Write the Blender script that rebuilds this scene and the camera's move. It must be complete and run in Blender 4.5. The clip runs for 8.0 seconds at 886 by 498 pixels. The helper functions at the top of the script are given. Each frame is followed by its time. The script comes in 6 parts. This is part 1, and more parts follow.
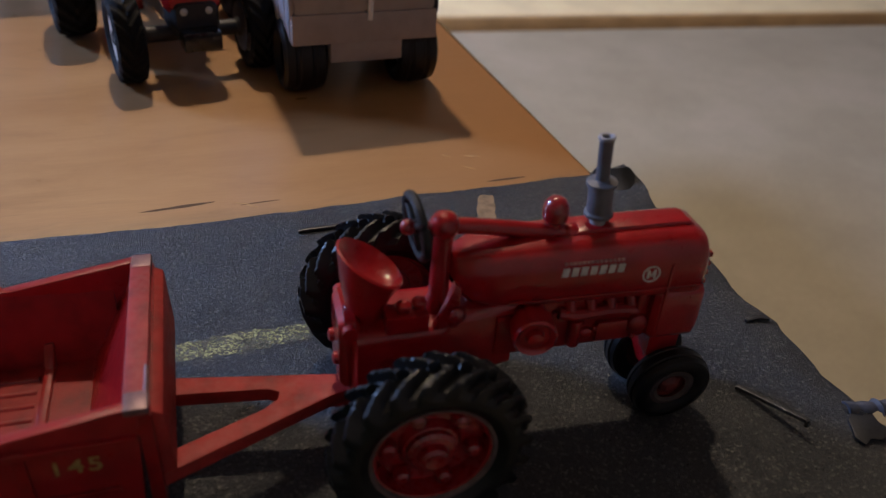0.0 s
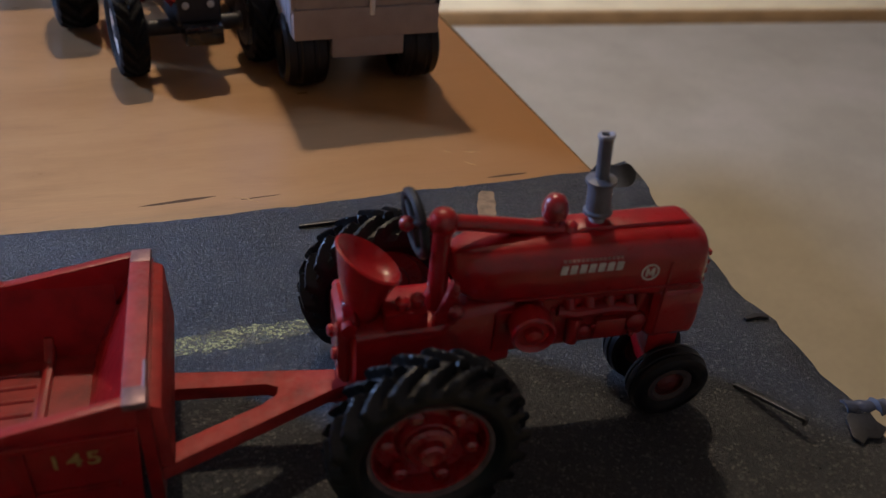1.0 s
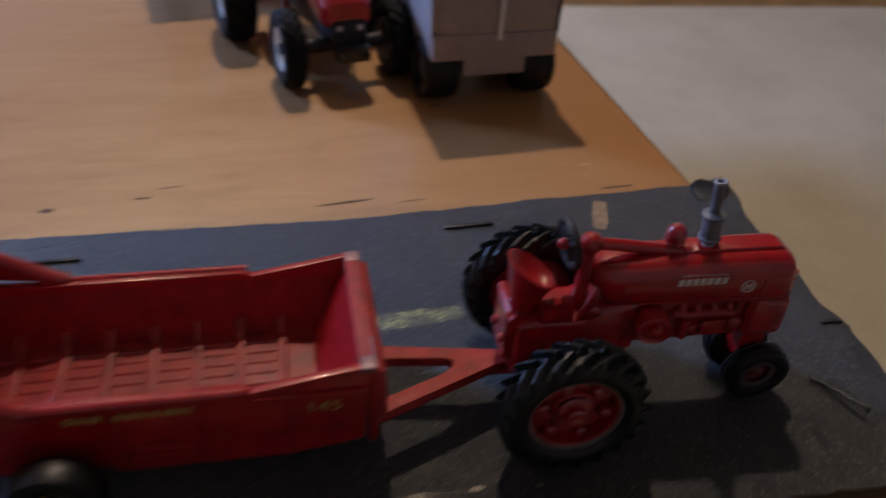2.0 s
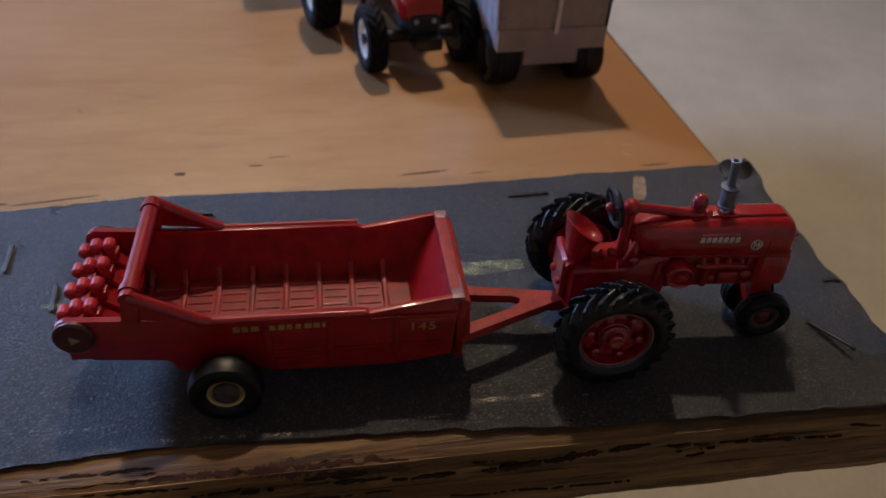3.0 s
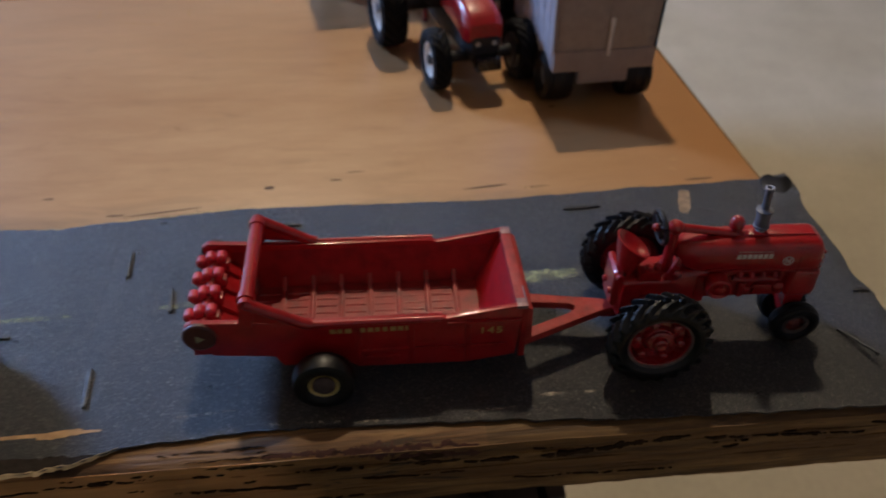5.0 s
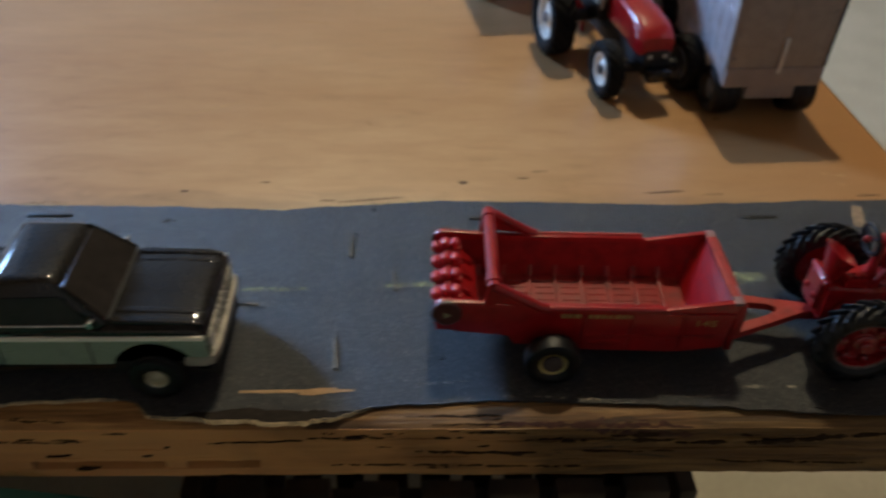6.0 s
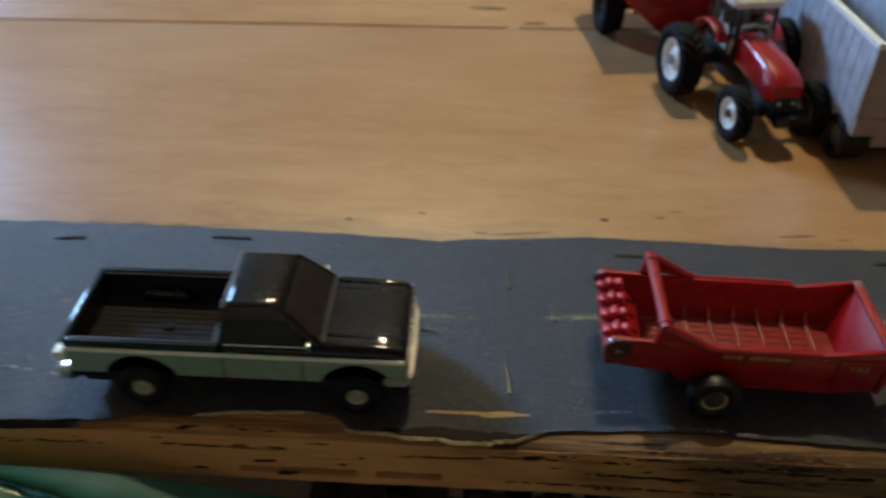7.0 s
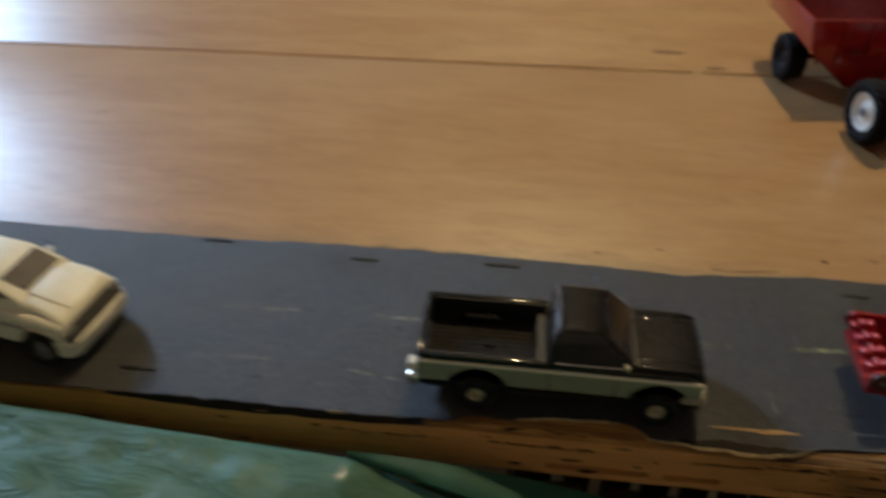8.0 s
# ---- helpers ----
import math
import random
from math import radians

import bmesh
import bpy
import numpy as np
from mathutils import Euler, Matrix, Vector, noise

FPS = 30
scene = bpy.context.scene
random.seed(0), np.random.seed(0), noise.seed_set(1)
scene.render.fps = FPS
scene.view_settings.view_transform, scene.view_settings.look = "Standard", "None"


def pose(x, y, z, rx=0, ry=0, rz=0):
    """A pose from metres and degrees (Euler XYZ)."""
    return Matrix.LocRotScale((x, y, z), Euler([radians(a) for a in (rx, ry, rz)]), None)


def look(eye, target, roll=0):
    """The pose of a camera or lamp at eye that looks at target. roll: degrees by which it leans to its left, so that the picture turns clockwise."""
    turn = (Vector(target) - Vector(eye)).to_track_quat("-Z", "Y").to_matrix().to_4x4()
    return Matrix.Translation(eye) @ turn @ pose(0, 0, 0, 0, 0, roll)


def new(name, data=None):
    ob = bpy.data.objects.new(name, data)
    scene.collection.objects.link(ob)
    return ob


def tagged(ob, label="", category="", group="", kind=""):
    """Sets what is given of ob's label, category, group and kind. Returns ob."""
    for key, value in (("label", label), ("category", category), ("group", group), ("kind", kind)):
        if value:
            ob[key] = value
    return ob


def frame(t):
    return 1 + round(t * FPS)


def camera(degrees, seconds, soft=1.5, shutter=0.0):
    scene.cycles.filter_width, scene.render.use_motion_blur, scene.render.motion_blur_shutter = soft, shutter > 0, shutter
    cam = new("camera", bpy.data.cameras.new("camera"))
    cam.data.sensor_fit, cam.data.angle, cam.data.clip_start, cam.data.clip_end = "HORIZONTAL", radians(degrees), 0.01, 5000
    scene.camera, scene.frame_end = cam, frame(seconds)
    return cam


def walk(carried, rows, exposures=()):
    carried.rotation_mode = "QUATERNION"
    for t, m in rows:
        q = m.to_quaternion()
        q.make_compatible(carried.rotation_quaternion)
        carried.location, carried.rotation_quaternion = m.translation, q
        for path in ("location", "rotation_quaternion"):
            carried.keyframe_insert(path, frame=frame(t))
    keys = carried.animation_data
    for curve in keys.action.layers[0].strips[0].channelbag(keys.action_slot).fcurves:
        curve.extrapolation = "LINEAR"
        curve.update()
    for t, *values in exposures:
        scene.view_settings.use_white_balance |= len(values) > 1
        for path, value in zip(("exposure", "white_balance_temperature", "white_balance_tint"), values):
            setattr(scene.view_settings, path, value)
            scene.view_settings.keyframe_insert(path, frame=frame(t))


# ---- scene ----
cam = camera(58.25, 8.0, soft=1.15, shutter=0.7)
cam.data.dof.use_dof, cam.data.dof.focus_distance = True, 0.130
cam.data.dof.aperture_fstop = cam.data.lens / 1.1
PATH = [
    (0, (0.0156, -0.0226, 0.0799), (0.5703, 1.5503, -1.0237), 4.18),
    (0.5, (0.0157, -0.0226, 0.0801), (0.5673, 1.5492, -1.0268), 4.18),
    (1, (0.0159, -0.0226, 0.0802), (0.5652, 1.5439, -1.0354), 4.50),
    (1.5, (0.0159, -0.0243, 0.0858), (0.5324, 1.5633, -1.0154), 4.79),
    (2, (-0.0038, -0.0399, 0.1010), (0.3814, 1.5291, -1.0778), 3.55),
    (2.2, (-0.0070, -0.0484, 0.1077), (0.3195, 1.5138, -1.0976), 3.15),
    (3.3, (-0.0194, -0.0702, 0.1208), (0.2730, 1.4782, -1.1109), 3.15),
    (3.5, (-0.0188, -0.0706, 0.1228), (0.2825, 1.4791, -1.1052), 3.16),
    (4, (-0.0149, -0.0706, 0.1255), (0.2757, 1.4662, -1.1209), 2.68),
    (4.2, (-0.0180, -0.0721, 0.1288), (0.2458, 1.4578, -1.1321), 2.08),
    (5.3, (-0.0345, -0.0857, 0.1418), (0.1131, 1.4615, -1.1169), 0.98),
    (5.5, (-0.0449, -0.0883, 0.1452), (0.0752, 1.4569, -1.1190), 1.00),
    (6, (-0.0689, -0.0946, 0.1468), (-0.0110, 1.4564, -1.1146), 1.50),
    (6.5, (-0.0871, -0.0993, 0.1514), (-0.0871, 1.4535, -1.1091), 1.38),
    (7, (-0.1040, -0.1047, 0.1652), (-0.1531, 1.4524, -1.0891), 1.33),
    (7.5, (-0.1357, -0.1215, 0.1777), (-0.2332, 1.4282, -1.0829), 1.11),
    (8, (-0.1797, -0.1360, 0.1984), (-0.3385, 1.4126, -1.0573), 1.09),
]
GRADE = [(0, 0.27, 6270, 13), (1.5, 0.26, 6270, 12), (2, 0.24, 6080, 16), (3.5, 0.26, 6270, 14), (5.5, 0.39, 6230, 4), (6.5, 0.38, 6270, -6), (7.5, 0.43, 6800, -6), (8, 0.09, 7950, -2)]
walk(cam, [(t, look(eye, target, roll)) for t, eye, target, roll in PATH], GRADE)

# ---------------------------------------------------------------- light
world = bpy.data.worlds.new("world")
scene.world = world
world.use_nodes = True
sky = world.node_tree.nodes.new("ShaderNodeTexSky")
sky.sky_type, sky.sun_disc = "NISHITA", False
sky.sun_elevation, sky.sun_rotation = radians(18), radians(200)
world.node_tree.links.new(sky.outputs[0], world.node_tree.nodes["Background"].inputs[0])
world.node_tree.nodes["Background"].inputs[1].default_value = 0.1

FLOOR, CEIL = -0.42, 2.75
LAMP = Vector((0.07, 1.10, 1.775))
bulb_light = bpy.data.lights.new("bulb_light", "POINT")
bulb_light.energy, bulb_light.color, bulb_light.shadow_soft_size = 116.0, (1.0, 0.78, 0.54), 0.036
new("bulb_light", bulb_light).location = LAMP - Vector((0, 0, 0.075))
window_light = bpy.data.lights.new("window_light", "AREA")
window_light.shape, window_light.size, window_light.size_y = "RECTANGLE", 0.46, 0.46
window_light.energy, window_light.color = 66.0, (0.34, 0.54, 1.0)
WEST = -1.75
WIN = (1.31, 1.81, 0.84, 1.34)
wl = new("window_light", window_light)
wl.matrix_world = look((WEST - 0.03, (WIN[0] + WIN[1]) / 2, (WIN[2] + WIN[3]) / 2), (0.0, (WIN[0] + WIN[1]) / 2, (WIN[2] + WIN[3]) / 2))


# ---------------------------------------------------------------- materials
def shader(name, rough=0.5, metal=0.0, coat=0.0, spec=0.5):
    m = bpy.data.materials.new(name)
    m.use_nodes = True
    nt = m.node_tree
    b = nt.nodes["Principled BSDF"]
    b.inputs["Roughness"].default_value, b.inputs["Metallic"].default_value = rough, metal
    b.inputs["Coat Weight"].default_value, b.inputs["Coat Roughness"].default_value = coat, 0.07
    b.inputs["Specular IOR Level"].default_value = spec
    return m, nt, b


def node(nt, kind, **kw):
    n = nt.nodes.new(kind)
    for k, v in kw.items():
        n.inputs[k].default_value = v
    return n


def coords(nt, stretch=(1, 1, 1), source="Object"):
    c = nt.nodes.new("ShaderNodeTexCoord")
    mp = nt.nodes.new("ShaderNodeMapping")
    mp.inputs["Scale"].default_value = stretch
    nt.links.new(c.outputs[source], mp.inputs["Vector"])
    return mp.outputs["Vector"]


def noise_tex(nt, vec, scale, detail=4.0, rough=0.55, distortion=0.0):
    n = node(nt, "ShaderNodeTexNoise", Scale=scale, Detail=detail, Roughness=rough, Distortion=distortion)
    nt.links.new(vec, n.inputs["Vector"])
    return n.outputs["Fac"]


def ramp(nt, fac, stops):
    r = nt.nodes.new("ShaderNodeValToRGB")
    while len(r.color_ramp.elements) < len(stops):
        r.color_ramp.elements.new(0.5)
    for e, (p, c) in zip(r.color_ramp.elements, stops):
        e.position = p
        e.color = (*c, 1) if len(c) == 3 else c
    nt.links.new(fac, r.inputs["Fac"])
    return r.outputs["Color"]


def mixed(nt, fac, a, b, kind="MIX"):
    m = nt.nodes.new("ShaderNodeMix")
    m.data_type, m.blend_type = "RGBA", kind
    for sock, v in ((m.inputs[0], fac), (m.inputs[6], a), (m.inputs[7], b)):
        if isinstance(v, (tuple, float, int)):
            sock.default_value = (*v, 1) if isinstance(v, tuple) and len(v) == 3 else v
        else:
            nt.links.new(v, sock)
    return m.outputs[2]


def bump(nt, b, height, strength, distance):
    n = node(nt, "ShaderNodeBump", Strength=strength, Distance=distance)
    nt.links.new(height, n.inputs["Height"])
    nt.links.new(n.outputs["Normal"], b.inputs["Normal"])


def paint(name, colour, rough=0.3, metal=0.0, coat=0.4, wear=0.25, scale=260.0, relief=0.15, spec=0.5, lump=0.0, gloss=0.07):
    """Toy paint, plastic or rubber: a base colour with grime and fine unevenness at two scales."""
    m, nt, b = shader(name, rough, metal, coat, spec)
    v = coords(nt)
    big, fine = noise_tex(nt, v, scale), noise_tex(nt, v, scale * 4.5, 5.0, 0.65)
    dark = tuple(c * (1 - wear) for c in colour)
    light = tuple(min(1.0, c * (1 + wear * 0.6) + 0.004) for c in colour)
    col = ramp(nt, big, [(0.3, dark), (0.55, colour), (0.8, light)])
    nt.links.new(col, b.inputs["Base Color"])
    nt.links.new(ramp(nt, fine, [(0.3, (rough * 0.8,) * 3), (0.75, (min(1, rough * 1.35),) * 3)]), b.inputs["Roughness"])
    b.inputs["Coat Roughness"].default_value = gloss
    bump(nt, b, fine, relief, 0.0001)
    if lump:
        wave = node(nt, "ShaderNodeBump", Strength=lump, Distance=0.0004)
        nt.links.new(noise_tex(nt, v, scale * 1.6, 2.0, 0.5), wave.inputs["Height"])
        nt.links.new(wave.outputs["Normal"], b.inputs["Coat Normal"])
    return m


RED = paint("red_paint", (0.345, 0.006, 0.009), 0.32, coat=0.85, relief=0.7, spec=0.3, lump=0.30, gloss=0.04)
RED_DULL = paint("dull_red_paint", (0.29, 0.006, 0.008), 0.36, coat=0.6, wear=0.35, relief=0.7, spec=0.25, lump=0.4, gloss=0.06)
RED_FLAT = paint("flat_red_paint", (0.36, 0.020, 0.016), 0.6, coat=0.0, wear=0.4)
RED_HUB = paint("red_plastic", (0.27, 0.005, 0.009), 0.28, coat=0.8, lump=0.3, gloss=0.04)
PINK_RED = paint("red_beater_plastic", (0.50, 0.018, 0.030), 0.35, coat=0.3)
RUBBER = paint("tyre_rubber", (0.0042, 0.0042, 0.0052), 0.40, coat=0.0, wear=0.3, relief=0.3, spec=0.38)
DULL_RUBBER = paint("dull_tyre_rubber", (0.0045, 0.0045, 0.005), 0.7, coat=0.0, wear=0.3, relief=0.3, spec=0.2)
BLACK = paint("black_paint", (0.006, 0.0048, 0.0045), 0.5, coat=1.0, wear=0.3, relief=0.1, spec=0.1, lump=0.08, gloss=0.045)
BLACK_MATT = paint("black_plastic", (0.012, 0.012, 0.013), 0.5, coat=0.0)
MUFFLER = paint("dull_grey_metal", (0.13, 0.13, 0.145), 0.5, coat=0.0, wear=0.3, scale=400)
CHIPPED = paint("chipped_pale_plastic", (0.30, 0.29, 0.30), 0.5, coat=0.0, wear=0.4, scale=900, relief=0.5)
GREY = paint("grey_plastic", (0.20, 0.205, 0.225), 0.5, coat=0.0, wear=0.15)
MINT = paint("pale_green_paint", (0.29, 0.38, 0.29), 0.3, coat=0.4, wear=0.12)
CREAM = paint("cream_paint", (0.96, 0.93, 0.79), 0.38, coat=0.15, wear=0.04)
WHITE = paint("white_plastic", (0.78, 0.76, 0.70), 0.4, coat=0.2, wear=0.1)
TRAILER_SIDE = paint("pale_grey_paint", (0.48, 0.48, 0.52), 0.4, coat=0.2, wear=0.3, scale=160)
TRAILER_REAR = paint("taupe_grey_paint", (0.36, 0.30, 0.26), 0.4, coat=0.2, wear=0.15)
LATCH = paint("dull_pale_metal", (0.80, 0.79, 0.78), 0.35, metal=0.3, coat=0.1, wear=0.15)
BUMPER_TAUPE = paint("pale_taupe_paint", (0.35, 0.28, 0.25), 0.45, coat=0.15, wear=0.12)
CHROME = paint("chrome", (0.72, 0.72, 0.70), 0.16, metal=1.0, coat=0.0, wear=0.2)
STEEL = paint("staple_steel", (0.085, 0.09, 0.10), 0.42, metal=0.7, coat=0.0, wear=0.5, scale=500)
STEEL_DARK = paint("dark_staple_steel", (0.045, 0.045, 0.05), 0.4, metal=0.6, coat=0.0, wear=0.5, scale=500)
GOLD = paint("gold_print", (0.46, 0.31, 0.10), 0.4, metal=0.2, coat=0.0, wear=0.4, scale=900)
WHITE_PRINT = paint("white_print", (0.66, 0.60, 0.56), 0.5, coat=0.0, wear=0.3, scale=900)
FADED_PRINT = paint("faded_pale_print", (0.48, 0.26, 0.24), 0.5, coat=0.0, wear=0.4, scale=900)
YELLOW_RIM = paint("yellow_rim_paint", (0.62, 0.50, 0.19), 0.4, coat=0.2, wear=0.3)
BARE = paint("worn_bare_metal", (0.25, 0.125, 0.125), 0.4, metal=0.2, coat=0.0, wear=0.4, scale=600)
RIM_WORN = paint("worn_grey_rim", (0.13, 0.095, 0.095), 0.4, metal=0.2, coat=0.0, wear=0.4, scale=600)
RIM_DARK = paint("dirty_rim", (0.07, 0.055, 0.054), 0.6, coat=0.0, wear=0.4, scale=600, spec=0.2)
DARK_GLASS = paint("smoked_glass", (0.034, 0.029, 0.027), 0.10, coat=0.0, wear=0.2, relief=0.0, spec=0.4)
LENS = paint("headlamp_lens", (0.45, 0.44, 0.40), 0.12, coat=0.8, wear=0.1)
BED_RED = paint("bed_red_paint", (0.30, 0.014, 0.012), 0.34, coat=0.9, wear=0.4, relief=0.7, spec=0.3, lump=0.35, gloss=0.05)
CAB_BEIGE = paint("dusty_beige_plastic", (0.46, 0.43, 0.36), 0.5, coat=0.0, wear=0.25)
DULL_HUB = paint("dull_red_hub", (0.13, 0.018, 0.016), 0.5, coat=0.0, wear=0.5, scale=700)
BED_BLACK = paint("matt_bed_black", (0.022, 0.0195, 0.018), 0.8, coat=0.0, wear=0.3, spec=0.15)
WHEEL_PALE = paint("pale_wheel_metal", (0.58, 0.54, 0.40), 0.3, metal=0.5, coat=0.1, wear=0.2)
CAR_GLASS = paint("dark_car_glass", (0.075, 0.062, 0.06), 0.3, coat=0.0, wear=0.2, relief=0.0, spec=0.12)
GRILLE_GREY = paint("dark_grey_grille", (0.10, 0.095, 0.085), 0.45, coat=0.0, wear=0.3)
# unseen south and west walls: pale tone added as fill by bounced light
FILL_WALL = paint("fill_wall_tone", (0.52, 0.44, 0.36), 0.7, coat=0.0, wear=0.08, scale=3, relief=0.1)
# unseen ceiling, north and east walls: dark tone set to limit bounce
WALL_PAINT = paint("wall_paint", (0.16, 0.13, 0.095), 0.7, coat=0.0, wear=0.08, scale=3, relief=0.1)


def wood_top():
    """Varnished plywood, its grain along x, with stains and darker growth bands."""
    m, nt, b = shader("varnished_plywood", 0.4, coat=1.0, spec=0.2)
    b.inputs["Coat Roughness"].default_value, b.inputs["Coat IOR"].default_value = 0.41, 1.55
    v = coords(nt, (1, 6, 6))
    band = noise_tex(nt, v, 24, 7, 0.62, 0.8)
    fine = noise_tex(nt, coords(nt, (1, 14, 14)), 130, 5, 0.65)
    fleck = noise_tex(nt, coords(nt, (1, 7, 7)), 38, 5, 0.65)
    stain = noise_tex(nt, coords(nt, (0.6, 1.6, 1)), 16, 6, 0.65)
    c1 = ramp(nt, band, [(0.25, (0.475, 0.282, 0.125)), (0.5, (0.515, 0.308, 0.142)), (0.75, (0.555, 0.342, 0.166))])
    c2 = mixed(nt, 0.22, c1, ramp(nt, fine, [(0.3, (0.62, 0.56, 0.50)), (0.7, (1.0, 1.0, 1.0))]), "MULTIPLY")
    c3 = mixed(nt, 0.7, c2, ramp(nt, stain, [(0.35, (0.78, 0.68, 0.54)), (0.6, (1, 1, 1))]), "MULTIPLY")
    mottle = noise_tex(nt, coords(nt, (1, 3.2, 1)), 26, 6, 0.7, 1.2)
    c3 = mixed(nt, 0.55, c3, ramp(nt, mottle, [(0.30, (0.70, 0.64, 0.54)), (0.48, (0.95, 0.93, 0.90)), (0.66, (1, 1, 1))]), "MULTIPLY")
    c3 = mixed(nt, ramp(nt, fleck, [(0.66, (0, 0, 0)), (0.80, (0.30, 0.30, 0.30))]), c3, (0.24, 0.12, 0.055))
    pos = nt.nodes.new("ShaderNodeSeparateXYZ")
    nt.links.new(coords(nt), pos.inputs[0])
    wob = nt.nodes.new("ShaderNodeMath")
    wob.operation = "MULTIPLY_ADD"
    wob.inputs[1].default_value = 0.05
    nt.links.new(stain, wob.inputs[0])
    nt.links.new(pos.outputs["X"], wob.inputs[2])
    worn = ramp(nt, wob.outputs[0], [(0.0, (0, 0, 0)), (0.08, (0.35, 0.35, 0.35)), (0.115, (0.8, 0.8, 0.8))])
    c3 = mixed(nt, worn, c3, (0.44, 0.20, 0.062))
    far = nt.nodes.new("ShaderNodeMath")
    far.operation = "MULTIPLY_ADD"
    far.inputs[1].default_value = 0.022
    nt.links.new(mottle, far.inputs[0])
    nt.links.new(pos.outputs["Y"], far.inputs[2])
    c3 = mixed(nt, ramp(nt, far.outputs[0], [(0.1125, (0.6, 0.6, 0.6)), (0.126, (0, 0, 0))]), c3, (0.24, 0.15, 0.085))
    nt.links.new(c3, b.inputs["Base Color"])
    nt.links.new(ramp(nt, mottle, [(0.3, (0.27,) * 3), (0.5, (0.33,) * 3), (0.7, (0.42,) * 3)]), b.inputs["Roughness"])
    bump(nt, b, fine, 0.12, 0.0004)
    return m


def wood_edge(name="plywood_edge", gain=0.37, gouge=0.95, green=1.10, start=0.52, west_lift=0.0):
    """The raw sawn edge of plywood: brown layers with black gouges and scorched streaks."""
    m, nt, b = shader(name, 0.65)
    v = coords(nt, (1, 14, 14))
    band = noise_tex(nt, v, 26, 6, 0.65, 0.5)
    hole = noise_tex(nt, coords(nt, (1, 5, 5)), 34, 5, 0.7, 0.4)
    info = nt.nodes.new("ShaderNodeObjectInfo")
    c1 = ramp(nt, band, [(0.34, (0.05 * gain, 0.022 * gain * green, 0.007 * gain)), (0.5, (0.25 * gain, 0.135 * gain * green, 0.042 * gain)), (0.64, (0.50 * gain, 0.30 * gain * green, 0.10 * gain))])
    c2 = mixed(nt, ramp(nt, info.outputs["Random"], [(0.0, (0, 0, 0)), (1.0, (0.55, 0.55, 0.55))]), c1, (0.20 * gain, 0.095 * gain, 0.028 * gain))
    c3 = mixed(nt, ramp(nt, hole, [(start, (0, 0, 0)), (start + 0.05, (gouge,) * 3)]), c2, (0.006, 0.005, 0.006))
    # light painted into the colour: the edge brightens towards -x
    if west_lift:
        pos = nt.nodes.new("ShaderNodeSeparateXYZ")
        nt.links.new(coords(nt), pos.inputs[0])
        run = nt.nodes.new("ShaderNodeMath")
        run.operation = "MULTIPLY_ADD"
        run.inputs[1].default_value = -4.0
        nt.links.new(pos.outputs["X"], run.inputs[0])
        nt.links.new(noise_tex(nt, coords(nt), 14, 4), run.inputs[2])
        c3 = mixed(nt, ramp(nt, run.outputs[0], [(0.75, (0, 0, 0)), (1.0, (west_lift,) * 3)]), c3, mixed(nt, 0.75, c1, (0.92, 0.46, 0.17)))
    nt.links.new(c3, b.inputs["Base Color"])
    bump(nt, b, band, 0.6, 0.0012)
    return m


def asphalt():
    """Dark gritty sheet: mineral grit, pale specks, dusty patches and scuffs."""
    m, nt, b = shader("gritty_dark_sheet", 0.46, spec=0.6)
    b.inputs["IOR"].default_value = 1.6
    v = coords(nt)
    grit = noise_tex(nt, v, 2200, 4, 0.75)
    cells = node(nt, "ShaderNodeTexVoronoi", Scale=2800.0)
    nt.links.new(v, cells.inputs["Vector"])
    dust = noise_tex(nt, coords(nt, (1, 2.2, 1)), 30, 5, 0.6)
    c1 = ramp(nt, grit, [(0.3, (0.004, 0.0044, 0.0055)), (0.7, (0.018, 0.021, 0.027))])
    grain = nt.nodes.new("ShaderNodeSeparateColor")
    nt.links.new(cells.outputs["Color"], grain.inputs[0])
    c2 = mixed(nt, ramp(nt, grain.outputs[0], [(0.89, (0, 0, 0)), (0.95, (0.7, 0.7, 0.7))]), c1, (0.145, 0.138, 0.125))
    nt.links.new(ramp(nt, grain.outputs[1], [(0.80, (0.5,) * 3), (1.0, (1.0,) * 3)]), b.inputs["Specular IOR Level"])
    c3 = mixed(nt, ramp(nt, dust, [(0.4, (0, 0, 0)), (0.75, (0.3, 0.3, 0.3))]), c2, (0.044, 0.046, 0.049))
    smudge = noise_tex(nt, coords(nt, (1, 1.4, 1)), 95, 5, 0.65, 0.8)
    c3 = mixed(nt, ramp(nt, smudge, [(0.48, (0, 0, 0)), (0.72, (0.5, 0.5, 0.5))]), c3, (0.037, 0.041, 0.046))
    nt.links.new(c3, b.inputs["Base Color"])
    nt.links.new(ramp(nt, smudge, [(0.3, (0.27,) * 3), (0.7, (0.42,) * 3)]), b.inputs["Roughness"])
    bump(nt, b, grit, 0.85, 0.00045)
    return m


def chalk(name, colour, cover):
    """Worn road paint that lets the sheet show through between its flecks."""
    m, nt, b = shader(name, 0.8)
    b.inputs["Base Color"].default_value = (*colour, 1)
    v = coords(nt)
    a, c = noise_tex(nt, v, 2200, 3, 0.7), noise_tex(nt, v, 170, 3)
    mul = nt.nodes.new("ShaderNodeMath")
    mul.operation = "MULTIPLY"
    nt.links.new(ramp(nt, a, [(0.42, (0, 0, 0)), (0.62, (1, 1, 1))]), mul.inputs[0])
    nt.links.new(ramp(nt, c, [(0.30, (0, 0, 0)), (0.60, (cover,) * 3)]), mul.inputs[1])
    nt.links.new(mul.outputs[0], b.inputs["Alpha"])
    return m


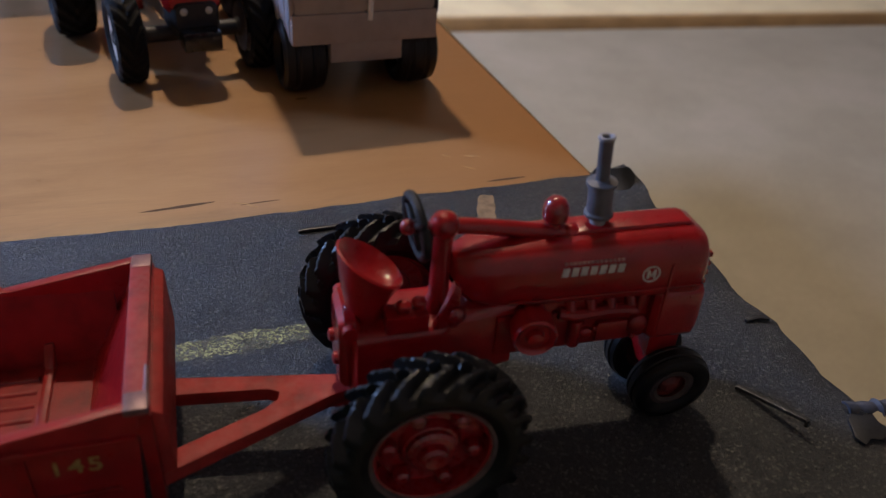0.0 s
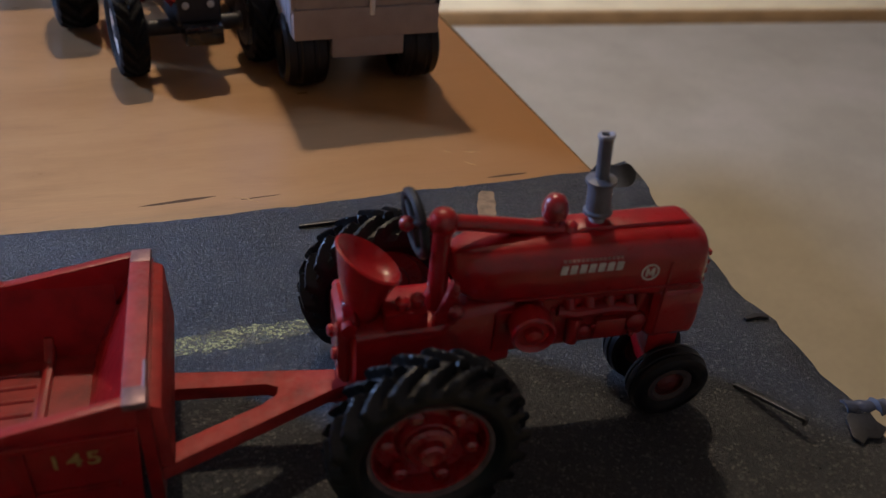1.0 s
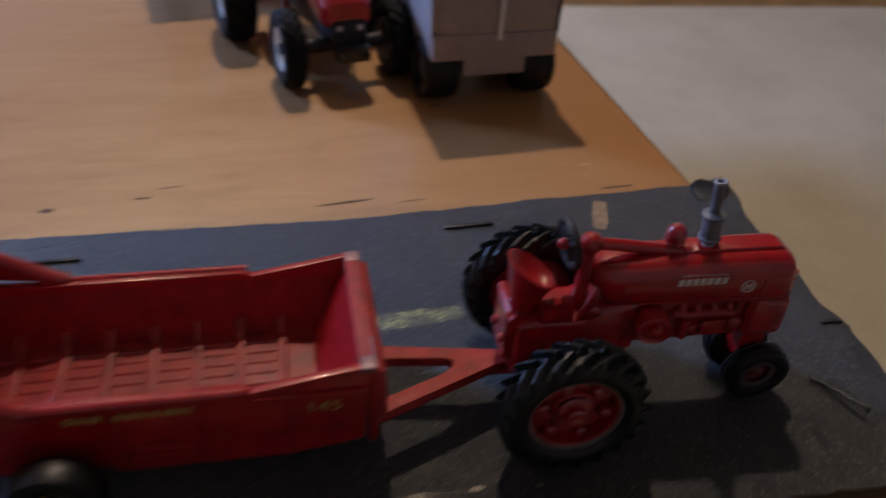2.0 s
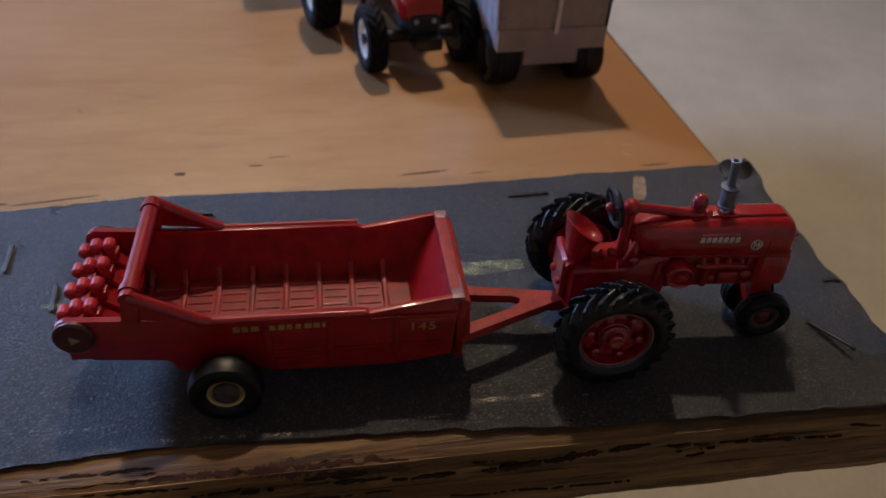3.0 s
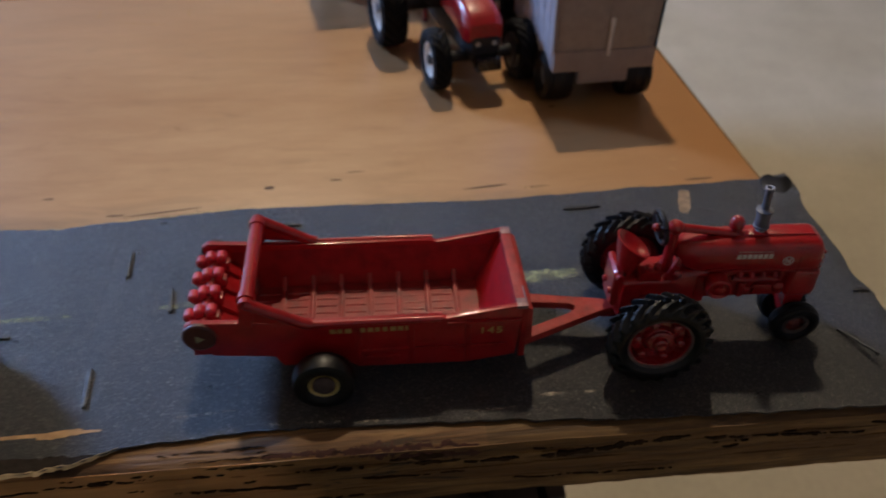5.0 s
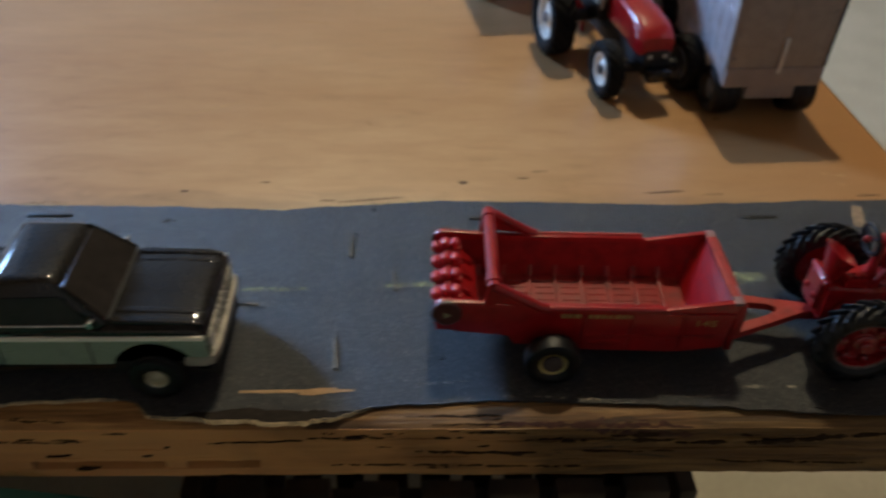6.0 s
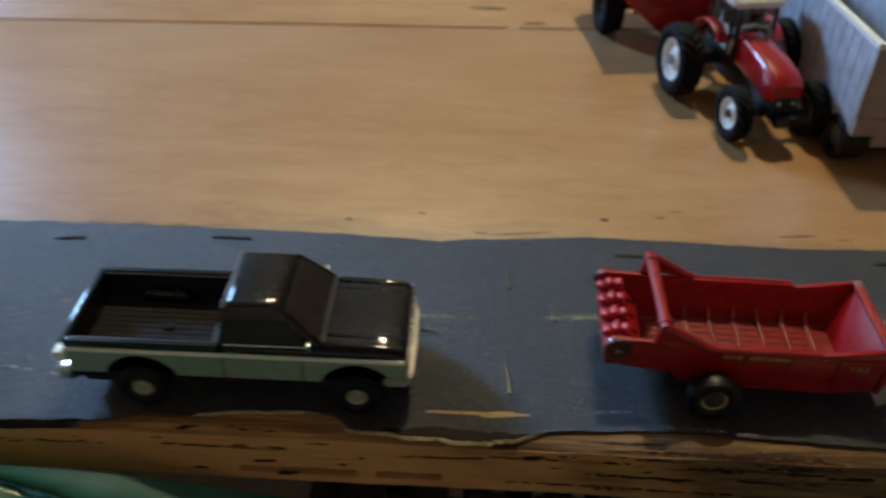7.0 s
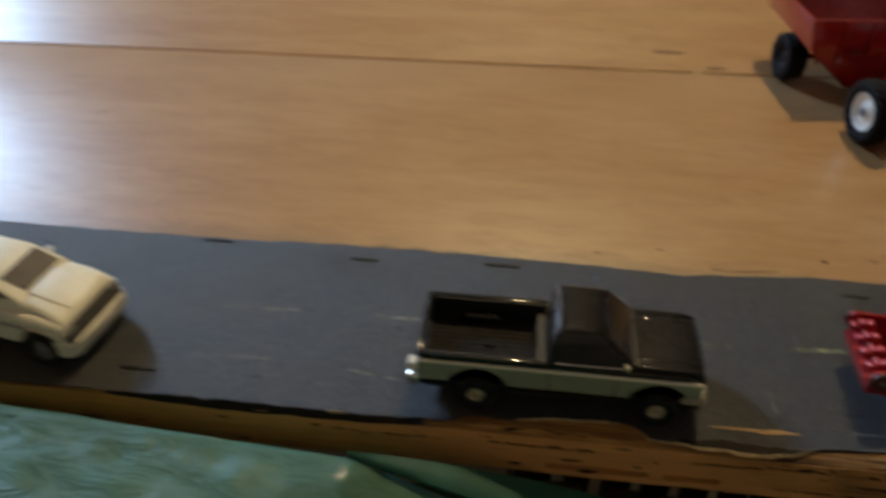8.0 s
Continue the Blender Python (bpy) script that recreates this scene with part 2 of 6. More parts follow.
def floor_material():
    m, nt, b = shader("beige_floor", 0.75)
    v = coords(nt)
    big, mid, fine = noise_tex(nt, v, 4.5, 4, 0.6), noise_tex(nt, v, 16, 5), noise_tex(nt, v, 160, 3)
    c1 = ramp(nt, big, [(0.32, (0.40, 0.355, 0.265)), (0.55, (0.445, 0.40, 0.305)), (0.75, (0.49, 0.435, 0.345))])
    c2 = mixed(nt, 0.4, c1, ramp(nt, mid, [(0.3, (0.75, 0.74, 0.70)), (0.7, (1, 0.98, 0.97))]), "MULTIPLY")
    nt.links.new(mixed(nt, 0.3, c2, ramp(nt, fine, [(0.3, (0.7, 0.7, 0.7)), (0.7, (1, 1, 1))]), "MULTIPLY"), b.inputs["Base Color"])
    bump(nt, b, fine, 0.2, 0.002)
    return m


def tarp_material():
    m, nt, b = shader("green_tarp", 0.46, coat=0.10)
    v = coords(nt)
    big, fine = noise_tex(nt, v, 22, 4), noise_tex(nt, coords(nt, (1, 1, 1)), 320, 3)
    c1 = ramp(nt, big, [(0.3, (0.042, 0.135, 0.095)), (0.55, (0.058, 0.175, 0.125)), (0.75, (0.082, 0.215, 0.158))])
    nt.links.new(mixed(nt, 0.35, c1, ramp(nt, fine, [(0.3, (0.6, 0.65, 0.6)), (0.7, (1, 1, 1))]), "MULTIPLY"), b.inputs["Base Color"])
    wrinkle = noise_tex(nt, coords(nt, (1, 1.8, 1)), 48, 6, 0.62, 1.6)
    bump(nt, b, wrinkle, 0.55, 0.005)
    return m


WOOD, EDGE, ASPHALT = wood_top(), wood_edge(), asphalt()
# orange lip wood, its colour lifted in place of missing light
LIFTED_EDGE = wood_edge("orange_lifted_edge", 1.5, 0.35, 0.95, 0.57)
# last value: strength of the light painted in towards -x
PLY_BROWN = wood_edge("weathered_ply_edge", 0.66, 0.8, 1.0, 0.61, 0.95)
LIP_TAN = wood_edge("tan_worn_lip", 0.55, 0.6, 0.92, 0.58)
LIP_BROWN = wood_edge("brown_worn_lip", 0.42, 0.6, 1.0, 0.60)
MAROON = paint("dark_maroon_stain", (0.060, 0.017, 0.010), 0.6, coat=0.0, wear=0.5, scale=300, relief=0.4)
GOUGE_VOID = paint("black_gouge_and_void", (0.042, 0.026, 0.015), 0.9, coat=0.0, wear=0.5, scale=500, relief=0.3, spec=0.1)
YELLOW_CHALK = chalk("yellow_road_paint", (0.44, 0.46, 0.24), 0.95)
CREASE = chalk("pale_crease", (0.26, 0.28, 0.32), 0.55)
WHITE_CHALK = chalk("white_road_paint", (0.50, 0.45, 0.38), 0.9)
FLOOR_MAT, TARP = floor_material(), tarp_material()
# darker copy of the tarp's green: shade painted into the lower fold
SHADED_TARP = paint("shaded_green_tarp", (0.030, 0.085, 0.055), 0.45, coat=0.1, scale=60)
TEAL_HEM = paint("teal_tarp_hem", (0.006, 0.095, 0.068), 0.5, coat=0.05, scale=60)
BASE_WOOD = paint("pale_pine", (0.96, 0.80, 0.50), 0.5, coat=0.1, wear=0.15, scale=12)
PLANK_EDGE = paint("tan_sawn_edge", (0.52, 0.33, 0.15), 0.55, coat=0.05, scale=14)
SHOE_WOOD = paint("brown_shoe_moulding", (0.26, 0.15, 0.06), 0.5, coat=0.1, scale=14)
TAN = paint("torn_paper_core", (0.40, 0.25, 0.13), 0.8, coat=0.0, wear=0.3, scale=400)


# ---------------------------------------------------------------- mesh helpers (millimetres)
BULB, _, glow = shader("glowing_bulb", 0.3)
glow.inputs["Base Color"].default_value = (0.9, 0.85, 0.75, 1)
glow.inputs["Emission Color"].default_value = (1.0, 0.78, 0.54, 1)
glow.inputs["Emission Strength"].default_value = 12.0


def box(bm, x0, x1, y0, y1, z0, z1):
    vs = [bm.verts.new((x, y, z)) for x in (x0, x1) for y in (y0, y1) for z in (z0, z1)]
    for f in ((0, 1, 3, 2), (4, 6, 7, 5), (0, 4, 5, 1), (2, 3, 7, 6), (0, 2, 6, 4), (1, 5, 7, 3)):
        bm.faces.new([vs[i] for i in f])
    return vs


def turned(bm, vs, centre, axis, degrees):
    bmesh.ops.rotate(bm, verts=vs, cent=Vector(centre), matrix=Matrix.Rotation(radians(degrees), 3, axis))
    return vs


def frame_of(direction):
    w = Vector(direction).normalized()
    u = w.orthogonal().normalized() if abs(w.z) > 0.9 else Vector((0, 0, 1)).cross(w).normalized()
    return u, w.cross(u).normalized(), w


def loft(bm, rings, closed=False, cap=True):
    rows = [[bm.verts.new(p) for p in ring] for ring in rings]
    n = len(rows[0])
    pairs = list(zip(rows, rows[1:])) + ([(rows[-1], rows[0])] if closed else [])
    for a, b in pairs:
        for i in range(n):
            bm.faces.new((a[i], a[(i + 1) % n], b[(i + 1) % n], b[i]))
    if cap and not closed:
        bm.faces.new(list(reversed(rows[0])))
        bm.faces.new(rows[-1])
    return [v for r in rows for v in r]


def lathe(bm, origin, direction, profile, seg=24, cap=True):
    """profile: pairs of (way along the axis, radius)."""
    u, v, w = frame_of(direction)
    o = Vector(origin)
    rings = [[o + w * a + (u * math.cos(2 * math.pi * i / seg) + v * math.sin(2 * math.pi * i / seg)) * max(r, 0.02) for i in range(seg)] for a, r in profile]
    return loft(bm, rings, cap=cap)


def rod(bm, p, q, r, r2=None, seg=12):
    d = Vector(q) - Vector(p)
    return lathe(bm, p, d, [(0, r), (d.length, r if r2 is None else r2)], seg)


def tube(bm, points, r, seg=8, closed=False):
    pts = [Vector(p) for p in points]
    rings = []
    for i, p in enumerate(pts):
        a = pts[i - 1] if (i or closed) else p
        b = pts[(i + 1) % len(pts)] if (i < len(pts) - 1 or closed) else p
        u, v, w = frame_of(b - a)
        rings.append([p + (u * math.cos(2 * math.pi * k / seg) + v * math.sin(2 * math.pi * k / seg)) * r for k in range(seg)])
    return loft(bm, rings, closed)


def ball(bm, c, r, squash=1.0):
    return lathe(bm, (c[0], c[1], c[2] - r * squash), (0, 0, 1), [(r * squash * (1 - math.cos(math.pi * i / 10)), r * math.sin(math.pi * i / 10)) for i in range(11)], 16)


def prism(bm, outline, axis, a, b):
    """An outline in the plane across an axis ('y': pairs of x, z; 'x': y, z; 'z': x, y), pushed from a to b."""
    def at(p, c):
        return {"y": (p[0], c, p[1]), "x": (c, p[0], p[1]), "z": (p[0], p[1], c)}[axis]
    return loft(bm, [[at(p, a) for p in outline], [at(p, b) for p in outline]])


def rounded(hw, z0, z1, r, n=4):
    """A rounded rectangle in the y, z plane."""
    r = min(r, hw * 0.98, (z1 - z0) * 0.49)
    out = []
    for cy, cz, start in ((hw - r, z1 - r, 0), (-hw + r, z1 - r, 90), (-hw + r, z0 + r, 180), (hw - r, z0 + r, 270)):
        for i in range(n + 1):
            t = radians(start + 90 * i / n)
            out.append((cy + r * math.cos(t), cz + r * math.sin(t)))
    return out


def hull(bm, stations):
    """A body along x: stations of (x, half width, bottom, top, corner radius)."""
    return loft(bm, [[(x, y, z) for y, z in rounded(hw, z0, z1, r)] for x, hw, z0, z1, r in stations])


def arc(cx, cz, r, a0, a1, n=10):
    return [(cx + r * math.cos(radians(a0 + (a1 - a0) * i / n)), cz + r * math.sin(radians(a0 + (a1 - a0) * i / n))) for i in range(n + 1)]


def part(name, bm, material, parent=None, label="", bevel=0.0, sharp=32.0, scale=0.001):
    """Links a bmesh, built in millimetres, as one mesh object under a thing or a part."""
    bmesh.ops.recalc_face_normals(bm, faces=bm.faces)
    if bevel:
        edges = [e for e in bm.edges if len(e.link_faces) == 2 and e.calc_face_angle(0) > radians(35)]
        bmesh.ops.bevel(bm, geom=edges, offset=bevel, segments=2, profile=0.6, affect="EDGES", clamp_overlap=True)
    bmesh.ops.scale(bm, vec=(scale,) * 3, verts=bm.verts)
    me = bpy.data.meshes.new(name)
    bm.to_mesh(me)
    bm.free()
    me.shade_smooth()
    me.set_sharp_from_angle(angle=radians(sharp))
    me.materials.append(material)
    ob = new(name, me)
    if parent:
        ob.parent = parent
    if label:
        tagged(ob, label)
    return ob


def thing(name, x, y, heading, label, category, z=0.0, group=""):
    """An Empty at the base of a thing, x and y in millimetres."""
    ob = new(name)
    ob.empty_display_size = 0.01
    ob.matrix_world = pose(x / 1000, y / 1000, z / 1000, 0, 0, heading)
    return tagged(ob, label, category, group)


def structure(name, bm, material, label, category, bevel=0.0):
    return tagged(part(name, bm, material, bevel=bevel, scale=1.0), label, category, kind="structure")


B = bmesh.new

# ---------------------------------------------------------------- the room (metres)
NORTH, SOUTH, EAST = 2.57, -1.45, 2.8
bm = B()
box(bm, WEST, EAST, SOUTH, NORTH, FLOOR - 0.03, FLOOR)
structure("floor", bm, FLOOR_MAT, "mottled beige floor below the table", "floor")
bm = B()
box(bm, WEST, EAST, SOUTH, NORTH, CEIL, CEIL + 0.03)
structure("ceiling", bm, WALL_PAINT, "plain unseen ceiling, dark tone set for low bounce", "ceiling")
bm = B()
box(bm, WEST - 0.1, WEST, SOUTH - 0.1, WIN[0], FLOOR, CEIL)
box(bm, WEST - 0.1, WEST, WIN[1], NORTH + 0.1, FLOOR, CEIL)
box(bm, WEST - 0.1, WEST, WIN[0], WIN[1], FLOOR, WIN[2])
box(bm, WEST - 0.1, WEST, WIN[0], WIN[1], WIN[3], CEIL)
structure("wall_west", bm, FILL_WALL, "unseen pale wall added for fill, with a small window", "wall")
for name, b in (("wall_south", (WEST, EAST, SOUTH - 0.1, SOUTH)), ("wall_north", (WEST, EAST, NORTH, NORTH + 0.1)), ("wall_east", (EAST, EAST + 0.1, SOUTH - 0.1, NORTH + 0.1))):
    bm = B()
    box(bm, *b, FLOOR, CEIL)
    structure(name, bm, FILL_WALL if name == "wall_south" else WALL_PAINT, "plain unseen wall, its tone set for bounced light", "wall")
bm = B()
prism(bm, [(NORTH - 0.002, FLOOR + 0.024), (NORTH - 0.020, FLOOR + 0.024), (NORTH - 0.020, FLOOR + 0.125), (NORTH - 0.012, FLOOR + 0.140), (NORTH - 0.002, FLOOR + 0.140)], "x", WEST, EAST)
structure("baseboard", bm, BASE_WOOD, "pale pine baseboard along the wall", "baseboard")
bm = B()
prism(bm, [(NORTH - 0.002, FLOOR), (NORTH - 0.030, FLOOR), (NORTH - 0.030, FLOOR + 0.014), (NORTH - 0.022, FLOOR + 0.023), (NORTH - 0.002, FLOOR + 0.023)], "x", WEST, EAST)
structure("trim", bm, SHOE_WOOD, "brown shoe moulding under the baseboard", "trim")
bm = B()
box(bm, WEST - 0.08, WEST - 0.05, WIN[0], WIN[0] + 0.02, WIN[2], WIN[3])
box(bm, WEST - 0.08, WEST - 0.05, WIN[1] - 0.02, WIN[1], WIN[2], WIN[3])
box(bm, WEST - 0.08, WEST - 0.05, WIN[0] + 0.02, WIN[1] - 0.02, WIN[2], WIN[2] + 0.02)
box(bm, WEST - 0.08, WEST - 0.05, WIN[0] + 0.02, WIN[1] - 0.02, WIN[3] - 0.02, WIN[3])
structure("window_1", bm, WHITE, "small white window that lets in blue daylight", "window")

bm = B()
box(bm, 0.02, 2.30, 1.500, 1.790, FLOOR, FLOOR + 0.030)
plank = part("wood_plank", bm, BASE_WOOD, bevel=0.003, scale=1.0)
tagged(plank, "pale pine plank lying flat on the floor", "plank")
bm = B()
box(bm, 0.02, 2.30, 1.494, 1.4995, FLOOR, FLOOR + 0.026)
plank.rotation_euler = (0, 0, radians(-4.0))
plank.location = (-0.104, -0.041, 0)
part("edge_strip", bm, PLANK_EDGE, plank, "brown edge of the plank", bevel=0.001, scale=1.0)

# hanging lamp, the warm light of the room
lamp = new("pendant_lamp")
lamp.location = LAMP
tagged(lamp, "hanging lamp with a dark cord and a warm bulb", "lamp")
bm = B()
rod(bm, (0, 0, 0.02), (0, 0, CEIL - LAMP.z), 0.003)
part("cord", bm, BLACK_MATT, lamp, scale=1.0)
bm = B()
lathe(bm, (0, 0, -0.03), (0, 0, 1), [(0, 0.014), (0.03, 0.016), (0.055, 0.008)], 16)
part("socket", bm, BLACK_MATT, lamp, scale=1.0)
bm = B()
lathe(bm, (0, 0, -0.108), (0, 0, 1), [(0, 0.004), (0.008, 0.010), (0.022, 0.015), (0.044, 0.015), (0.062, 0.012), (0.078, 0.010)], 20)
part("bulb", bm, BULB, lamp, "glowing warm bulb", scale=1.0)

# ---------------------------------------------------------------- the table
# unseen reach to X0 and Y1 added to shade the floor below
X0, X1, Y0, SEAM, Y1, THICK = -1300.0, 96.5, 21.5, 281.0, 1000.0, 19.0


def right_edge(y):
    return 100.0 - 0.035 * y


table = thing("display_table", 0, 0, 0, "plywood table top with a worn, chipped front edge", "table")


def seam_y(x):
    return 285.5 + 0.045 * x


for i in range(2):
    g = 1.0 if i else -1.0
    near_, far_ = ([(X0, 34.0), (right_edge(34.0), 34.0)], [(right_edge(SEAM), seam_y(X1) + g), (X0, seam_y(X0) + g)])
    if i:
        near_, far_ = [(X0, seam_y(X0) + g), (right_edge(SEAM), seam_y(X1) + g)], [(right_edge(Y1) + 8, Y1), (X0, Y1)]
    bm = B()
    prism(bm, near_ + far_, "z", -1.6, 0.0)
    part("top_sheet", bm, WOOD, table, "varnished orange-brown plywood sheet", bevel=0.5)
bm = B()
prism(bm, [(-86.4, seam_y(-86.4) - 1.05), (-79.3, seam_y(-79.3) - 1.05), (-80.1, seam_y(-79.3) + 1.05), (-85.2, seam_y(-86.4) + 1.05)], "z", -1.6, -0.12)
part("seam_filler", bm, WOOD, table, "short filled stretch of the seam")
bm = B()
box(bm, X0, right_edge(SEAM), SEAM - 0.5, Y1, -THICK, -1.7)
part("core", bm, EDGE, table)
for xa, xb, mat in ((X0, -95.0, LIFTED_EDGE), (-95.0, -3.0, LIP_TAN), (-3.0, right_edge(22), LIP_BROWN)):
    bm = B()
    rows = []
    n = int((xb - xa) / 3)
    for i in range(n + 1):
        x = xa + (xb - xa) * i / n
        c = noise.noise((x * 0.06, 11.0, 0)) * 0.3 + noise.noise((x * 0.35, 13.0, 0)) * 0.2
        rows.append([(x, 34.0, -0.03), (x, 29.0, -0.12 - 0.12 * c), (x, 25.5, -0.5 - 0.4 * c), (x, 23.2 + 0.5 * c, -0.95 - 0.3 * c), (x, 22.0 + 0.6 * c, -1.7), (x, 34.0, -1.65)])
    loft(bm, rows)
    part("worn_lip", bm, mat, table, "worn and rounded front lip", sharp=60)
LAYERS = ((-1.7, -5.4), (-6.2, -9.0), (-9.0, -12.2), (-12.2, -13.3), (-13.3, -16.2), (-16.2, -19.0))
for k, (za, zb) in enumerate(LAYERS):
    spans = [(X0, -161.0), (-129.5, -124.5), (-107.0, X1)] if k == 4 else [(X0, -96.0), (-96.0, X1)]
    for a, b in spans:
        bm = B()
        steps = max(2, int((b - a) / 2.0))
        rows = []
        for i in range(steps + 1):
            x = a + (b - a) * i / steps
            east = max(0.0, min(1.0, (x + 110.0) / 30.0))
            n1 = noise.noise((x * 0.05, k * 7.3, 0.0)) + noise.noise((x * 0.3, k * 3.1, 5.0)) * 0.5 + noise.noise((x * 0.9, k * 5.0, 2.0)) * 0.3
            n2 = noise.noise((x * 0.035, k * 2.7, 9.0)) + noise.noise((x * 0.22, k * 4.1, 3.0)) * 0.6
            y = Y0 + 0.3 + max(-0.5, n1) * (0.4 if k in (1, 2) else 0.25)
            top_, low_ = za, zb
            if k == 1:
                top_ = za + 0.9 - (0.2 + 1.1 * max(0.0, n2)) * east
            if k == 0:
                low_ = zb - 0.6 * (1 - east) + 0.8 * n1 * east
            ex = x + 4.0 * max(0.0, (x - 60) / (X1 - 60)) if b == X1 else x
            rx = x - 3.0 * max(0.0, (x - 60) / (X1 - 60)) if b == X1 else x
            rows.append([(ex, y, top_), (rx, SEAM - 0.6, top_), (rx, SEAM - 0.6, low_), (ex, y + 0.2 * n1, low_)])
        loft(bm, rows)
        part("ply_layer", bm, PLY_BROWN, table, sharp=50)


PROFILE = ((29.0, -0.05), (25.5, -0.45), (23.4, -0.95), (22.1, -1.7), (21.7, -3.0), (21.6, -19.0))


def on_profile(d, out=0.0):
    """The point d millimetres along the worn front, from the top sheet over the lip and down."""
    for (ya, za), (yb, zb) in zip(PROFILE, PROFILE[1:]):
        n_ = math.hypot(yb - ya, zb - za)
        if d <= n_ or (yb, zb) == PROFILE[-1]:
            u_ = d / n_
            return ya + (yb - ya) * u_ + (zb - za) / n_ * out, za + (zb - za) * u_ - (yb - ya) / n_ * out * 0.5 + 0.02
        d -= n_


def streak(bm_, x0, d0, x1, d1, thick, seed, out=0.30):
    """A ragged, broken band along the front, tapering at its ends."""
    n_ = max(8, int(abs(x1 - x0) / 0.45))
    rows_ = []
    for i_ in range(n_ + 1):
        u_ = i_ / n_
        x_ = x0 + (x1 - x0) * u_
        mid = d0 + (d1 - d0) * u_ + 0.45 * noise.noise((x_ * 0.3, seed, 0)) + 0.2 * noise.noise((x_ * 1.1, seed, 4))
        w_ = thick * (math.sin(math.pi * (0.03 + 0.94 * u_)) ** 0.6) * (0.45 + 0.9 * noise.noise((x_ * 0.4, seed + 3.0, 1)) + 0.7 * noise.noise((x_ * 1.6, seed + 5.0, 2)))
        w_ = max(0.02, w_)
        o_ = out if w_ > 0.05 else -0.4
        ring = [(x_, *on_profile(max(0.0, mid + w_ * (q_ / 3 - 0.5)), o_)) for q_ in range(4)]
        ring += [(x_, *on_profile(max(0.0, mid + w_ * (0.5 - q_ / 3)), -0.5)) for q_ in range(4)]
        rows_.append(ring)
    loft(bm_, rows_)


for i, (xa, da, xb, db, w) in enumerate(((9, 12.4, 26, 11.2, 2.4), (22, 11.0, 42, 9.2, 2.6), (45, 10.6, 60, 11.2, 1.2), (60, 11.4, 73, 12.0, 1.3), (71, 12.2, 84, 12.8, 0.8), (-24, 9.4, -11, 9.0, 2.2), (-20, 11.4, -8, 11.0, 1.6), (-8, 12.4, 4, 12.2, 1.8),
                                        (-62, 8.0, -44, 8.4, 1.4), (-72, 4.4, -50, 4.0, 1.2), (-66, 6.4, -46, 6.0, 1.0), (-44, 11.0, -35, 10.6, 1.4), (3, 19.4, 40, 20.6, 0.7), (-95, 10.2, -74, 10.0, 0.8), (-118, 11.8, -96, 11.0, 0.8), (-70, 15.6, -40, 16.2, 0.7),
                                        (-30, 15.2, -15, 15.6, 1.0), (-14, 15.4, -8, 15.2, 1.6), (84, 9.6, 92, 10.8, 1.0), (-90, 20.0, -30, 21.4, 0.6), (-182, 11.0, -150, 11.4, 0.8), (-230, 12.0, -196, 12.4, 0.7), (-178, 5.6, -168, 5.2, 1.6), (-164, 5.0, -150, 5.6, 1.2))):
    bm = B()
    streak(bm, xa, da, xb, db, w * (1.0 if i < 8 else 0.6), 3.0 + 2.7 * i)
    part("gouge", bm, GOUGE_VOID, table, "black splintered gouge", sharp=50)
bm = B()
cr = random.Random(23)
for i in range(46):
    x = cr.uniform(-330, 96)
    d = cr.choice((cr.uniform(4.5, 9.0), cr.uniform(8.5, 13.5), cr.uniform(9.5, 22.0)))
    ln = cr.uniform(1.5, 7.0)
    streak(bm, x, d, min(97.0, x + ln), d + cr.uniform(-0.3, 0.3), cr.uniform(0.2, 0.6), 90.0 + 1.3 * i)
tagged(part("chipped_grain", bm, GOUGE_VOID, table, "small dark chips and splinters along the grain", sharp=50), kind="stuff")
for xa, da, xb, db, w, k in ((-56.0, 6.2, -26.0, 6.4, 2.4, 71.0), (-36.0, 6.6, -4.6, 7.4, 5.6, 75.0), (-22.0, 8.6, -4.4, 9.2, 4.2, 79.0)):
    bm = B()
    streak(bm, xa, da, xb, db, w, k, 0.2)
    part("stain", bm, MAROON, table, "dark maroon stain on the worn edge", sharp=50)
# black backing stands in for the shade deep in the open slots
bm = B()
box(bm, -166.0, -100.0, 34.0, 37.0, -16.8, -12.7)
part("void_shade", bm, GOUGE_VOID, table)
for lx in (-1240, 30):
    for ly in (200, 940):
        bm = B()
        box(bm, lx - 22, lx + 22, ly - 22, ly + 22, FLOOR * 1000, -THICK)
        part("leg", bm, EDGE, table, bevel=2.0)

# ---------------------------------------------------------------- slatted crate under the table
def crate():
    c = thing("wooden_crate", -60.0, 160.0, 0.0, "dark slatted wooden crate on the floor under the table", "crate", z=FLOOR * 1000)
    dark = paint("dark_stained_wood", (0.055, 0.038, 0.026), 0.6, coat=0.0, wear=0.45, scale=40, relief=0.4)
    top = 285.0
    cr = random.Random(8)
    for side in (-1, 1):
        for k in range(7):
            x = -92 + 28.0 * k
            bm = B()
            y0, y1 = sorted((side * 58.0, side * 66.0))
            box(bm, x, x + 20.0 + cr.uniform(-2, 2), y0, y1, 6.0, top + cr.uniform(-3, 1))
            part("slat", bm, dark, c, bevel=1.0)
        for z in (30.0, 240.0):
            bm = B()
            y0, y1 = sorted((side * 50.0, side * 57.5))
            box(bm, -94, 98, y0, y1, z, z + 26)
            part("rail", bm, dark, c, bevel=1.0)
        bm = B()
        x0, x1 = sorted((side * 98.5, side * 106.0))
        box(bm, x0, x1, -66, 66, 0.2, top)
        part("side_panel", bm, dark, c, bevel=1.0)
    bm = B()
    box(bm, -97, 97, -49, 49, 6.0, 12.0)
    part("bottom_panel", bm, dark, c)
    return c


crate()

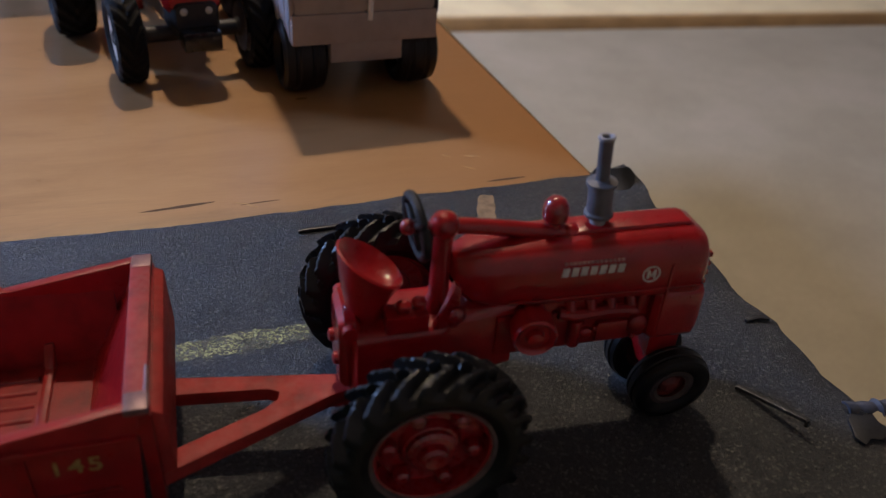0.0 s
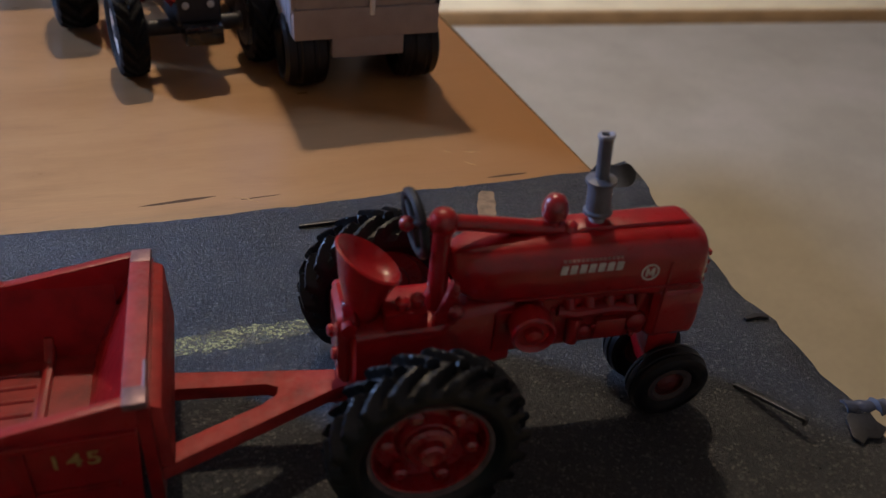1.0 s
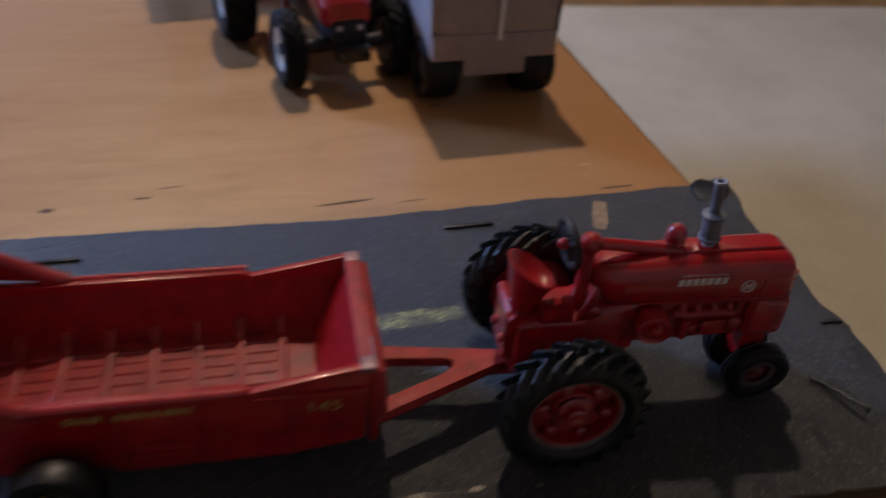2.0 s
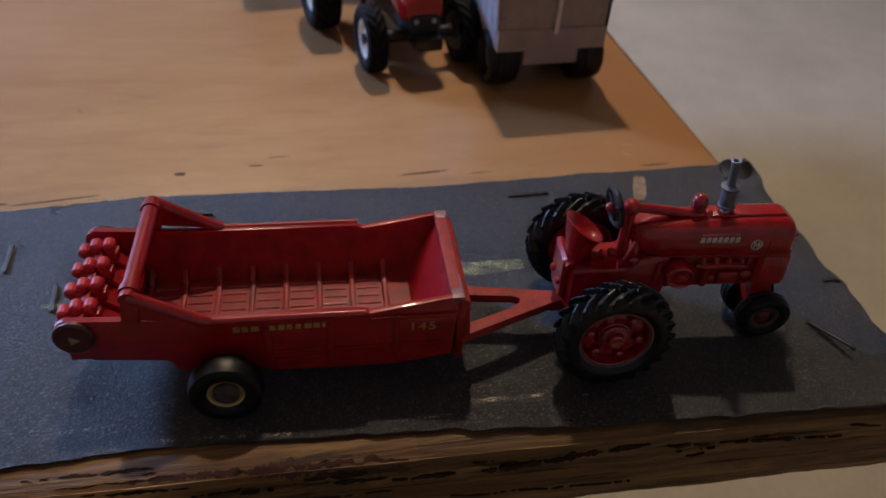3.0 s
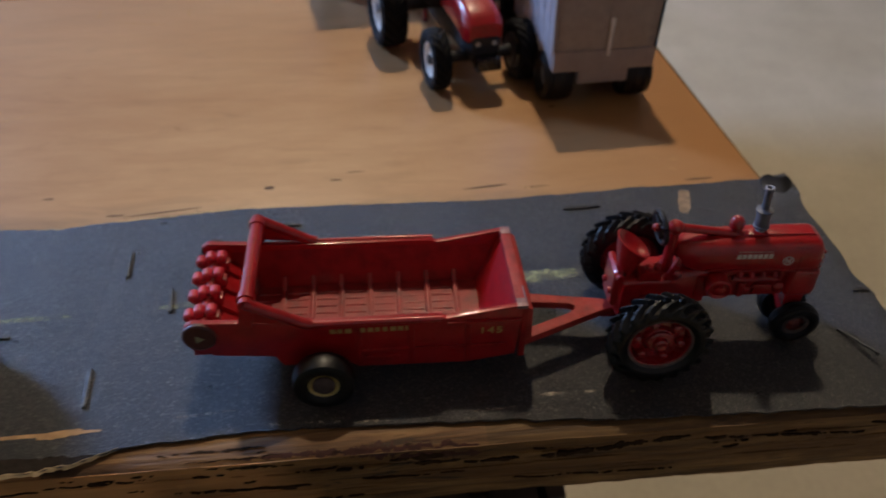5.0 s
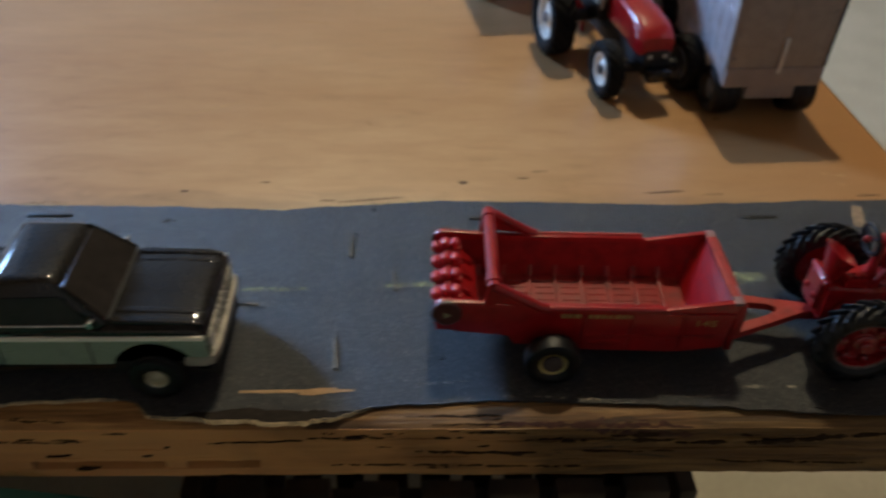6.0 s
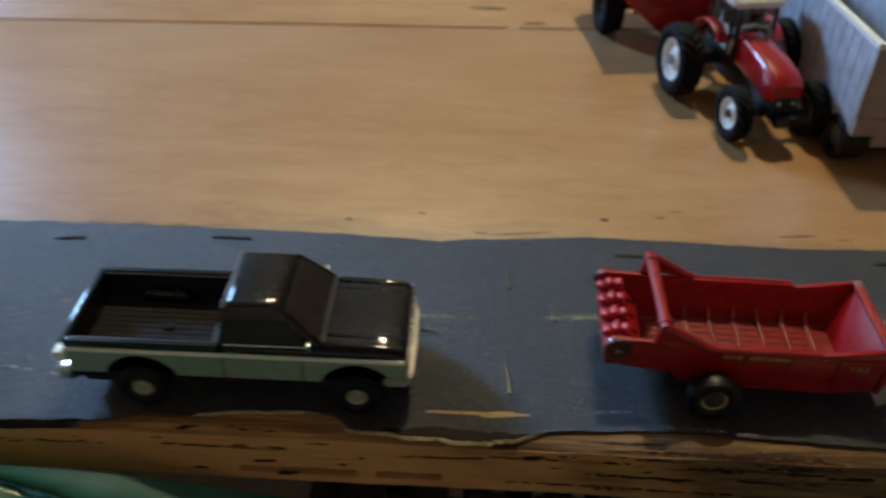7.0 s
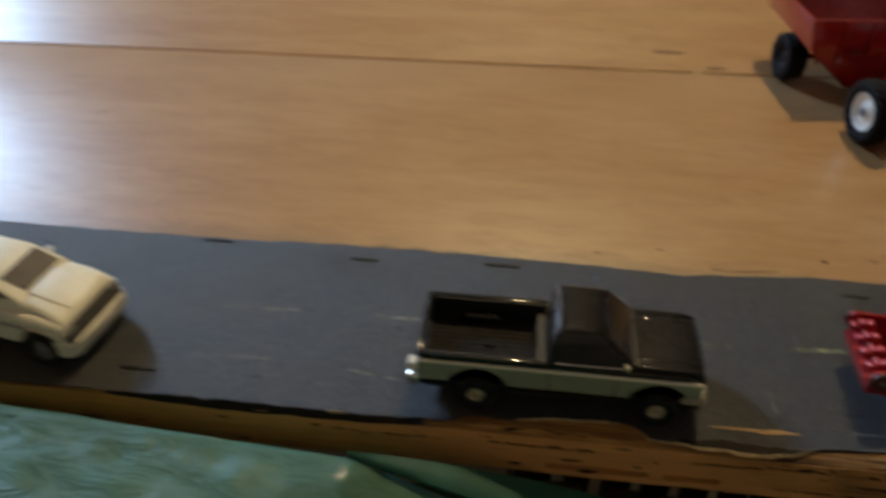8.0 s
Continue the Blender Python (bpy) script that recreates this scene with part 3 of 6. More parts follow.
# ---------------------------------------------------------------- the road sheet
road = thing("road_sheet", 0, 0, 0, "dark gritty road sheet with torn edges stapled to the table", "road")
FRONT = ((-1000, 22), (-336.2, 21.1), (-263.8, 22.7), (-219.7, 22.3), (-192.7, 23.8), (-185.7, 26.9), (-173.7, 25.9), (-163.0, 28.1), (-140.2, 29.2), (-135.5, 28.6), (-131.6, 24.0), (-116.6, 22.7), (-98.4, 21.8), (-88.5, 23.1), (-79.5, 26.7), (-48.7, 28.5), (-6.5, 26.8), (10.2, 25.6), (26.0, 24.3), (60.7, 23.2), (92.3, 22.2), (105, 24))
BACK = ((-1000, 101), (-383.2, 102.2), (-291.6, 103.0), (-260.5, 105.0), (-184.4, 106.3), (-142.7, 105.5), (-110.8, 104.1), (-97.9, 106.3), (-82.7, 107.5), (-64.9, 109.5), (-16.1, 108.4), (12.8, 107.6), (53.5, 110.2), (77.0, 110.7), (91.0, 111.6), (105.3, 111.9))


def along(table_, x):
    for (a, ya), (b, yb) in zip(table_, table_[1:]):
        if x <= b:
            t = (x - a) / (b - a)
            return ya + (yb - ya) * t
    return table_[-1][1]


def front_y(x):
    return max(Y0 + 0.2, along(FRONT, x) + noise.noise((x * 0.16, 1.0, 0)) * 0.9 + noise.noise((x * 0.7, 3.0, 0)) * 0.5)


def back_y(x):
    return along(BACK, x) + noise.noise((x * 0.10, 9.0, 0)) * 0.7 + noise.noise((x * 0.55, 4.0, 0)) * 0.5


def right_x(y):
    notch = 1.6 * math.exp(-((y - 66) / 4.0) ** 2) - 1.0 * math.exp(-((y - 59) / 2.0) ** 2)
    return 103.2 + noise.noise((y * 0.12, 2.0, 0)) * 0.9 + noise.noise((y * 0.6, 6.0, 0)) * 0.5 + noise.noise((y * 1.7, 9.0, 0)) * 0.3 - notch * 0.8


bm = B()
xs = [X0 + 8.0 * i for i in range(int((-420 - X0) / 8))] + [-420 + 1.5 * i for i in range(345)]
xs = [x for x in xs if x < 97] + [97.0]
rows, cross = [], [0.0, 0.01] + [0.02 + 0.96 * i / 40 for i in range(41)] + [0.99, 1.0]
strip = 6


def road_z(x, y):
    lift = 0.25 * noise.noise((x * 0.03, y * 0.05, 0)) + 0.25
    edge = 2.0 * max(0.0, (x - 92) / 11.0) ** 2 * max(0.0, (y - 94) / 14.0)
    return 0.45 + lift * 0.5 + edge


grid = []
for x in xs:
    f, b = front_y(x), back_y(x)
    grid.append([(x, f + (b - f) * c, road_z(x, f + (b - f) * c)) for c in cross])
for s in range(1, strip + 1):
    col = []
    for c in cross:
        f, b = front_y(97.0), back_y(97.0)
        y = f + (b - f) * c
        x = 97.0 + (right_x(y) - 97.0) * s / strip
        col.append((x, y, road_z(x, y) - 0.5 * (s / strip) ** 2))
    grid.append(col)
top = [[bm.verts.new(p) for p in col] for col in grid]
low = [[bm.verts.new((p[0], p[1], max(0.02, p[2] - 0.42) if p[0] <= 96 else p[2] - 0.42)) for p in col] for col in grid]
n = len(cross)
for a, b, c, d in zip(top, top[1:], low, low[1:]):
    for i in range(n - 1):
        bm.faces.new((a[i], b[i], b[i + 1], a[i + 1]))
        bm.faces.new((c[i], c[i + 1], d[i + 1], d[i]))
    bm.faces.new((a[0], c[0], d[0], b[0]))
    bm.faces.new((a[n - 1], b[n - 1], d[n - 1], c[n - 1]))
for col, lowcol in ((top[0], low[0]), (top[-1], low[-1])):
    for i in range(n - 1):
        bm.faces.new((col[i], col[i + 1], lowcol[i + 1], lowcol[i]))
part("sheet", bm, ASPHALT, road, sharp=60)


def grit_material():
    """Mineral grains: dark, a few paler, with glossy facets."""
    m, nt, b = shader("mineral_grit", 0.26, spec=0.6)
    geo = nt.nodes.new("ShaderNodeNewGeometry")
    nt.links.new(ramp(nt, geo.outputs["Random Per Island"], [(0.0, (0.012, 0.013, 0.016)), (0.6, (0.026, 0.027, 0.031)), (0.85, (0.085, 0.08, 0.078)), (1.0, (0.24, 0.21, 0.17))]), b.inputs["Base Color"])
    return m


gr = random.Random(77)
verts, faces = [], []
while len(verts) < 4 * 30000:
    x, y = gr.uniform(-135.0, 102.0), gr.uniform(22.0, 111.0)
    if gr.random() > 0.45 + 0.55 * (x + 135.0) / 237.0 or not front_y(min(x, 97.0)) + 0.6 < y < back_y(min(x, 97.0)) - 0.6 or x > right_x(y) - 0.6:
        continue
    r = gr.uniform(0.05, 0.13)
    z = road_z(x, y) - (0.5 * ((x - 97.0) / 6.2) ** 2 if x > 97.0 else 0.0)
    turn = Matrix.Rotation(gr.uniform(0, 6.28), 3, (gr.uniform(-1, 1), gr.uniform(-1, 1), gr.uniform(0.2, 1)))
    k = len(verts)
    for q in ((1, 1, 1), (1, -1, -1), (-1, 1, -1), (-1, -1, 1)):
        w = turn @ Vector(q) * r * 0.6
        verts.append(((x + w.x) / 1000, (y + w.y) / 1000, (z + 0.01 + w.z * 0.6) / 1000))
    faces += [(k, k + 1, k + 2), (k, k + 3, k + 1), (k, k + 2, k + 3), (k + 1, k + 3, k + 2)]
me = bpy.data.meshes.new("grit")
me.from_pydata(verts, [], faces)
me.materials.append(grit_material())
grit_ = tagged(new("grit", me), "loose dark mineral grit with a few pale grains", kind="stuff")
grit_.parent = road


def stroke(name, x0, y0, x1, y1, width, material, label, seed, z=0.06):
    """A ragged painted stroke lying on the sheet."""
    bm = B()
    d = Vector((x1 - x0, y1 - y0, 0))
    side = Vector((-d.y, d.x, 0)).normalized()
    k = max(14, int(d.length / 0.7))
    left, right = [], []
    for i in range(k + 1):
        p = Vector((x0, y0, 0)) + d * i / k
        w = width * (0.35 + 0.65 * math.sin(math.pi * (0.08 + 0.84 * i / k)) ** 0.5)
        a = p + side * (w / 2 + noise.noise((p.x * 0.8, seed, 0)) * width * 0.25)
        b = p - side * (w / 2 + noise.noise((p.x * 0.8, seed + 9.0, 0)) * width * 0.25)
        left.append(bm.verts.new((a.x, a.y, road_z(a.x, a.y) + z)))
        right.append(bm.verts.new((b.x, b.y, road_z(b.x, b.y) + z)))
    for i in range(k):
        bm.faces.new((left[i], right[i], right[i + 1], left[i + 1]))
    return part(name, bm, material, road, label)


for i, (a, ya, b, yb, w) in enumerate(((6.6, 72.0, 28.4, 72.9, 4.6), (-117.7, 67.4, -99.5, 67.8, 1.6), (-78.6, 69.0, -58.8, 70.6, 2.0), (-280.2, 65.0, -248.1, 66.6, 1.7), (-224.1, 66.8, -203.1, 66.9, 1.5), (-170.3, 66.5, -148.5, 66.8, 1.5), (-39.1, 70.8, -19.2, 71.7, 2.5), (-343.6, 64.2, -316.4, 64.7, 1.6), (52.2, 74.0, 74.0, 74.6, 2.5))):
    stroke("lane_dash", a, ya, b, yb, w, YELLOW_CHALK if a > -125 else WHITE_CHALK, "faded yellow-green lane dash" if a > -125 else "worn whitish lane dash", i * 3.3)
for i, (a, ya, b, yb, w) in enumerate(((-69.6, 33.5, -56.7, 34.5, 0.8), (9.3, 32.4, 15.2, 32.6, 1.0), (18.7, 32.5, 23.1, 32.6, 0.9), (40.9, 30.4, 43.9, 30.6, 0.7), (-231.9, 40.7, -211.8, 38.0, 1.0), (-283.0, 40.7, -255.9, 41.9, 1.0), (-5.5, 29.4, 4.3, 29.7, 0.7))):
    stroke("edge_dash", a, ya, b, yb, w, WHITE_CHALK, "worn pale edge line", 50 + i * 2.1)
stroke("torn_patch", -111.7, 31.3, -84.5, 31.6, 1.0, TAN, "tan torn strip where the surface is scraped away", 91)
stroke("torn_patch", -97.4, 30.9, -88.5, 31.8, 2.0, TAN, "tan torn strip where the surface is scraped away", 97)
stroke("bare_spot", 70.0, 107.4, 65.8, 96.4, 3.6, paint("scuffed_tan", (0.27, 0.18, 0.10), 0.8, coat=0.0, wear=0.4, scale=500), "tan oval bare spot", 120)
stroke("fold_line", -94.2, 104.8, -92.7, 35.8, 0.6, CREASE, "pale fold crease across the sheet", 140, 0.05)
stroke("fold_line", -57.0, 56.0, -56.3, 30.5, 0.5, CREASE, "pale fold crease across the sheet", 150, 0.05)
for i, (a, ya, b, yb, w) in enumerate(((-50.0, 29.9, -40.0, 29.6, 0.7), (-39.0, 29.5, -34.0, 29.2, 0.9), (-31.0, 28.9, -28.0, 28.8, 1.0), (-27.6, 28.7, -26.0, 28.6, 1.3), (30.0, 31.6, 32.0, 31.6, 0.6))):
    stroke("edge_fleck", a, ya, b, yb, w, WHITE_CHALK, "pale flecks along the torn front", 160 + 3.0 * i)
# torn front: black strip standing in for the shaded gap, cream torn rim before it
UNDER = paint("black_under_edge", (0.022, 0.016, 0.013), 0.85, coat=0.0, wear=0.4, scale=700, relief=0.4, spec=0.2)
RIM_CREAM = paint("cream_torn_rim", (0.55, 0.43, 0.25), 0.8, coat=0.0, wear=0.45, scale=500, relief=0.4)
bm = B()
rows = []
for i in range(41):
    x = -124 + i
    u = i / 40
    w = 3.8 * math.sin(math.pi * u) ** 0.7 + 0.2 * noise.noise((x * 0.5, 7.0, 0))
    f = front_y(x)
    rows.append([(x, f + 0.3, road_z(x, f) + 0.02), (x, f + 0.3 + w, road_z(x, f + w) + 0.07), (x, f + 0.3 + w, road_z(x, f + w) - 0.1), (x, f + 0.3, road_z(x, f) - 0.1)])
loft(bm, rows)
part("gap_shade", bm, UNDER, road, "black strip painted for the shaded gap at the torn front")
bm = B()
rows = []
for i in range(53):
    x = -305 + 2.0 * i
    u = i / 52
    d = 2.6 * math.sin(math.pi * u) ** 0.6 * (1 + 0.35 * noise.noise((x * 0.08, 31.0, 0)))
    f = front_y(x)
    rows.append([(x, f + 0.4, road_z(x, f) + 0.03), (x, f - 0.35, 0.2), (x, 21.3, -0.2 - d), (x, 21.6, -0.2 - d), (x, f + 0.4, road_z(x, f) - 0.3)])
loft(bm, rows)
part("drooping_edge", bm, UNDER, road, "black underside drooping over the table's edge")
for xa, xb, k in ((-134.0, -80.0, 0.6), (-172.0, -140.0, 0.4), (-232.0, -226.0, 0.6)):
    bm = B()
    n = int((xb - xa) / 0.8)
    rows = []
    for i in range(n + 1):
        x = xa + (xb - xa) * i / n
        w = k * (0.7 + 0.6 * noise.noise((x * 0.3, 21.0, 0)) + 0.4 * noise.noise((x * 1.1, 23.0, 0))) * min(1.0, 5.0 * i / n + 0.1, 5.0 * (n - i) / n + 0.1)
        w = max(0.06, w)
        rows.append([(x, front_y(x) - w, 0.1), (x, front_y(x) + 0.2, 0.75), (x, front_y(x) + 0.3 + 0.3 * w, 0.6), (x, front_y(x) - 0.1, 0.05)])
    loft(bm, rows)
    part("torn_rim", bm, RIM_CREAM, road, "cream torn edge of the sheet")
# pale torn flecks and grime along the far edge
for xa, xb, k in ((-192.0, -177.0, 0.7), (-243.0, -230.0, 0.5), (-96.0, -64.0, 0.9), (-118.0, -110.0, 0.5), (4.0, 13.0, 0.5), (-330.0, -316.0, 0.6)):
    bm = B()
    n = int((xb - xa) / 0.7)
    rows = []
    for i in range(n + 1):
        x = xa + (xb - xa) * i / n
        w = max(0.05, k * (0.6 + 0.8 * noise.noise((x * 0.35, 41.0, 0)) + 0.5 * noise.noise((x * 1.2, 43.0, 0))) * min(1.0, 4.0 * i / n + 0.1, 4.0 * (n - i) / n + 0.1))
        y = back_y(x)
        rows.append([(x, y + w, 0.06), (x, y - 0.1, 0.62), (x, y - 0.3 - 0.3 * w, 0.60), (x, y + 0.1, 0.03)])
    loft(bm, rows)
    part("torn_rim", bm, RIM_CREAM, road, "cream torn edge of the sheet")
GRIME = chalk("olive_grime", (0.085, 0.070, 0.036), 0.8)
for xa, xb, k in ((-250.0, -165.0, 3.4), (-160.0, -98.0, 1.6), (-92.0, -62.0, 2.6), (-55.0, 20.0, 1.4), (-345.0, -262.0, 1.6)):
    bm = B()
    n = int((xb - xa) / 1.0)
    rows = []
    for i in range(n + 1):
        x = xa + (xb - xa) * i / n
        w = max(0.1, k * (0.55 + 0.8 * noise.noise((x * 0.09, 51.0, 0)) + 0.35 * noise.noise((x * 0.5, 53.0, 0))) * min(1.0, 4.0 * i / n + 0.05, 4.0 * (n - i) / n + 0.05))
        y = back_y(x) - 0.4
        rows.append([(x, y, 0.045), (x, y + 0.4 + w, 0.045)])
    grid_ = [[bm.verts.new(q) for q in row] for row in rows]
    for a, b in zip(grid_, grid_[1:]):
        bm.faces.new((a[0], b[0], b[1], a[1]))
    part("grime", bm, GRIME, table, "olive-brown grime along the road sheet's edge")
# curled dark flap at the far corner
bm = B()
rows = []
for i in range(11):
    t = i / 10
    x = 94.0 + 10.0 * t
    h = math.sin(math.pi * (0.12 + 0.8 * t))
    y = 109.6 - 3.0 * t + 0.5 * math.sin(9 * t)
    rows.append([(x, y - 5.0, 0.9), (x + 0.2, y - 1.6, 0.9 + 1.6 * h), (x + 0.3, y - 0.2, 0.9 + 3.3 * h + 0.5 * math.sin(11 * t)), (x + 0.3, y + 0.5, 0.6 + 3.0 * h + 0.5 * math.sin(11 * t)), (x + 0.2, y - 0.9, 0.4 + 1.2 * h), (x, y - 5.0, 0.4)])
loft(bm, rows)
part("curled_flap", bm, BLACK_MATT, road, "curled black corner of the sheet")
# torn bluish scrap at the near corner, curled up into a half roll with a dark ragged tip
SCRAP = paint("blue_grey_scrap", (0.055, 0.062, 0.085), 0.5, coat=0.1, wear=0.45, scale=500, relief=0.4)
bm = B()
rings = []
for i in range(13):
    u = i / 12
    cx, cy, cz = 100.2 + 6.4 * u, 38.2 - 2.0 * u, 0.6 + 0.5 * u
    r = 1.25 + 0.7 * noise.noise((u * 5, 3.0, 0)) + 0.35 * noise.noise((u * 14, 5.0, 0))
    sweep = [radians(40 + (120 + 60 * noise.noise((u * 6, 1.0, 4))) * k / 9) for k in range(10)]
    tip = 0.9 * noise.noise((u * 9, 8.0, 1))
    outer = [(cx + tip * k / 9 * 0.3, cy + r * math.cos(w), cz + r * math.sin(w)) for k, w in enumerate(sweep)]
    inner = [(cx + tip * k / 9 * 0.3, cy + (r - 0.35) * math.cos(w), cz + (r - 0.35) * math.sin(w)) for k, w in enumerate(sweep)]
    rings.append(outer + inner[::-1])
loft(bm, rings)
part("torn_scrap", bm, SCRAP, road, "torn blue-grey scrap curled up at the corner")
bm = B()
prism(bm, [(98.8, 36.0), (100.2, 37.0), (101.6, 36.2), (103.4, 36.6), (103.0, 34.6), (103.6, 33.0), (101.0, 31.6), (99.6, 32.2), (98.0, 31.4), (97.4, 33.0), (98.2, 34.4)], "z", 0.7, 1.15)
part("torn_scrap", bm, BLACK_MATT, road, "black torn scrap at the corner", bevel=0.25)
bm = B()
prism(bm, [(98.0, 59.6), (100.4, 60.2), (101.8, 59.8), (102.6, 59.0), (102.2, 58.5), (100.8, 59.2), (98.2, 59.0)], "z", 0.6, 1.1)
part("torn_tab", bm, BLACK_MATT, road, "small black torn tab at the edge", bevel=0.2)


def staple(x, y, heading, length, dark, tilt=0.0):
    s = thing("staple", x, y, heading, "dark flat wire staple in the road sheet" if dark else "shiny wire staple in the road sheet", "staple", z=0.75, group="staples in the road sheet")
    bm = B()
    h = length / 2
    vs = box(bm, -h, h, -0.45, 0.45, -0.1, 0.45)
    for e in (-h, h):
        vs += box(bm, e - 0.25, e + 0.25, -0.4, 0.4, -0.75, 0.3)
    turned(bm, vs, (-h, 0, 0), "Y", -tilt)
    ob = part("wire", bm, STEEL_DARK if dark else STEEL, s, bevel=0.15)
    return s


for x, y, a, ln, dark in ((-180.8, 100.7, 0, 12.5, True), (-49.4, 100.0, 0, 9, True), (36.5, 101.4, 2, 10.5, True), (-234.3, 97.3, 3, 10, True), (-294.1, 101.3, 0, 11, True), (-89.2, 86.2, 94, 9.5, False), (-76.2, 71.4, 96, 8.5, False), (-90.1, 43.8, 95, 11, False), (-115.7, 61.8, -6, 7, False), (-298.0, 32.0, 0, 11, True), (-360.9, 91.9, -25, 6, True)):
    staple(x, y, a, ln, dark)
staple(89.2, 40.7, -70, 11, False, 11)

# dents, knots and scratches in the wood
PALE_SCUFF = paint("pale_scuffed_wood", (0.58, 0.38, 0.18), 0.6, coat=0.0, wear=0.3, scale=500)


def scuff(x0, y0, x1, y1, width, seed):
    """A faint pale scrape in the varnish, broken and tapering, lying on the top sheet."""
    d = Vector((x1 - x0, y1 - y0, 0))
    side = Vector((-d.y, d.x, 0)).normalized()
    k = max(10, int(d.length / 0.8))
    bm_ = B()
    rows_ = []
    for i_ in range(k + 1):
        u_ = i_ / k
        q_ = Vector((x0, y0, 0)) + d * u_ + side * 0.5 * noise.noise((u_ * 5.0, seed, 0))
        w_ = max(0.03, width * math.sin(math.pi * (0.05 + 0.9 * u_)) * (0.6 + 0.9 * noise.noise((u_ * d.length * 0.3, seed, 6))))
        a_, b_ = q_ + side * w_ / 2, q_ - side * w_ / 2
        rows_.append([(a_.x, a_.y, 0.05), (b_.x, b_.y, 0.05), (b_.x, b_.y, -0.2), (a_.x, a_.y, -0.2)])
    loft(bm_, rows_)
    part("scuff", bm_, PALE_SCUFF, table, "faint pale scrape in the varnish", sharp=60)


for i, q in enumerate(((-123.1, 247.3, -105.2, 244.1, 0.8), (-297.0, 241.0, -267.0, 237.0, 2.4), (66.6, 127.7, 68.2, 126.2, 0.9), (71.1, 126.0, 74.7, 125.4, 1.0), (69.5, 121.4, 71.9, 119.7, 0.8), (-334.5, 114.5, -328.0, 134.0, 1.3), (-428.1, 184.7, -424.5, 199.8, 1.0),
                       (-156.3, 161.9, -133.3, 174.3, 0.6), (20.3, 115.6, 25.0, 112.5, 0.6), (-135.0, 262.0, -134.0, 252.0, 0.7), (-98.0, 262.0, -97.0, 252.0, 0.6))):
    scuff(*q, 11.0 + 3.7 * i)
wood_mark = paint("dark_wood_mark", (0.10, 0.05, 0.022), 0.7, coat=0.0, scale=500)
for x, y, a, ln, w in ((-54.9, 120.3, 0, 3.2, 1.9), (-143.7, 114.7, 0, 2.6, 1.2), (10.3, 115.4, 6, 14, 1.0), (25.7, 114.3, 5, 8, 0.4), (-96.0, 305.8, 3, 20, 3.0), (-92.0, 305.6, 0, 9, 2.2), (-72.0, 288.0, 6, 12, 3.4), (-84.7, 110.4, 8, 22, 0.8), (-97.9, 109.9, 0, 5, 0.9), (76.9, 114.1, 3, 9, 0.8), (-118.8, 119.9, 0, 3, 0.8), (-35.0, 122.9, 0, 4, 0.8), (-29.0, 127.0, 4, 6, 0.5), (41.0, 163.0, 0, 3, 0.8)):
    bm = B()
    k = 14
    ring = [(ln / 2 * math.cos(2 * math.pi * i / k) * (1 + 0.2 * noise.noise((i, x, y))), w / 2 * math.sin(2 * math.pi * i / k) * (1 + 0.3 * noise.noise((x, i, y))), 0.03) for i in range(k)]
    bm.faces.new([bm.verts.new(p) for p in ring])
    ob = part("wood_mark", bm, wood_mark, table, "dark dent in the wood")
    ob.matrix_local = pose(x / 1000, y / 1000, 0, 0, 0, a)


# ---------------------------------------------------------------- wheels
def tyre_profile(r, w, rim):
    """Half round section from the inner bead over the tread to the outer bead: (along the axle, radius)."""
    h = w / 2
    return [(-h * 0.72, rim), (-h * 0.98, rim + (r - rim) * 0.35), (-h, rim + (r - rim) * 0.62), (-h * 0.86, r * 0.945), (-h * 0.45, r * 0.985), (0, r), (h * 0.45, r * 0.985), (h * 0.86, r * 0.945), (h, rim + (r - rim) * 0.62), (h * 0.98, rim + (r - rim) * 0.35), (h * 0.72, rim)]


def lug_tyre(r, w, rim, lugs, depth):
    """A tractor tyre with slanting bars, each running from a shoulder to the middle: one skin raised where a bar runs."""
    bm = B()
    base = r - depth
    pro = tyre_profile(base, w, rim)
    fine = []
    for (a0, r0), (a1, r1) in zip(pro, pro[1:]):
        fine += [(a0 + (a1 - a0) * k / 4, r0 + (r1 - r0) * k / 4) for k in range(4)]
    fine.append(pro[-1])
    seg = lugs * 12
    rings = []
    for a_, r_ in fine:
        ring = []
        t = 1 - abs(a_) / (w * 0.5)
        for i in range(seg):
            ang = 2 * math.pi * i / seg
            lift = 0.0
            rise = (r_ - rim) / (base - rim)
            if rise > 0.55:
                phase = (ang * lugs / (2 * math.pi) - t * 1.25 + (0.5 if a_ > 0 else 0.0)) % 1.0
                edge = abs(phase - 0.5)
                lift = depth * max(0.0, min(1.0, (0.27 - edge) / 0.11)) * min(1.0, (rise - 0.55) / 0.2) * (0.3 if t > 0.97 else 1.0)
            ring.append(((r_ + lift) * math.sin(ang), a_, (r_ + lift) * math.cos(ang)))
        rings.append(ring)
    loft(bm, rings, cap=False)
    return bm


def smooth_tyre(r, w, rim, grooves=0):
    bm = B()
    pro = tyre_profile(r, w, rim)
    if grooves:
        pro = pro[:4] + [(-w * 0.26, r * 0.985), (-w * 0.22, r * 0.955), (-w * 0.16, r * 0.955), (-w * 0.12, r), (w * 0.12, r), (w * 0.16, r * 0.955), (w * 0.22, r * 0.955), (w * 0.26, r * 0.985)] + pro[-4:]
    lathe(bm, (0, 0, 0), (0, 1, 0), pro, 36, cap=False)
    return bm


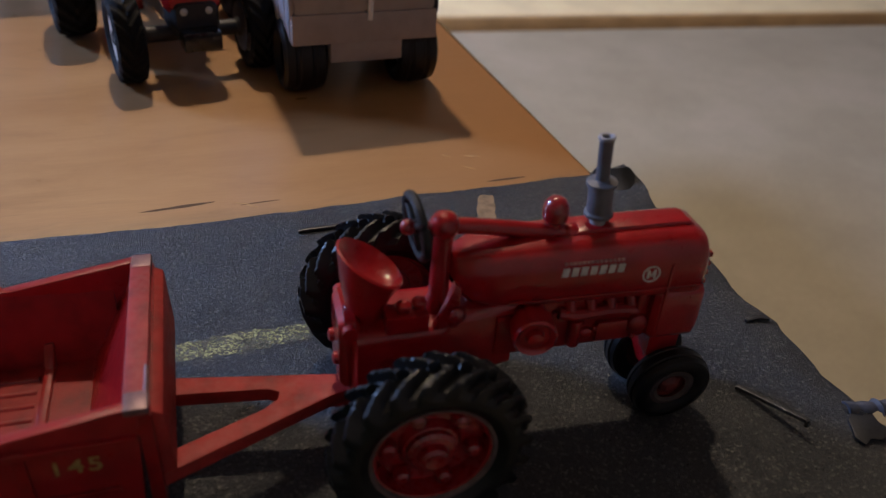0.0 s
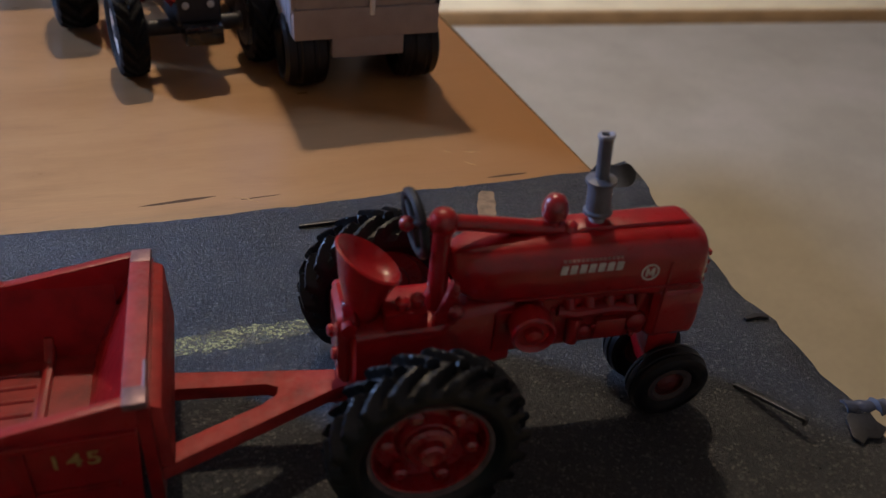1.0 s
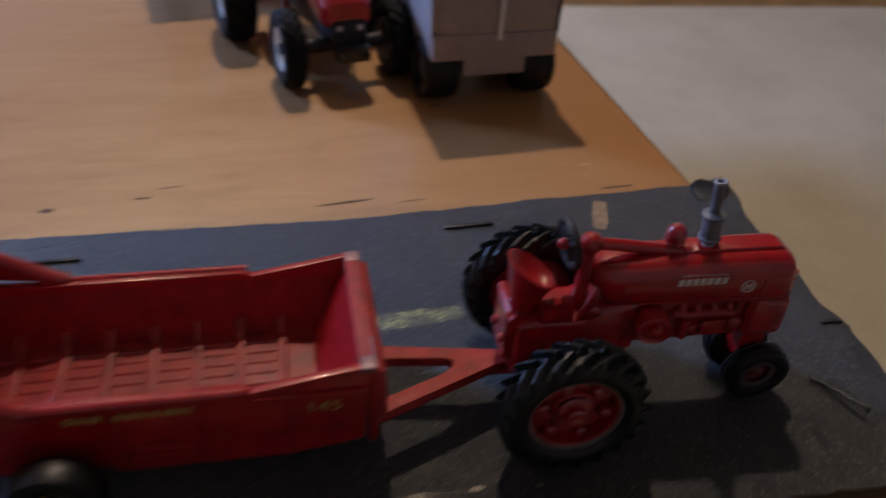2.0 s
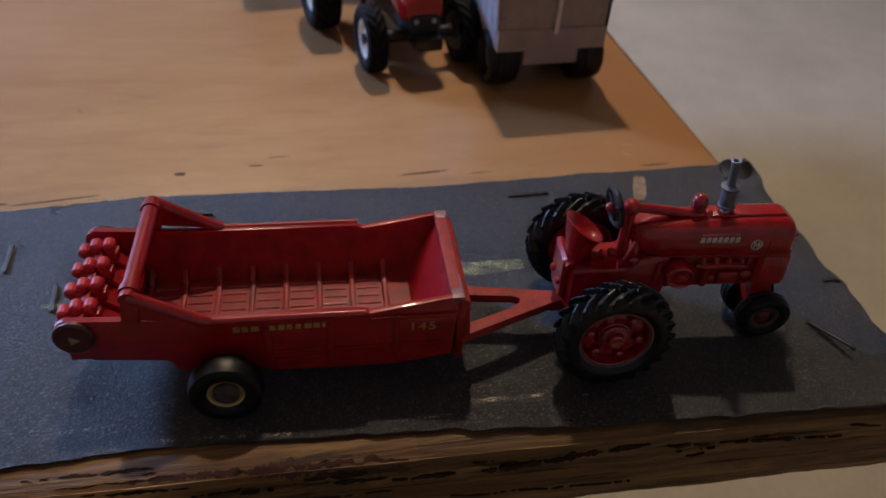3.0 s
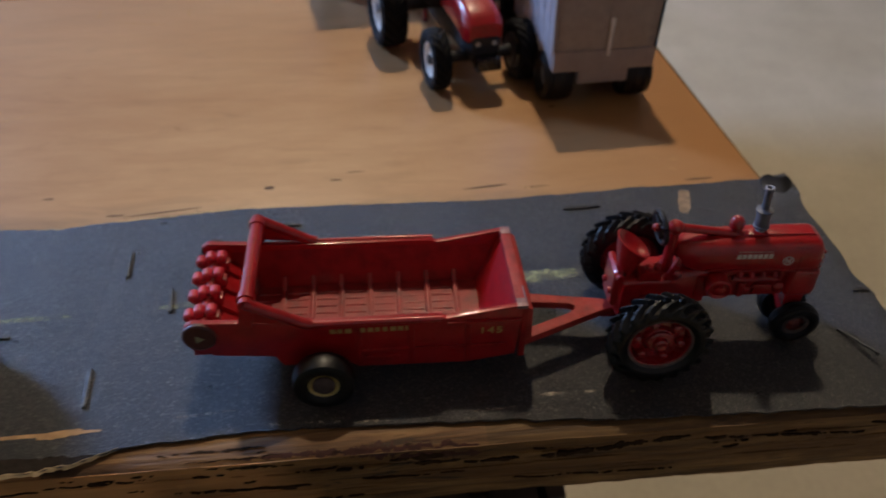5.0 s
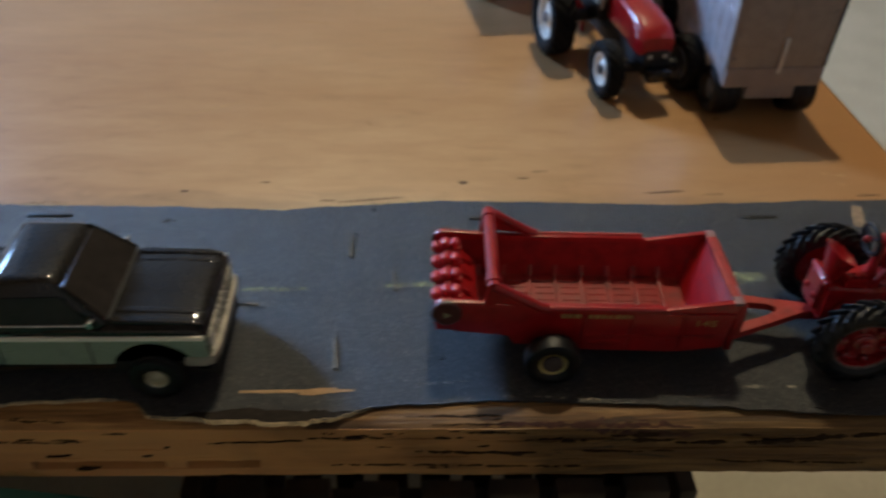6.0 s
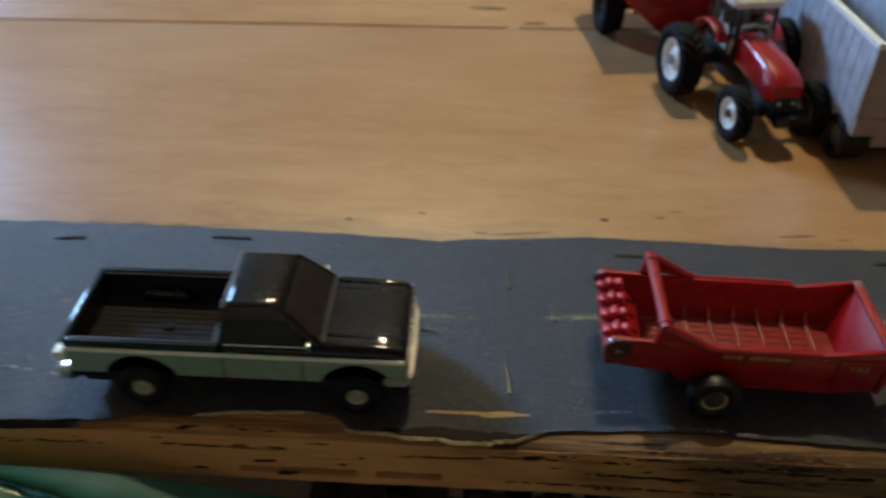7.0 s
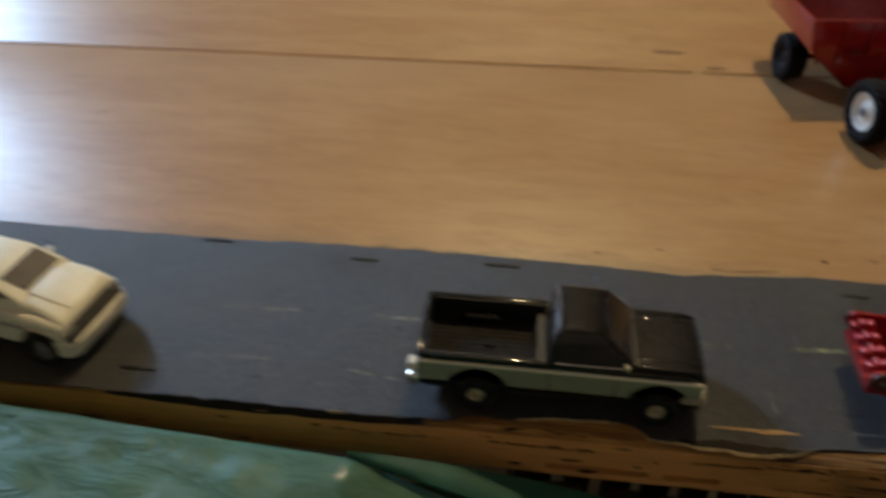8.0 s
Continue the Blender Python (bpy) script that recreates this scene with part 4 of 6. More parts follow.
def dish(r, w, out, hub, depth):
    """A pressed wheel disc that faces the side out (+1 or -1)."""
    bm = B()
    h = w / 2
    pro = [(-h * 0.05, 0.0), (-h * 0.05, r * 0.80), (-h * 0.62, r * 0.93), (-h * 0.7, r * 1.04), (h * 0.70, r * 1.04), (h * 0.78, r * 1.0), (h * 0.70, r * 0.90), (h * 0.70 - depth, r * 0.84), (h * 0.70 - depth * 1.05, r * 0.55), (h * 0.70 - depth * 0.5, r * 0.45), (h * 0.70 - depth * 0.4, hub * 1.3), (h * 0.62, hub), (h * 0.75, hub * 0.8), (h * 0.80, 0.0)]
    lathe(bm, (0, 0, 0), (0, out, 0), pro, 32)
    return bm


def put(ob, x, y, z, turn=0.0, lean=0.0):
    ob.matrix_local = pose(x / 1000, y / 1000, z / 1000, lean, turn, 0)
    return ob


# ---------------------------------------------------------------- red row-crop tractor
def farm_tractor():
    t = thing("toy_tractor", 37.3, 51.1, -3.2, "glossy red die-cast toy row-crop tractor with black lugged tyres", "toy tractor")
    R, RW = 11.9, 6.2
    for side in (-1, 1):
        rim = put(part("rear_wheel", dish(7.2, 5.4, side, 1.9, 2.2), RED_HUB, t, "red dished rear wheel"), 0, side * 14.8, R + 0.4, 20 * side)
        part("tyre", lug_tyre(R, RW, 7.1, 20, 1.2), RUBBER, rim, "black rubber tyre with slanting lugs")
        bm = B()
        lathe(bm, (0, side * 1.9, 0), (0, side, 0), [(0, 6.7), (0.4, 6.95), (0.46, 7.3), (0.2, 7.55)], 40, cap=False)
        part("rim_edge", bm, RIM_WORN, rim, "worn silver rim edge")
        for k in range(6):
            a = 2 * math.pi * k / 6
            bm = B()
            lathe(bm, (5.0 * math.sin(a), side * 0.2, 5.0 * math.cos(a)), (0, side, 0), [(0, 1.1), (1.1, 0.9), (1.4, 0.5)], 10)
            part("wheel_lug", bm, RED_HUB, rim)
        bm = B()
        lathe(bm, (0, side * 0.4, 0), (0, side, 0), [(0, 3.0), (1.0, 2.9), (1.3, 2.5), (1.35, 1.8), (2.2, 1.6), (2.5, 1.2), (2.4, 0.7)], 24)
        part("hub_cap", bm, RED_HUB, rim)
    for side, y in ((-1, -4.4), (1, 3.4)):
        rim = put(part("front_wheel", dish(3.1, 3.0, side, 0.9, 0.8), DULL_HUB, t, "dull worn red front wheel"), 36.5, y, 6.1, 0, -5 * side)
        part("tyre", smooth_tyre(5.7, 3.6, 3.2, 1), RUBBER, rim, "black ribbed front tyre")
        bm = B()
        lathe(bm, (0, side * 1.05, 0), (0, side, 0), [(0, 2.1), (0.25, 2.6), (0.15, 3.25)], 28, cap=False)
        part("rim_edge", bm, RIM_DARK, rim, "worn silver rim edge")
    # rear axle housing, gearbox, torque tube and hitch
    bm = B()
    rod(bm, (0, -13.0, R + 0.4), (0, 13.0, R + 0.4), 2.3, seg=16)
    lathe(bm, (0, -8, R + 0.4), (0, 1, 0), [(0, 2.7), (2, 4.2), (14, 4.2), (16, 2.7)], 20)
    part("axle_housing", bm, RED, t)
    bm = B()
    hull(bm, [(-7.4, 3.8, 10.4, 19.0, 1.4), (-6.6, 5.0, 9.2, 20.0, 1.7), (3.6, 5.0, 9.4, 20.2, 1.7), (4.8, 4.3, 10.6, 21.4, 1.6), (12.8, 3.9, 12.2, 22.4, 1.4)])
    part("gearbox", bm, RED, t, sharp=40)
    bm = B()
    hull(bm, [(-8.6, 3.4, 12.0, 21.2, 0.9), (-7.9, 3.9, 11.4, 21.9, 1.1), (-6.6, 3.8, 11.6, 21.6, 1.0), (-6.0, 3.3, 12.4, 20.8, 0.9)])
    lathe(bm, (-8.4, -2.2, 15.4), (-1, 0, 0), [(0, 0.9), (0.7, 0.8), (0.9, 0.4)], 12)
    lathe(bm, (-8.4, 2.2, 15.4), (-1, 0, 0), [(0, 0.9), (0.7, 0.8), (0.9, 0.4)], 12)
    rod(bm, (-7.4, -4.6, 20.6), (-7.4, 4.6, 20.6), 0.9)
    part("hitch_bracket", bm, RED, t, sharp=40)
    bm = B()
    prism(bm, [(-12.0, -1.1), (-7.0, -1.6), (3.0, -1.6), (3.0, 1.6), (-7.0, 1.6), (-12.0, 1.1)], "z", 6.4, 7.5)
    part("drawbar", bm, RED, t, bevel=0.2)
    bm = B()
    box(bm, -3.2, 1.9, -4.6, -1.6, 20.0, 22.3)
    for x, y in ((-1.0, -3.4), (0.9, -3.0)):
        lathe(bm, (x, y, 22.2), (0, 0, 1), [(0, 0.75), (0.6, 0.7), (0.8, 0.95), (1.3, 0.9), (1.7, 0.3)], 12)
    part("control_cover", bm, RED, t, bevel=0.25)
    bm = B()
    prism(bm, [(2.4, 19.8), (5.6, 19.8), (5.6, 25.4), (4.8, 26.2), (3.4, 22.0)], "y", -4.4, -3.2)
    lathe(bm, (5.2, -4.6, 22.0), (0.2, -1, 0.1), [(0, 1.1), (0.5, 1.0), (0.8, 0.5)], 12)
    part("clutch_cover", bm, RED_HUB, t, bevel=0.3)
    # seat: a scooped bucket that tapers down to its pedestal
    bm = B()

    def seat_ring(cx, cz, a, b, tilt, n=28):
        out = []
        for k in range(n):
            th = 2 * math.pi * k / n
            u, v = a * math.cos(th), b * math.sin(th)
            out.append((cx + u * math.cos(tilt), v, cz - u * math.sin(tilt)))
        return out
    rows = ((-5.0, 18.8, 2.0, 2.3, 0.0), (-5.0, 20.6, 2.3, 2.5, 0.1), (-5.0, 22.4, 2.7, 2.8, 0.22), (-4.9, 24.4, 3.4, 3.3, 0.38), (-4.6, 26.4, 4.2, 4.0, 0.52), (-4.45, 27.3, 4.6, 4.4, 0.56), (-4.35, 27.45, 4.3, 4.1, 0.56), (-4.3, 26.9, 3.8, 3.6, 0.56), (-4.5, 25.9, 3.0, 2.8, 0.50), (-4.7, 25.3, 1.8, 1.7, 0.4), (-4.8, 25.1, 0.5, 0.5, 0.3))
    loft(bm, [seat_ring(*r) for r in rows])
    part("seat", bm, RED, t, "red bucket seat", sharp=50)
    # steering post, rod, wheel
    bm = B()
    lathe(bm, (3.9, -0.2, 19.6), (0.02, 0, 1), [(0, 2.0), (1.6, 1.7), (2.6, 1.25), (11.0, 1.15), (11.2, 1.5), (12.0, 1.75), (12.9, 1.7), (13.6, 1.2), (13.9, 0.4)], 18)
    part("steering_post", bm, RED, t, sharp=50)
    bm = B()
    tube(bm, [(4.2, -0.2, 31.8), (8, -0.2, 31.3), (13, -0.2, 30.5), (17, -0.2, 29.8), (20.2, -0.2, 29.4)], 1.0, 12)
    ball(bm, (19.9, -0.4, 29.5), 1.25)
    part("steering_rod", bm, RED, t)
    bm = B()
    ring = []
    for i in range(32):
        a = 2 * math.pi * i / 32
        ring.append((0.9 - 0.35 * math.cos(a) - 0.5 * math.sin(a), 3.6 * math.cos(a), 31.8 + 3.7 * math.sin(a)))
    tube(bm, ring, 0.6, 8, True)
    for k in range(3):
        a = 2 * math.pi * k / 3 + 0.5
        rod(bm, (0.6, 0, 31.8), (0.9 - 0.35 * math.cos(a) - 0.5 * math.sin(a), 3.5 * math.cos(a), 31.8 + 3.6 * math.sin(a)), 0.38, seg=8)
    lathe(bm, (0.1, 0, 31.8), (1, 0, 0), [(0, 0.7), (0.8, 0.9), (1.4, 0.5)], 12)
    wheel = part("steering_wheel", bm, BLACK_MATT, t, "black three-spoke steering wheel")
    bm = B()
    rod(bm, (0.8, 0, 31.8), (4.2, -0.2, 31.8), 0.55)
    ball(bm, (-0.2, -0.3, 32.0), 0.95)
    part("steering_shaft", bm, RED_HUB, wheel)
    # hood: flat narrow crown, sloping shoulders, rounded tank end
    bm = B()

    def hood_ring(x, hw, z0, z1, crown):
        half = [(crown + (hw - crown) * math.sin(radians(15 * k)), z1 - 3.2 * (1 - math.cos(radians(15 * k)))) for k in range(7)] + [(hw, z0 + 0.8), (hw - 0.5, z0)]
        return [(x, y, z) for y, z in half] + [(x, -y, z) for y, z in reversed(half)]
    loft(bm, [hood_ring(*r) for r in ((5.0, 1.6, 24.6, 27.8, 0.3), (5.8, 2.8, 23.4, 28.4, 0.8), (7.4, 3.7, 22.5, 28.9, 1.3), (10.0, 4.2, 22.1, 29.3, 1.7), (15.0, 4.5, 21.9, 29.6, 1.9), (22.0, 4.6, 21.7, 29.8, 2.0), (30.0, 4.65, 21.5, 29.9, 2.0), (35.6, 4.7, 21.3, 29.9, 2.1), (37.0, 4.6, 21.2, 29.4, 2.0), (37.6, 4.2, 21.2, 28.6, 1.8))])
    hood = part("hood", bm, RED, t, "glossy red hood", sharp=55)
    bm = B()
    prism(bm, [(19.6, 29.5), (21.0, 30.35), (35.4, 30.45), (36.4, 29.6), (35.4, 29.3), (20.0, 29.3)], "y", -1.5, 1.5)
    part("hood_ridge", bm, RED, hood, bevel=0.3)
    bm = B()
    box(bm, 11.5, 37.2, -4.86, -4.4, 22.7, 23.0)
    part("hood_seam", bm, RED_DULL, hood, bevel=0.1)
    bm = B()
    hull(bm, [(31.4, 4.0, 14.6, 21.8, 0.8), (32.0, 4.65, 14.2, 22.0, 1.0), (37.6, 4.65, 14.2, 22.0, 1.1), (38.3, 4.2, 14.8, 21.8, 1.1)])
    shell = part("radiator_shell", bm, RED, t, sharp=40)
    for side in (-1, 1):
        bm = B()
        y0, y1 = sorted((side * 4.5, side * 4.82))
        box(bm, 32.2, 32.6, y0, y1, 14.8, 26.4)
        part("shell_seam", bm, RED_DULL, shell, bevel=0.08)
    for k in range(9):
        bm = B()
        box(bm, 38.0, 38.5, -3.4, 3.4, 15.2 + 1.35 * k, 15.8 + 1.35 * k)
        part("grille_bar", bm, RED_DULL, shell)
    # engine block with its relief
    bm = B()
    hull(bm, [(11.0, 2.8, 13.6, 22.4, 0.8), (12.0, 3.2, 13.2, 22.6, 0.9), (31.2, 3.2, 13.6, 22.6, 0.9), (31.8, 3.0, 13.8, 22.4, 0.8)])
    engine = part("engine_block", bm, RED_DULL, t, sharp=40)
    bm = B()
    for k in range(4):
        rod(bm, (20.2 + 2.7 * k, -2.8, 21.4), (20.2 + 2.7 * k, -3.9, 19.9), 0.85, 0.7, seg=10)
    tube(bm, [(18.8, -3.4, 19.6), (21, -3.8, 19.3), (25.6, -3.8, 19.6), (29.2, -3.7, 19.2), (30.2, -3.5, 21.4)], 0.85, 10)
    part("manifold", bm, RED_DULL, engine)
    bm = B()
    box(bm, 10.4, 12.6, -4.3, -3.0, 14.6, 20.6)
    box(bm, 24.2, 28.4, -4.0, -3.0, 14.6, 17.6)
    lathe(bm, (30.0, -3.0, 16.6), (0, -1, 0), [(0, 1.5), (0.9, 1.4), (1.2, 0.8)], 14)
    rod(bm, (21.2, -3.6, 14.4), (21.2, -3.6, 18.4), 0.9)
    lathe(bm, (22.9, -3.0, 15.8), (0, -1, 0), [(0, 1.0), (0.7, 0.9), (0.9, 0.4)], 12)
    part("engine_cover", bm, RED_DULL, engine, bevel=0.25)
    er = random.Random(17)
    for k in range(22):
        bm = B()
        x, z, r = er.uniform(17.5, 31.0), er.uniform(14.2, 21.4), er.uniform(0.25, 0.55)
        lathe(bm, (x, -3.1, z), (0, -1, 0), [(0, r), (er.uniform(0.2, 0.6), r * 0.9), (0.7, r * 0.4)], 8)
        part("bolt", bm, RED_DULL, engine)
    bm = B()
    lathe(bm, (14.9, -2.8, 19.6), (-0.12, -1, -0.06), [(0, 2.3), (1.8, 2.3), (2.0, 2.75), (4.6, 2.75), (4.9, 2.5), (4.6, 2.1), (4.2, 1.9), (4.2, 1.2), (5.0, 1.0), (5.2, 0.4)], 28)
    part("belt_pulley", bm, RED, engine)
    bm = B()
    lathe(bm, (14.6, 2.8, 17.0), (0, 1, 0), [(0, 1.8), (2.2, 1.8), (2.4, 1.2)], 16)
    part("starter", bm, RED_DULL, engine)
    # front pedestal and axle
    bm = B()
    hull(bm, [(32.8, 2.6, 10.5, 14.6, 0.8), (34.0, 2.2, 6.6, 14.8, 0.8), (37.0, 1.7, 4.8, 14.8, 0.7), (38.0, 1.4, 8.0, 14.6, 0.5)])
    bmesh.ops.translate(bm, verts=bm.verts, vec=(0, -0.5, 0))
    rod(bm, (36.5, -4.4, 6.1), (36.5, 3.4, 6.1), 0.8)
    part("front_pedestal", bm, RED, t, sharp=40)
    # muffler and air cleaner stack
    bm = B()
    lathe(bm, (23.5, 0, 29.8), (-0.07, 0, 1), [(0, 0.85), (1.6, 0.75), (1.7, 1.75), (2.1, 1.8), (2.3, 1.5), (5.7, 1.5), (5.9, 1.85), (6.3, 1.85), (6.5, 0.9), (6.6, 0.8), (11.6, 0.85), (11.8, 0.95), (12.0, 0.6), (10.8, 0.5)], 22)
    pipe = part("exhaust_pipe", bm, MUFFLER, t, "grey plastic exhaust pipe with a ringed muffler", sharp=40)
    bm = B()
    lathe(bm, (22.66, 0, 41.5), (-0.07, 0, 1), [(0.0, 0.97), (0.22, 1.02), (0.42, 0.92), (0.40, 0.62), (0.1, 0.55)], 14, cap=False)
    for v in bm.verts:
        v.co.z += 0.16 * noise.noise((v.co.x * 2.1, v.co.y * 2.1, 3.0))
    part("worn_tip", bm, CHIPPED, pipe, "pale chipped tip of the pipe", sharp=60)
    bm = B()
    lathe(bm, (23.5, 0, 29.75), (-0.07, 0, 1), [(0.0, 1.05), (0.5, 1.0), (1.5, 0.88)], 16)
    part("collar", bm, CHIPPED, pipe, "pale collar at the foot of the pipe", sharp=60)
    bm = B()
    lathe(bm, (17.8, 0, 29.0), (0, 0, 1), [(0, 1.1), (2.0, 0.95), (2.2, 1.3), (2.5, 1.55), (3.6, 1.65), (4.4, 1.5), (5.1, 1.0), (5.4, 0.3)], 20)
    part("air_cleaner", bm, RED_HUB, t, "red air-cleaner cap")
    # printed mark as plain bars, round badge
    for k in range(7):
        x = 17.7 + 1.19 * k
        bm = B()
        prism(bm, [(x, 26.0), (x + 0.85, 26.0), (x + 0.95, 27.2), (x + 0.12, 27.2)], "y", -4.72, -4.6)
        part("print_bar", bm, WHITE_PRINT, hood, "white printed bar")
    bm = B()
    for k in range(14):
        x = 18.0 + 0.56 * k
        box(bm, x, x + 0.34, -4.56, -4.2, 27.55, 27.85)
    part("print_line", bm, FADED_PRINT, hood, "thin row of pale printed specks")
    bm = B()
    lathe(bm, (29.6, -4.66, 25.2), (0, -1, 0), [(0, 1.2), (0.1, 1.2), (0.1, 0.98), (0.0, 0.98)], 28, cap=False)
    for x0, x1 in ((29.0, 29.32), (29.88, 30.2)):
        box(bm, x0, x1, -4.76, -4.62, 24.6, 25.8)
    prism(bm, [(29.32, 25.8), (29.6, 25.1), (29.88, 25.8), (29.88, 25.4), (29.6, 24.7), (29.32, 25.4)], "y", -4.76, -4.62)
    part("badge", bm, WHITE_PRINT, hood, "round white printed badge")
    return t


farm_tractor()


# ---------------------------------------------------------------- manure spreader
def spreader():
    s = thing("toy_manure_spreader", -38.2, 55.3, -1.0, "red die-cast toy manure spreader hitched behind the tractor", "toy spreader")
    # local x: axle at 0, front panel at +45, rear at -27
    for side in (-1, 1):
        rim = put(part("wheel", dish(3.5, 4.4, side, 1.6, 0.9), YELLOW_RIM, s, "yellow wheel"), 1.4, side * 19.4, 6.7)
        part("tyre", smooth_tyre(6.9, 5.0, 3.4), RUBBER, rim, "black rubber tyre")
        bm = B()
        lathe(bm, (0, side * 1.3, 0), (0, side, 0), [(0, 2.5), (0.5, 2.5), (0.75, 1.8)], 18)
        part("hub_cap", bm, RIM_DARK, rim, "dull grey hub cap")
    bm = B()
    rod(bm, (1.4, -18, 6.7), (1.4, 18, 6.7), 1.3)
    part("axle", bm, RED_DULL, s)
    # side walls: outline in x, z
    wall = [(-25.6, 12.6), (-22, 10.4), (-12, 9.4), (-9, 9.0), (-7.5, 6.2), (7.0, 6.0), (9.0, 4.6), (33, 4.2), (44.0, 6.0), (45.0, 20.2), (43.6, 20.6), (28.2, 17.9), (27.0, 18.7), (-1.6, 18.9), (-12.8, 19.4), (-25.6, 20.2), (-27.0, 19.2), (-27.2, 15.4)]
    for side in (-1, 1):
        bm = B()
        rows = []
        for off in (14.0, 12.6):
            rows.append([(x, side * (off - max(0, 12.0 - z) * (0.0 if off > 13 else 0.12)), z) for x, z in wall])
        loft(bm, rows)
        w = part("side_wall", bm, RED, s, bevel=0.25)
        bm = B()
        rod(bm, (-1.6, side * 14.2, 18.5), (27.4, side * 14.2, 18.4), 0.75, seg=12)
        y0, y1 = sorted((side * 13.7, side * 14.75))
        box(bm, -1.6, 27.0, y0, y1, 17.3, 18.4)
        part("top_flange", bm, RED, w, sharp=50)
        bm = B()
        for x in (8.5, 20.0, 32.5):
            y0, y1 = sorted((side * 13.8, side * 14.5))
            box(bm, x, x + 1.3, y0, y1, 5.4, 17.4)
        y0, y1 = sorted((side * 13.8, side * 14.4))
        box(bm, 8.5, 42, y0, y1, 9.2, 10.0)
        box(bm, 10.5, 18.0, y0, y1, 6.2, 8.0)
        part("wall_rib", bm, RED_DULL, w, bevel=0.15)
        bm = B()
        y0, y1 = sorted((side * 13.9, side * 14.6))
        box(bm, 28.6, 44.6, y0, y1, 16.4, 17.2)
        part("wall_seam", bm, RED, w, bevel=0.15)
        # raised arm for the beater guard
        bm = B()
        tube(bm, [(-0.4, side * 14.2, 18.6), (-2.4, side * 14.3, 19.2), (-12.0, side * 14.4, 24.8), (-13.6, side * 14.4, 25.6)], 1.25, 10)
        prism(bm, [(-12.2, 24.6), (-14.6, 25.4), (-15.6, 19.4), (-12.6, 19.0)], "y", side * 13.6, side * 14.8)
        prism(bm, [(-4.0, 19.6), (-12.2, 24.4), (-12.8, 20.0), (-4.0, 19.0)], "y", side * 13.9, side * 14.4)
        part("guard_arm", bm, RED, s, sharp=45)
        # chain case disc at the back
        bm = B()
        lathe(bm, (-24.2, side * 13.8, 16.6), (0, side, 0), [(0, 3.6), (0.8, 3.6), (1.1, 3.2)], 24)
        part("chain_case", bm, paint("dark_red_grease", (0.07, 0.012, 0.010), 0.4, coat=0.1), s, "dark greasy chain-case disc")
        bm = B()
        lathe(bm, (-24.2, side * 14.8, 16.4), (0, side, 0), [(0, 1.2), (0.2, 1.2), (0.25, 1.0)], 3)
        part("warning_sticker", bm, paint("sticker_print", (0.24, 0.23, 0.13), 0.5, coat=0.0, wear=0.4, scale=900), s, "small pale triangular sticker")
    # front panel with worn bare rim
    bm = B()
    loft(bm, [[(36.6, -12.6, 6.4), (36.6, 12.6, 6.4), (44.4, 13.6, 20.2), (44.4, -13.6, 20.2)], [(38.4, -12.6, 6.0), (38.4, 12.6, 6.0), (45.4, 13.8, 20.0), (45.4, -13.8, 20.0)]])
    front = part("front_panel", bm, RED, s, bevel=0.2)
    bm = B()
    box(bm, 43.5, 46.0, -14.1, 14.1, 19.6, 20.6)
    part("panel_rim", bm, RED_FLAT, front, bevel=0.3)
    bm = B()
    box(bm, 44.7, 46.2, -13.9, 13.9, 5.0, 19.4)
    part("front_plate", bm, RED_DULL, front, bevel=0.2)
    bm = B()
    tube(bm, [(45.7, -13.6, 20.45), (45.8, -10.0, 20.5), (45.75, -7.4, 20.42)], 0.26, 8)
    part("worn_edge", bm, BARE, front, "rim edge worn to bare metal")
    for y in (-14.2, 11.4):
        bm = B()
        box(bm, 43.6, 46.1, y, y + 2.8, 19.8, 20.72)
        part("worn_corner", bm, BARE, front, "corner worn to bare metal", bevel=0.3)
    bm = B()
    prism(bm, [(46.0, 19.3), (47.3, 18.7), (47.7, 10.0), (46.2, 9.6)], "y", -13.2, 13.2)
    part("front_cover", bm, RED_FLAT, front, bevel=0.3)
    # floor between slanting inner sides, slats with gussets at their ends, rounded chain bars lengthwise
    bm = B()
    prism(bm, [(-20, 8.5), (-20, 7.4), (-8, 6.4), (8, 5.6), (41, 5.2), (41, 8.0)], "y", -10.2, 10.2)
    bed = part("bed_floor", bm, BED_RED, s)
    for side in (-1, 1):
        bm = B()
        prism(bm, [(side * 13.4, 17.8), (side * 12.75, 18.0), (side * 9.7, 7.9), (side * 10.3, 7.4)], "x", -20.5, 41.0)
        part("inner_side", bm, RED_DULL, bed)
    for k in range(8):
        x = -16.0 + 6.83 * k
        bm = B()
        prism(bm, [(-9.8, 7.7), (9.8, 7.7), (10.8, 10.9), (10.2, 11.1), (8.0, 9.0), (-8.0, 9.0), (-10.2, 11.1), (-10.8, 10.9)], "x", x, x + 1.2)
        part("slat", bm, BED_RED, bed, bevel=0.3)
        if k == 7:
            break
        for q in range(7):
            y = -7.2 + 2.4 * q
            zf = 8.2 - 0.0082 * (x + 20.0)
            bm = B()
            rod(bm, (x + 1.6, y, zf + 0.12), (x + 6.2, y, zf + 0.08), 0.42, seg=12)
            part("chain_bar", bm, BED_RED, bed, sharp=60)
    bm = B()
    box(bm, -26.6, -17.0, -12.6, 12.6, 9.4, 12.4)
    part("rear_floor", bm, RED_DULL, s, bevel=0.3)
    # beaters: rows of stubby paddles at the back
    bm = B()
    rod(bm, (-23.6, -12.6, 17.2), (-23.6, 12.6, 17.2), 1.3)
    rod(bm, (-19.2, -12.6, 12.5), (-19.2, 12.6, 12.5), 1.3)
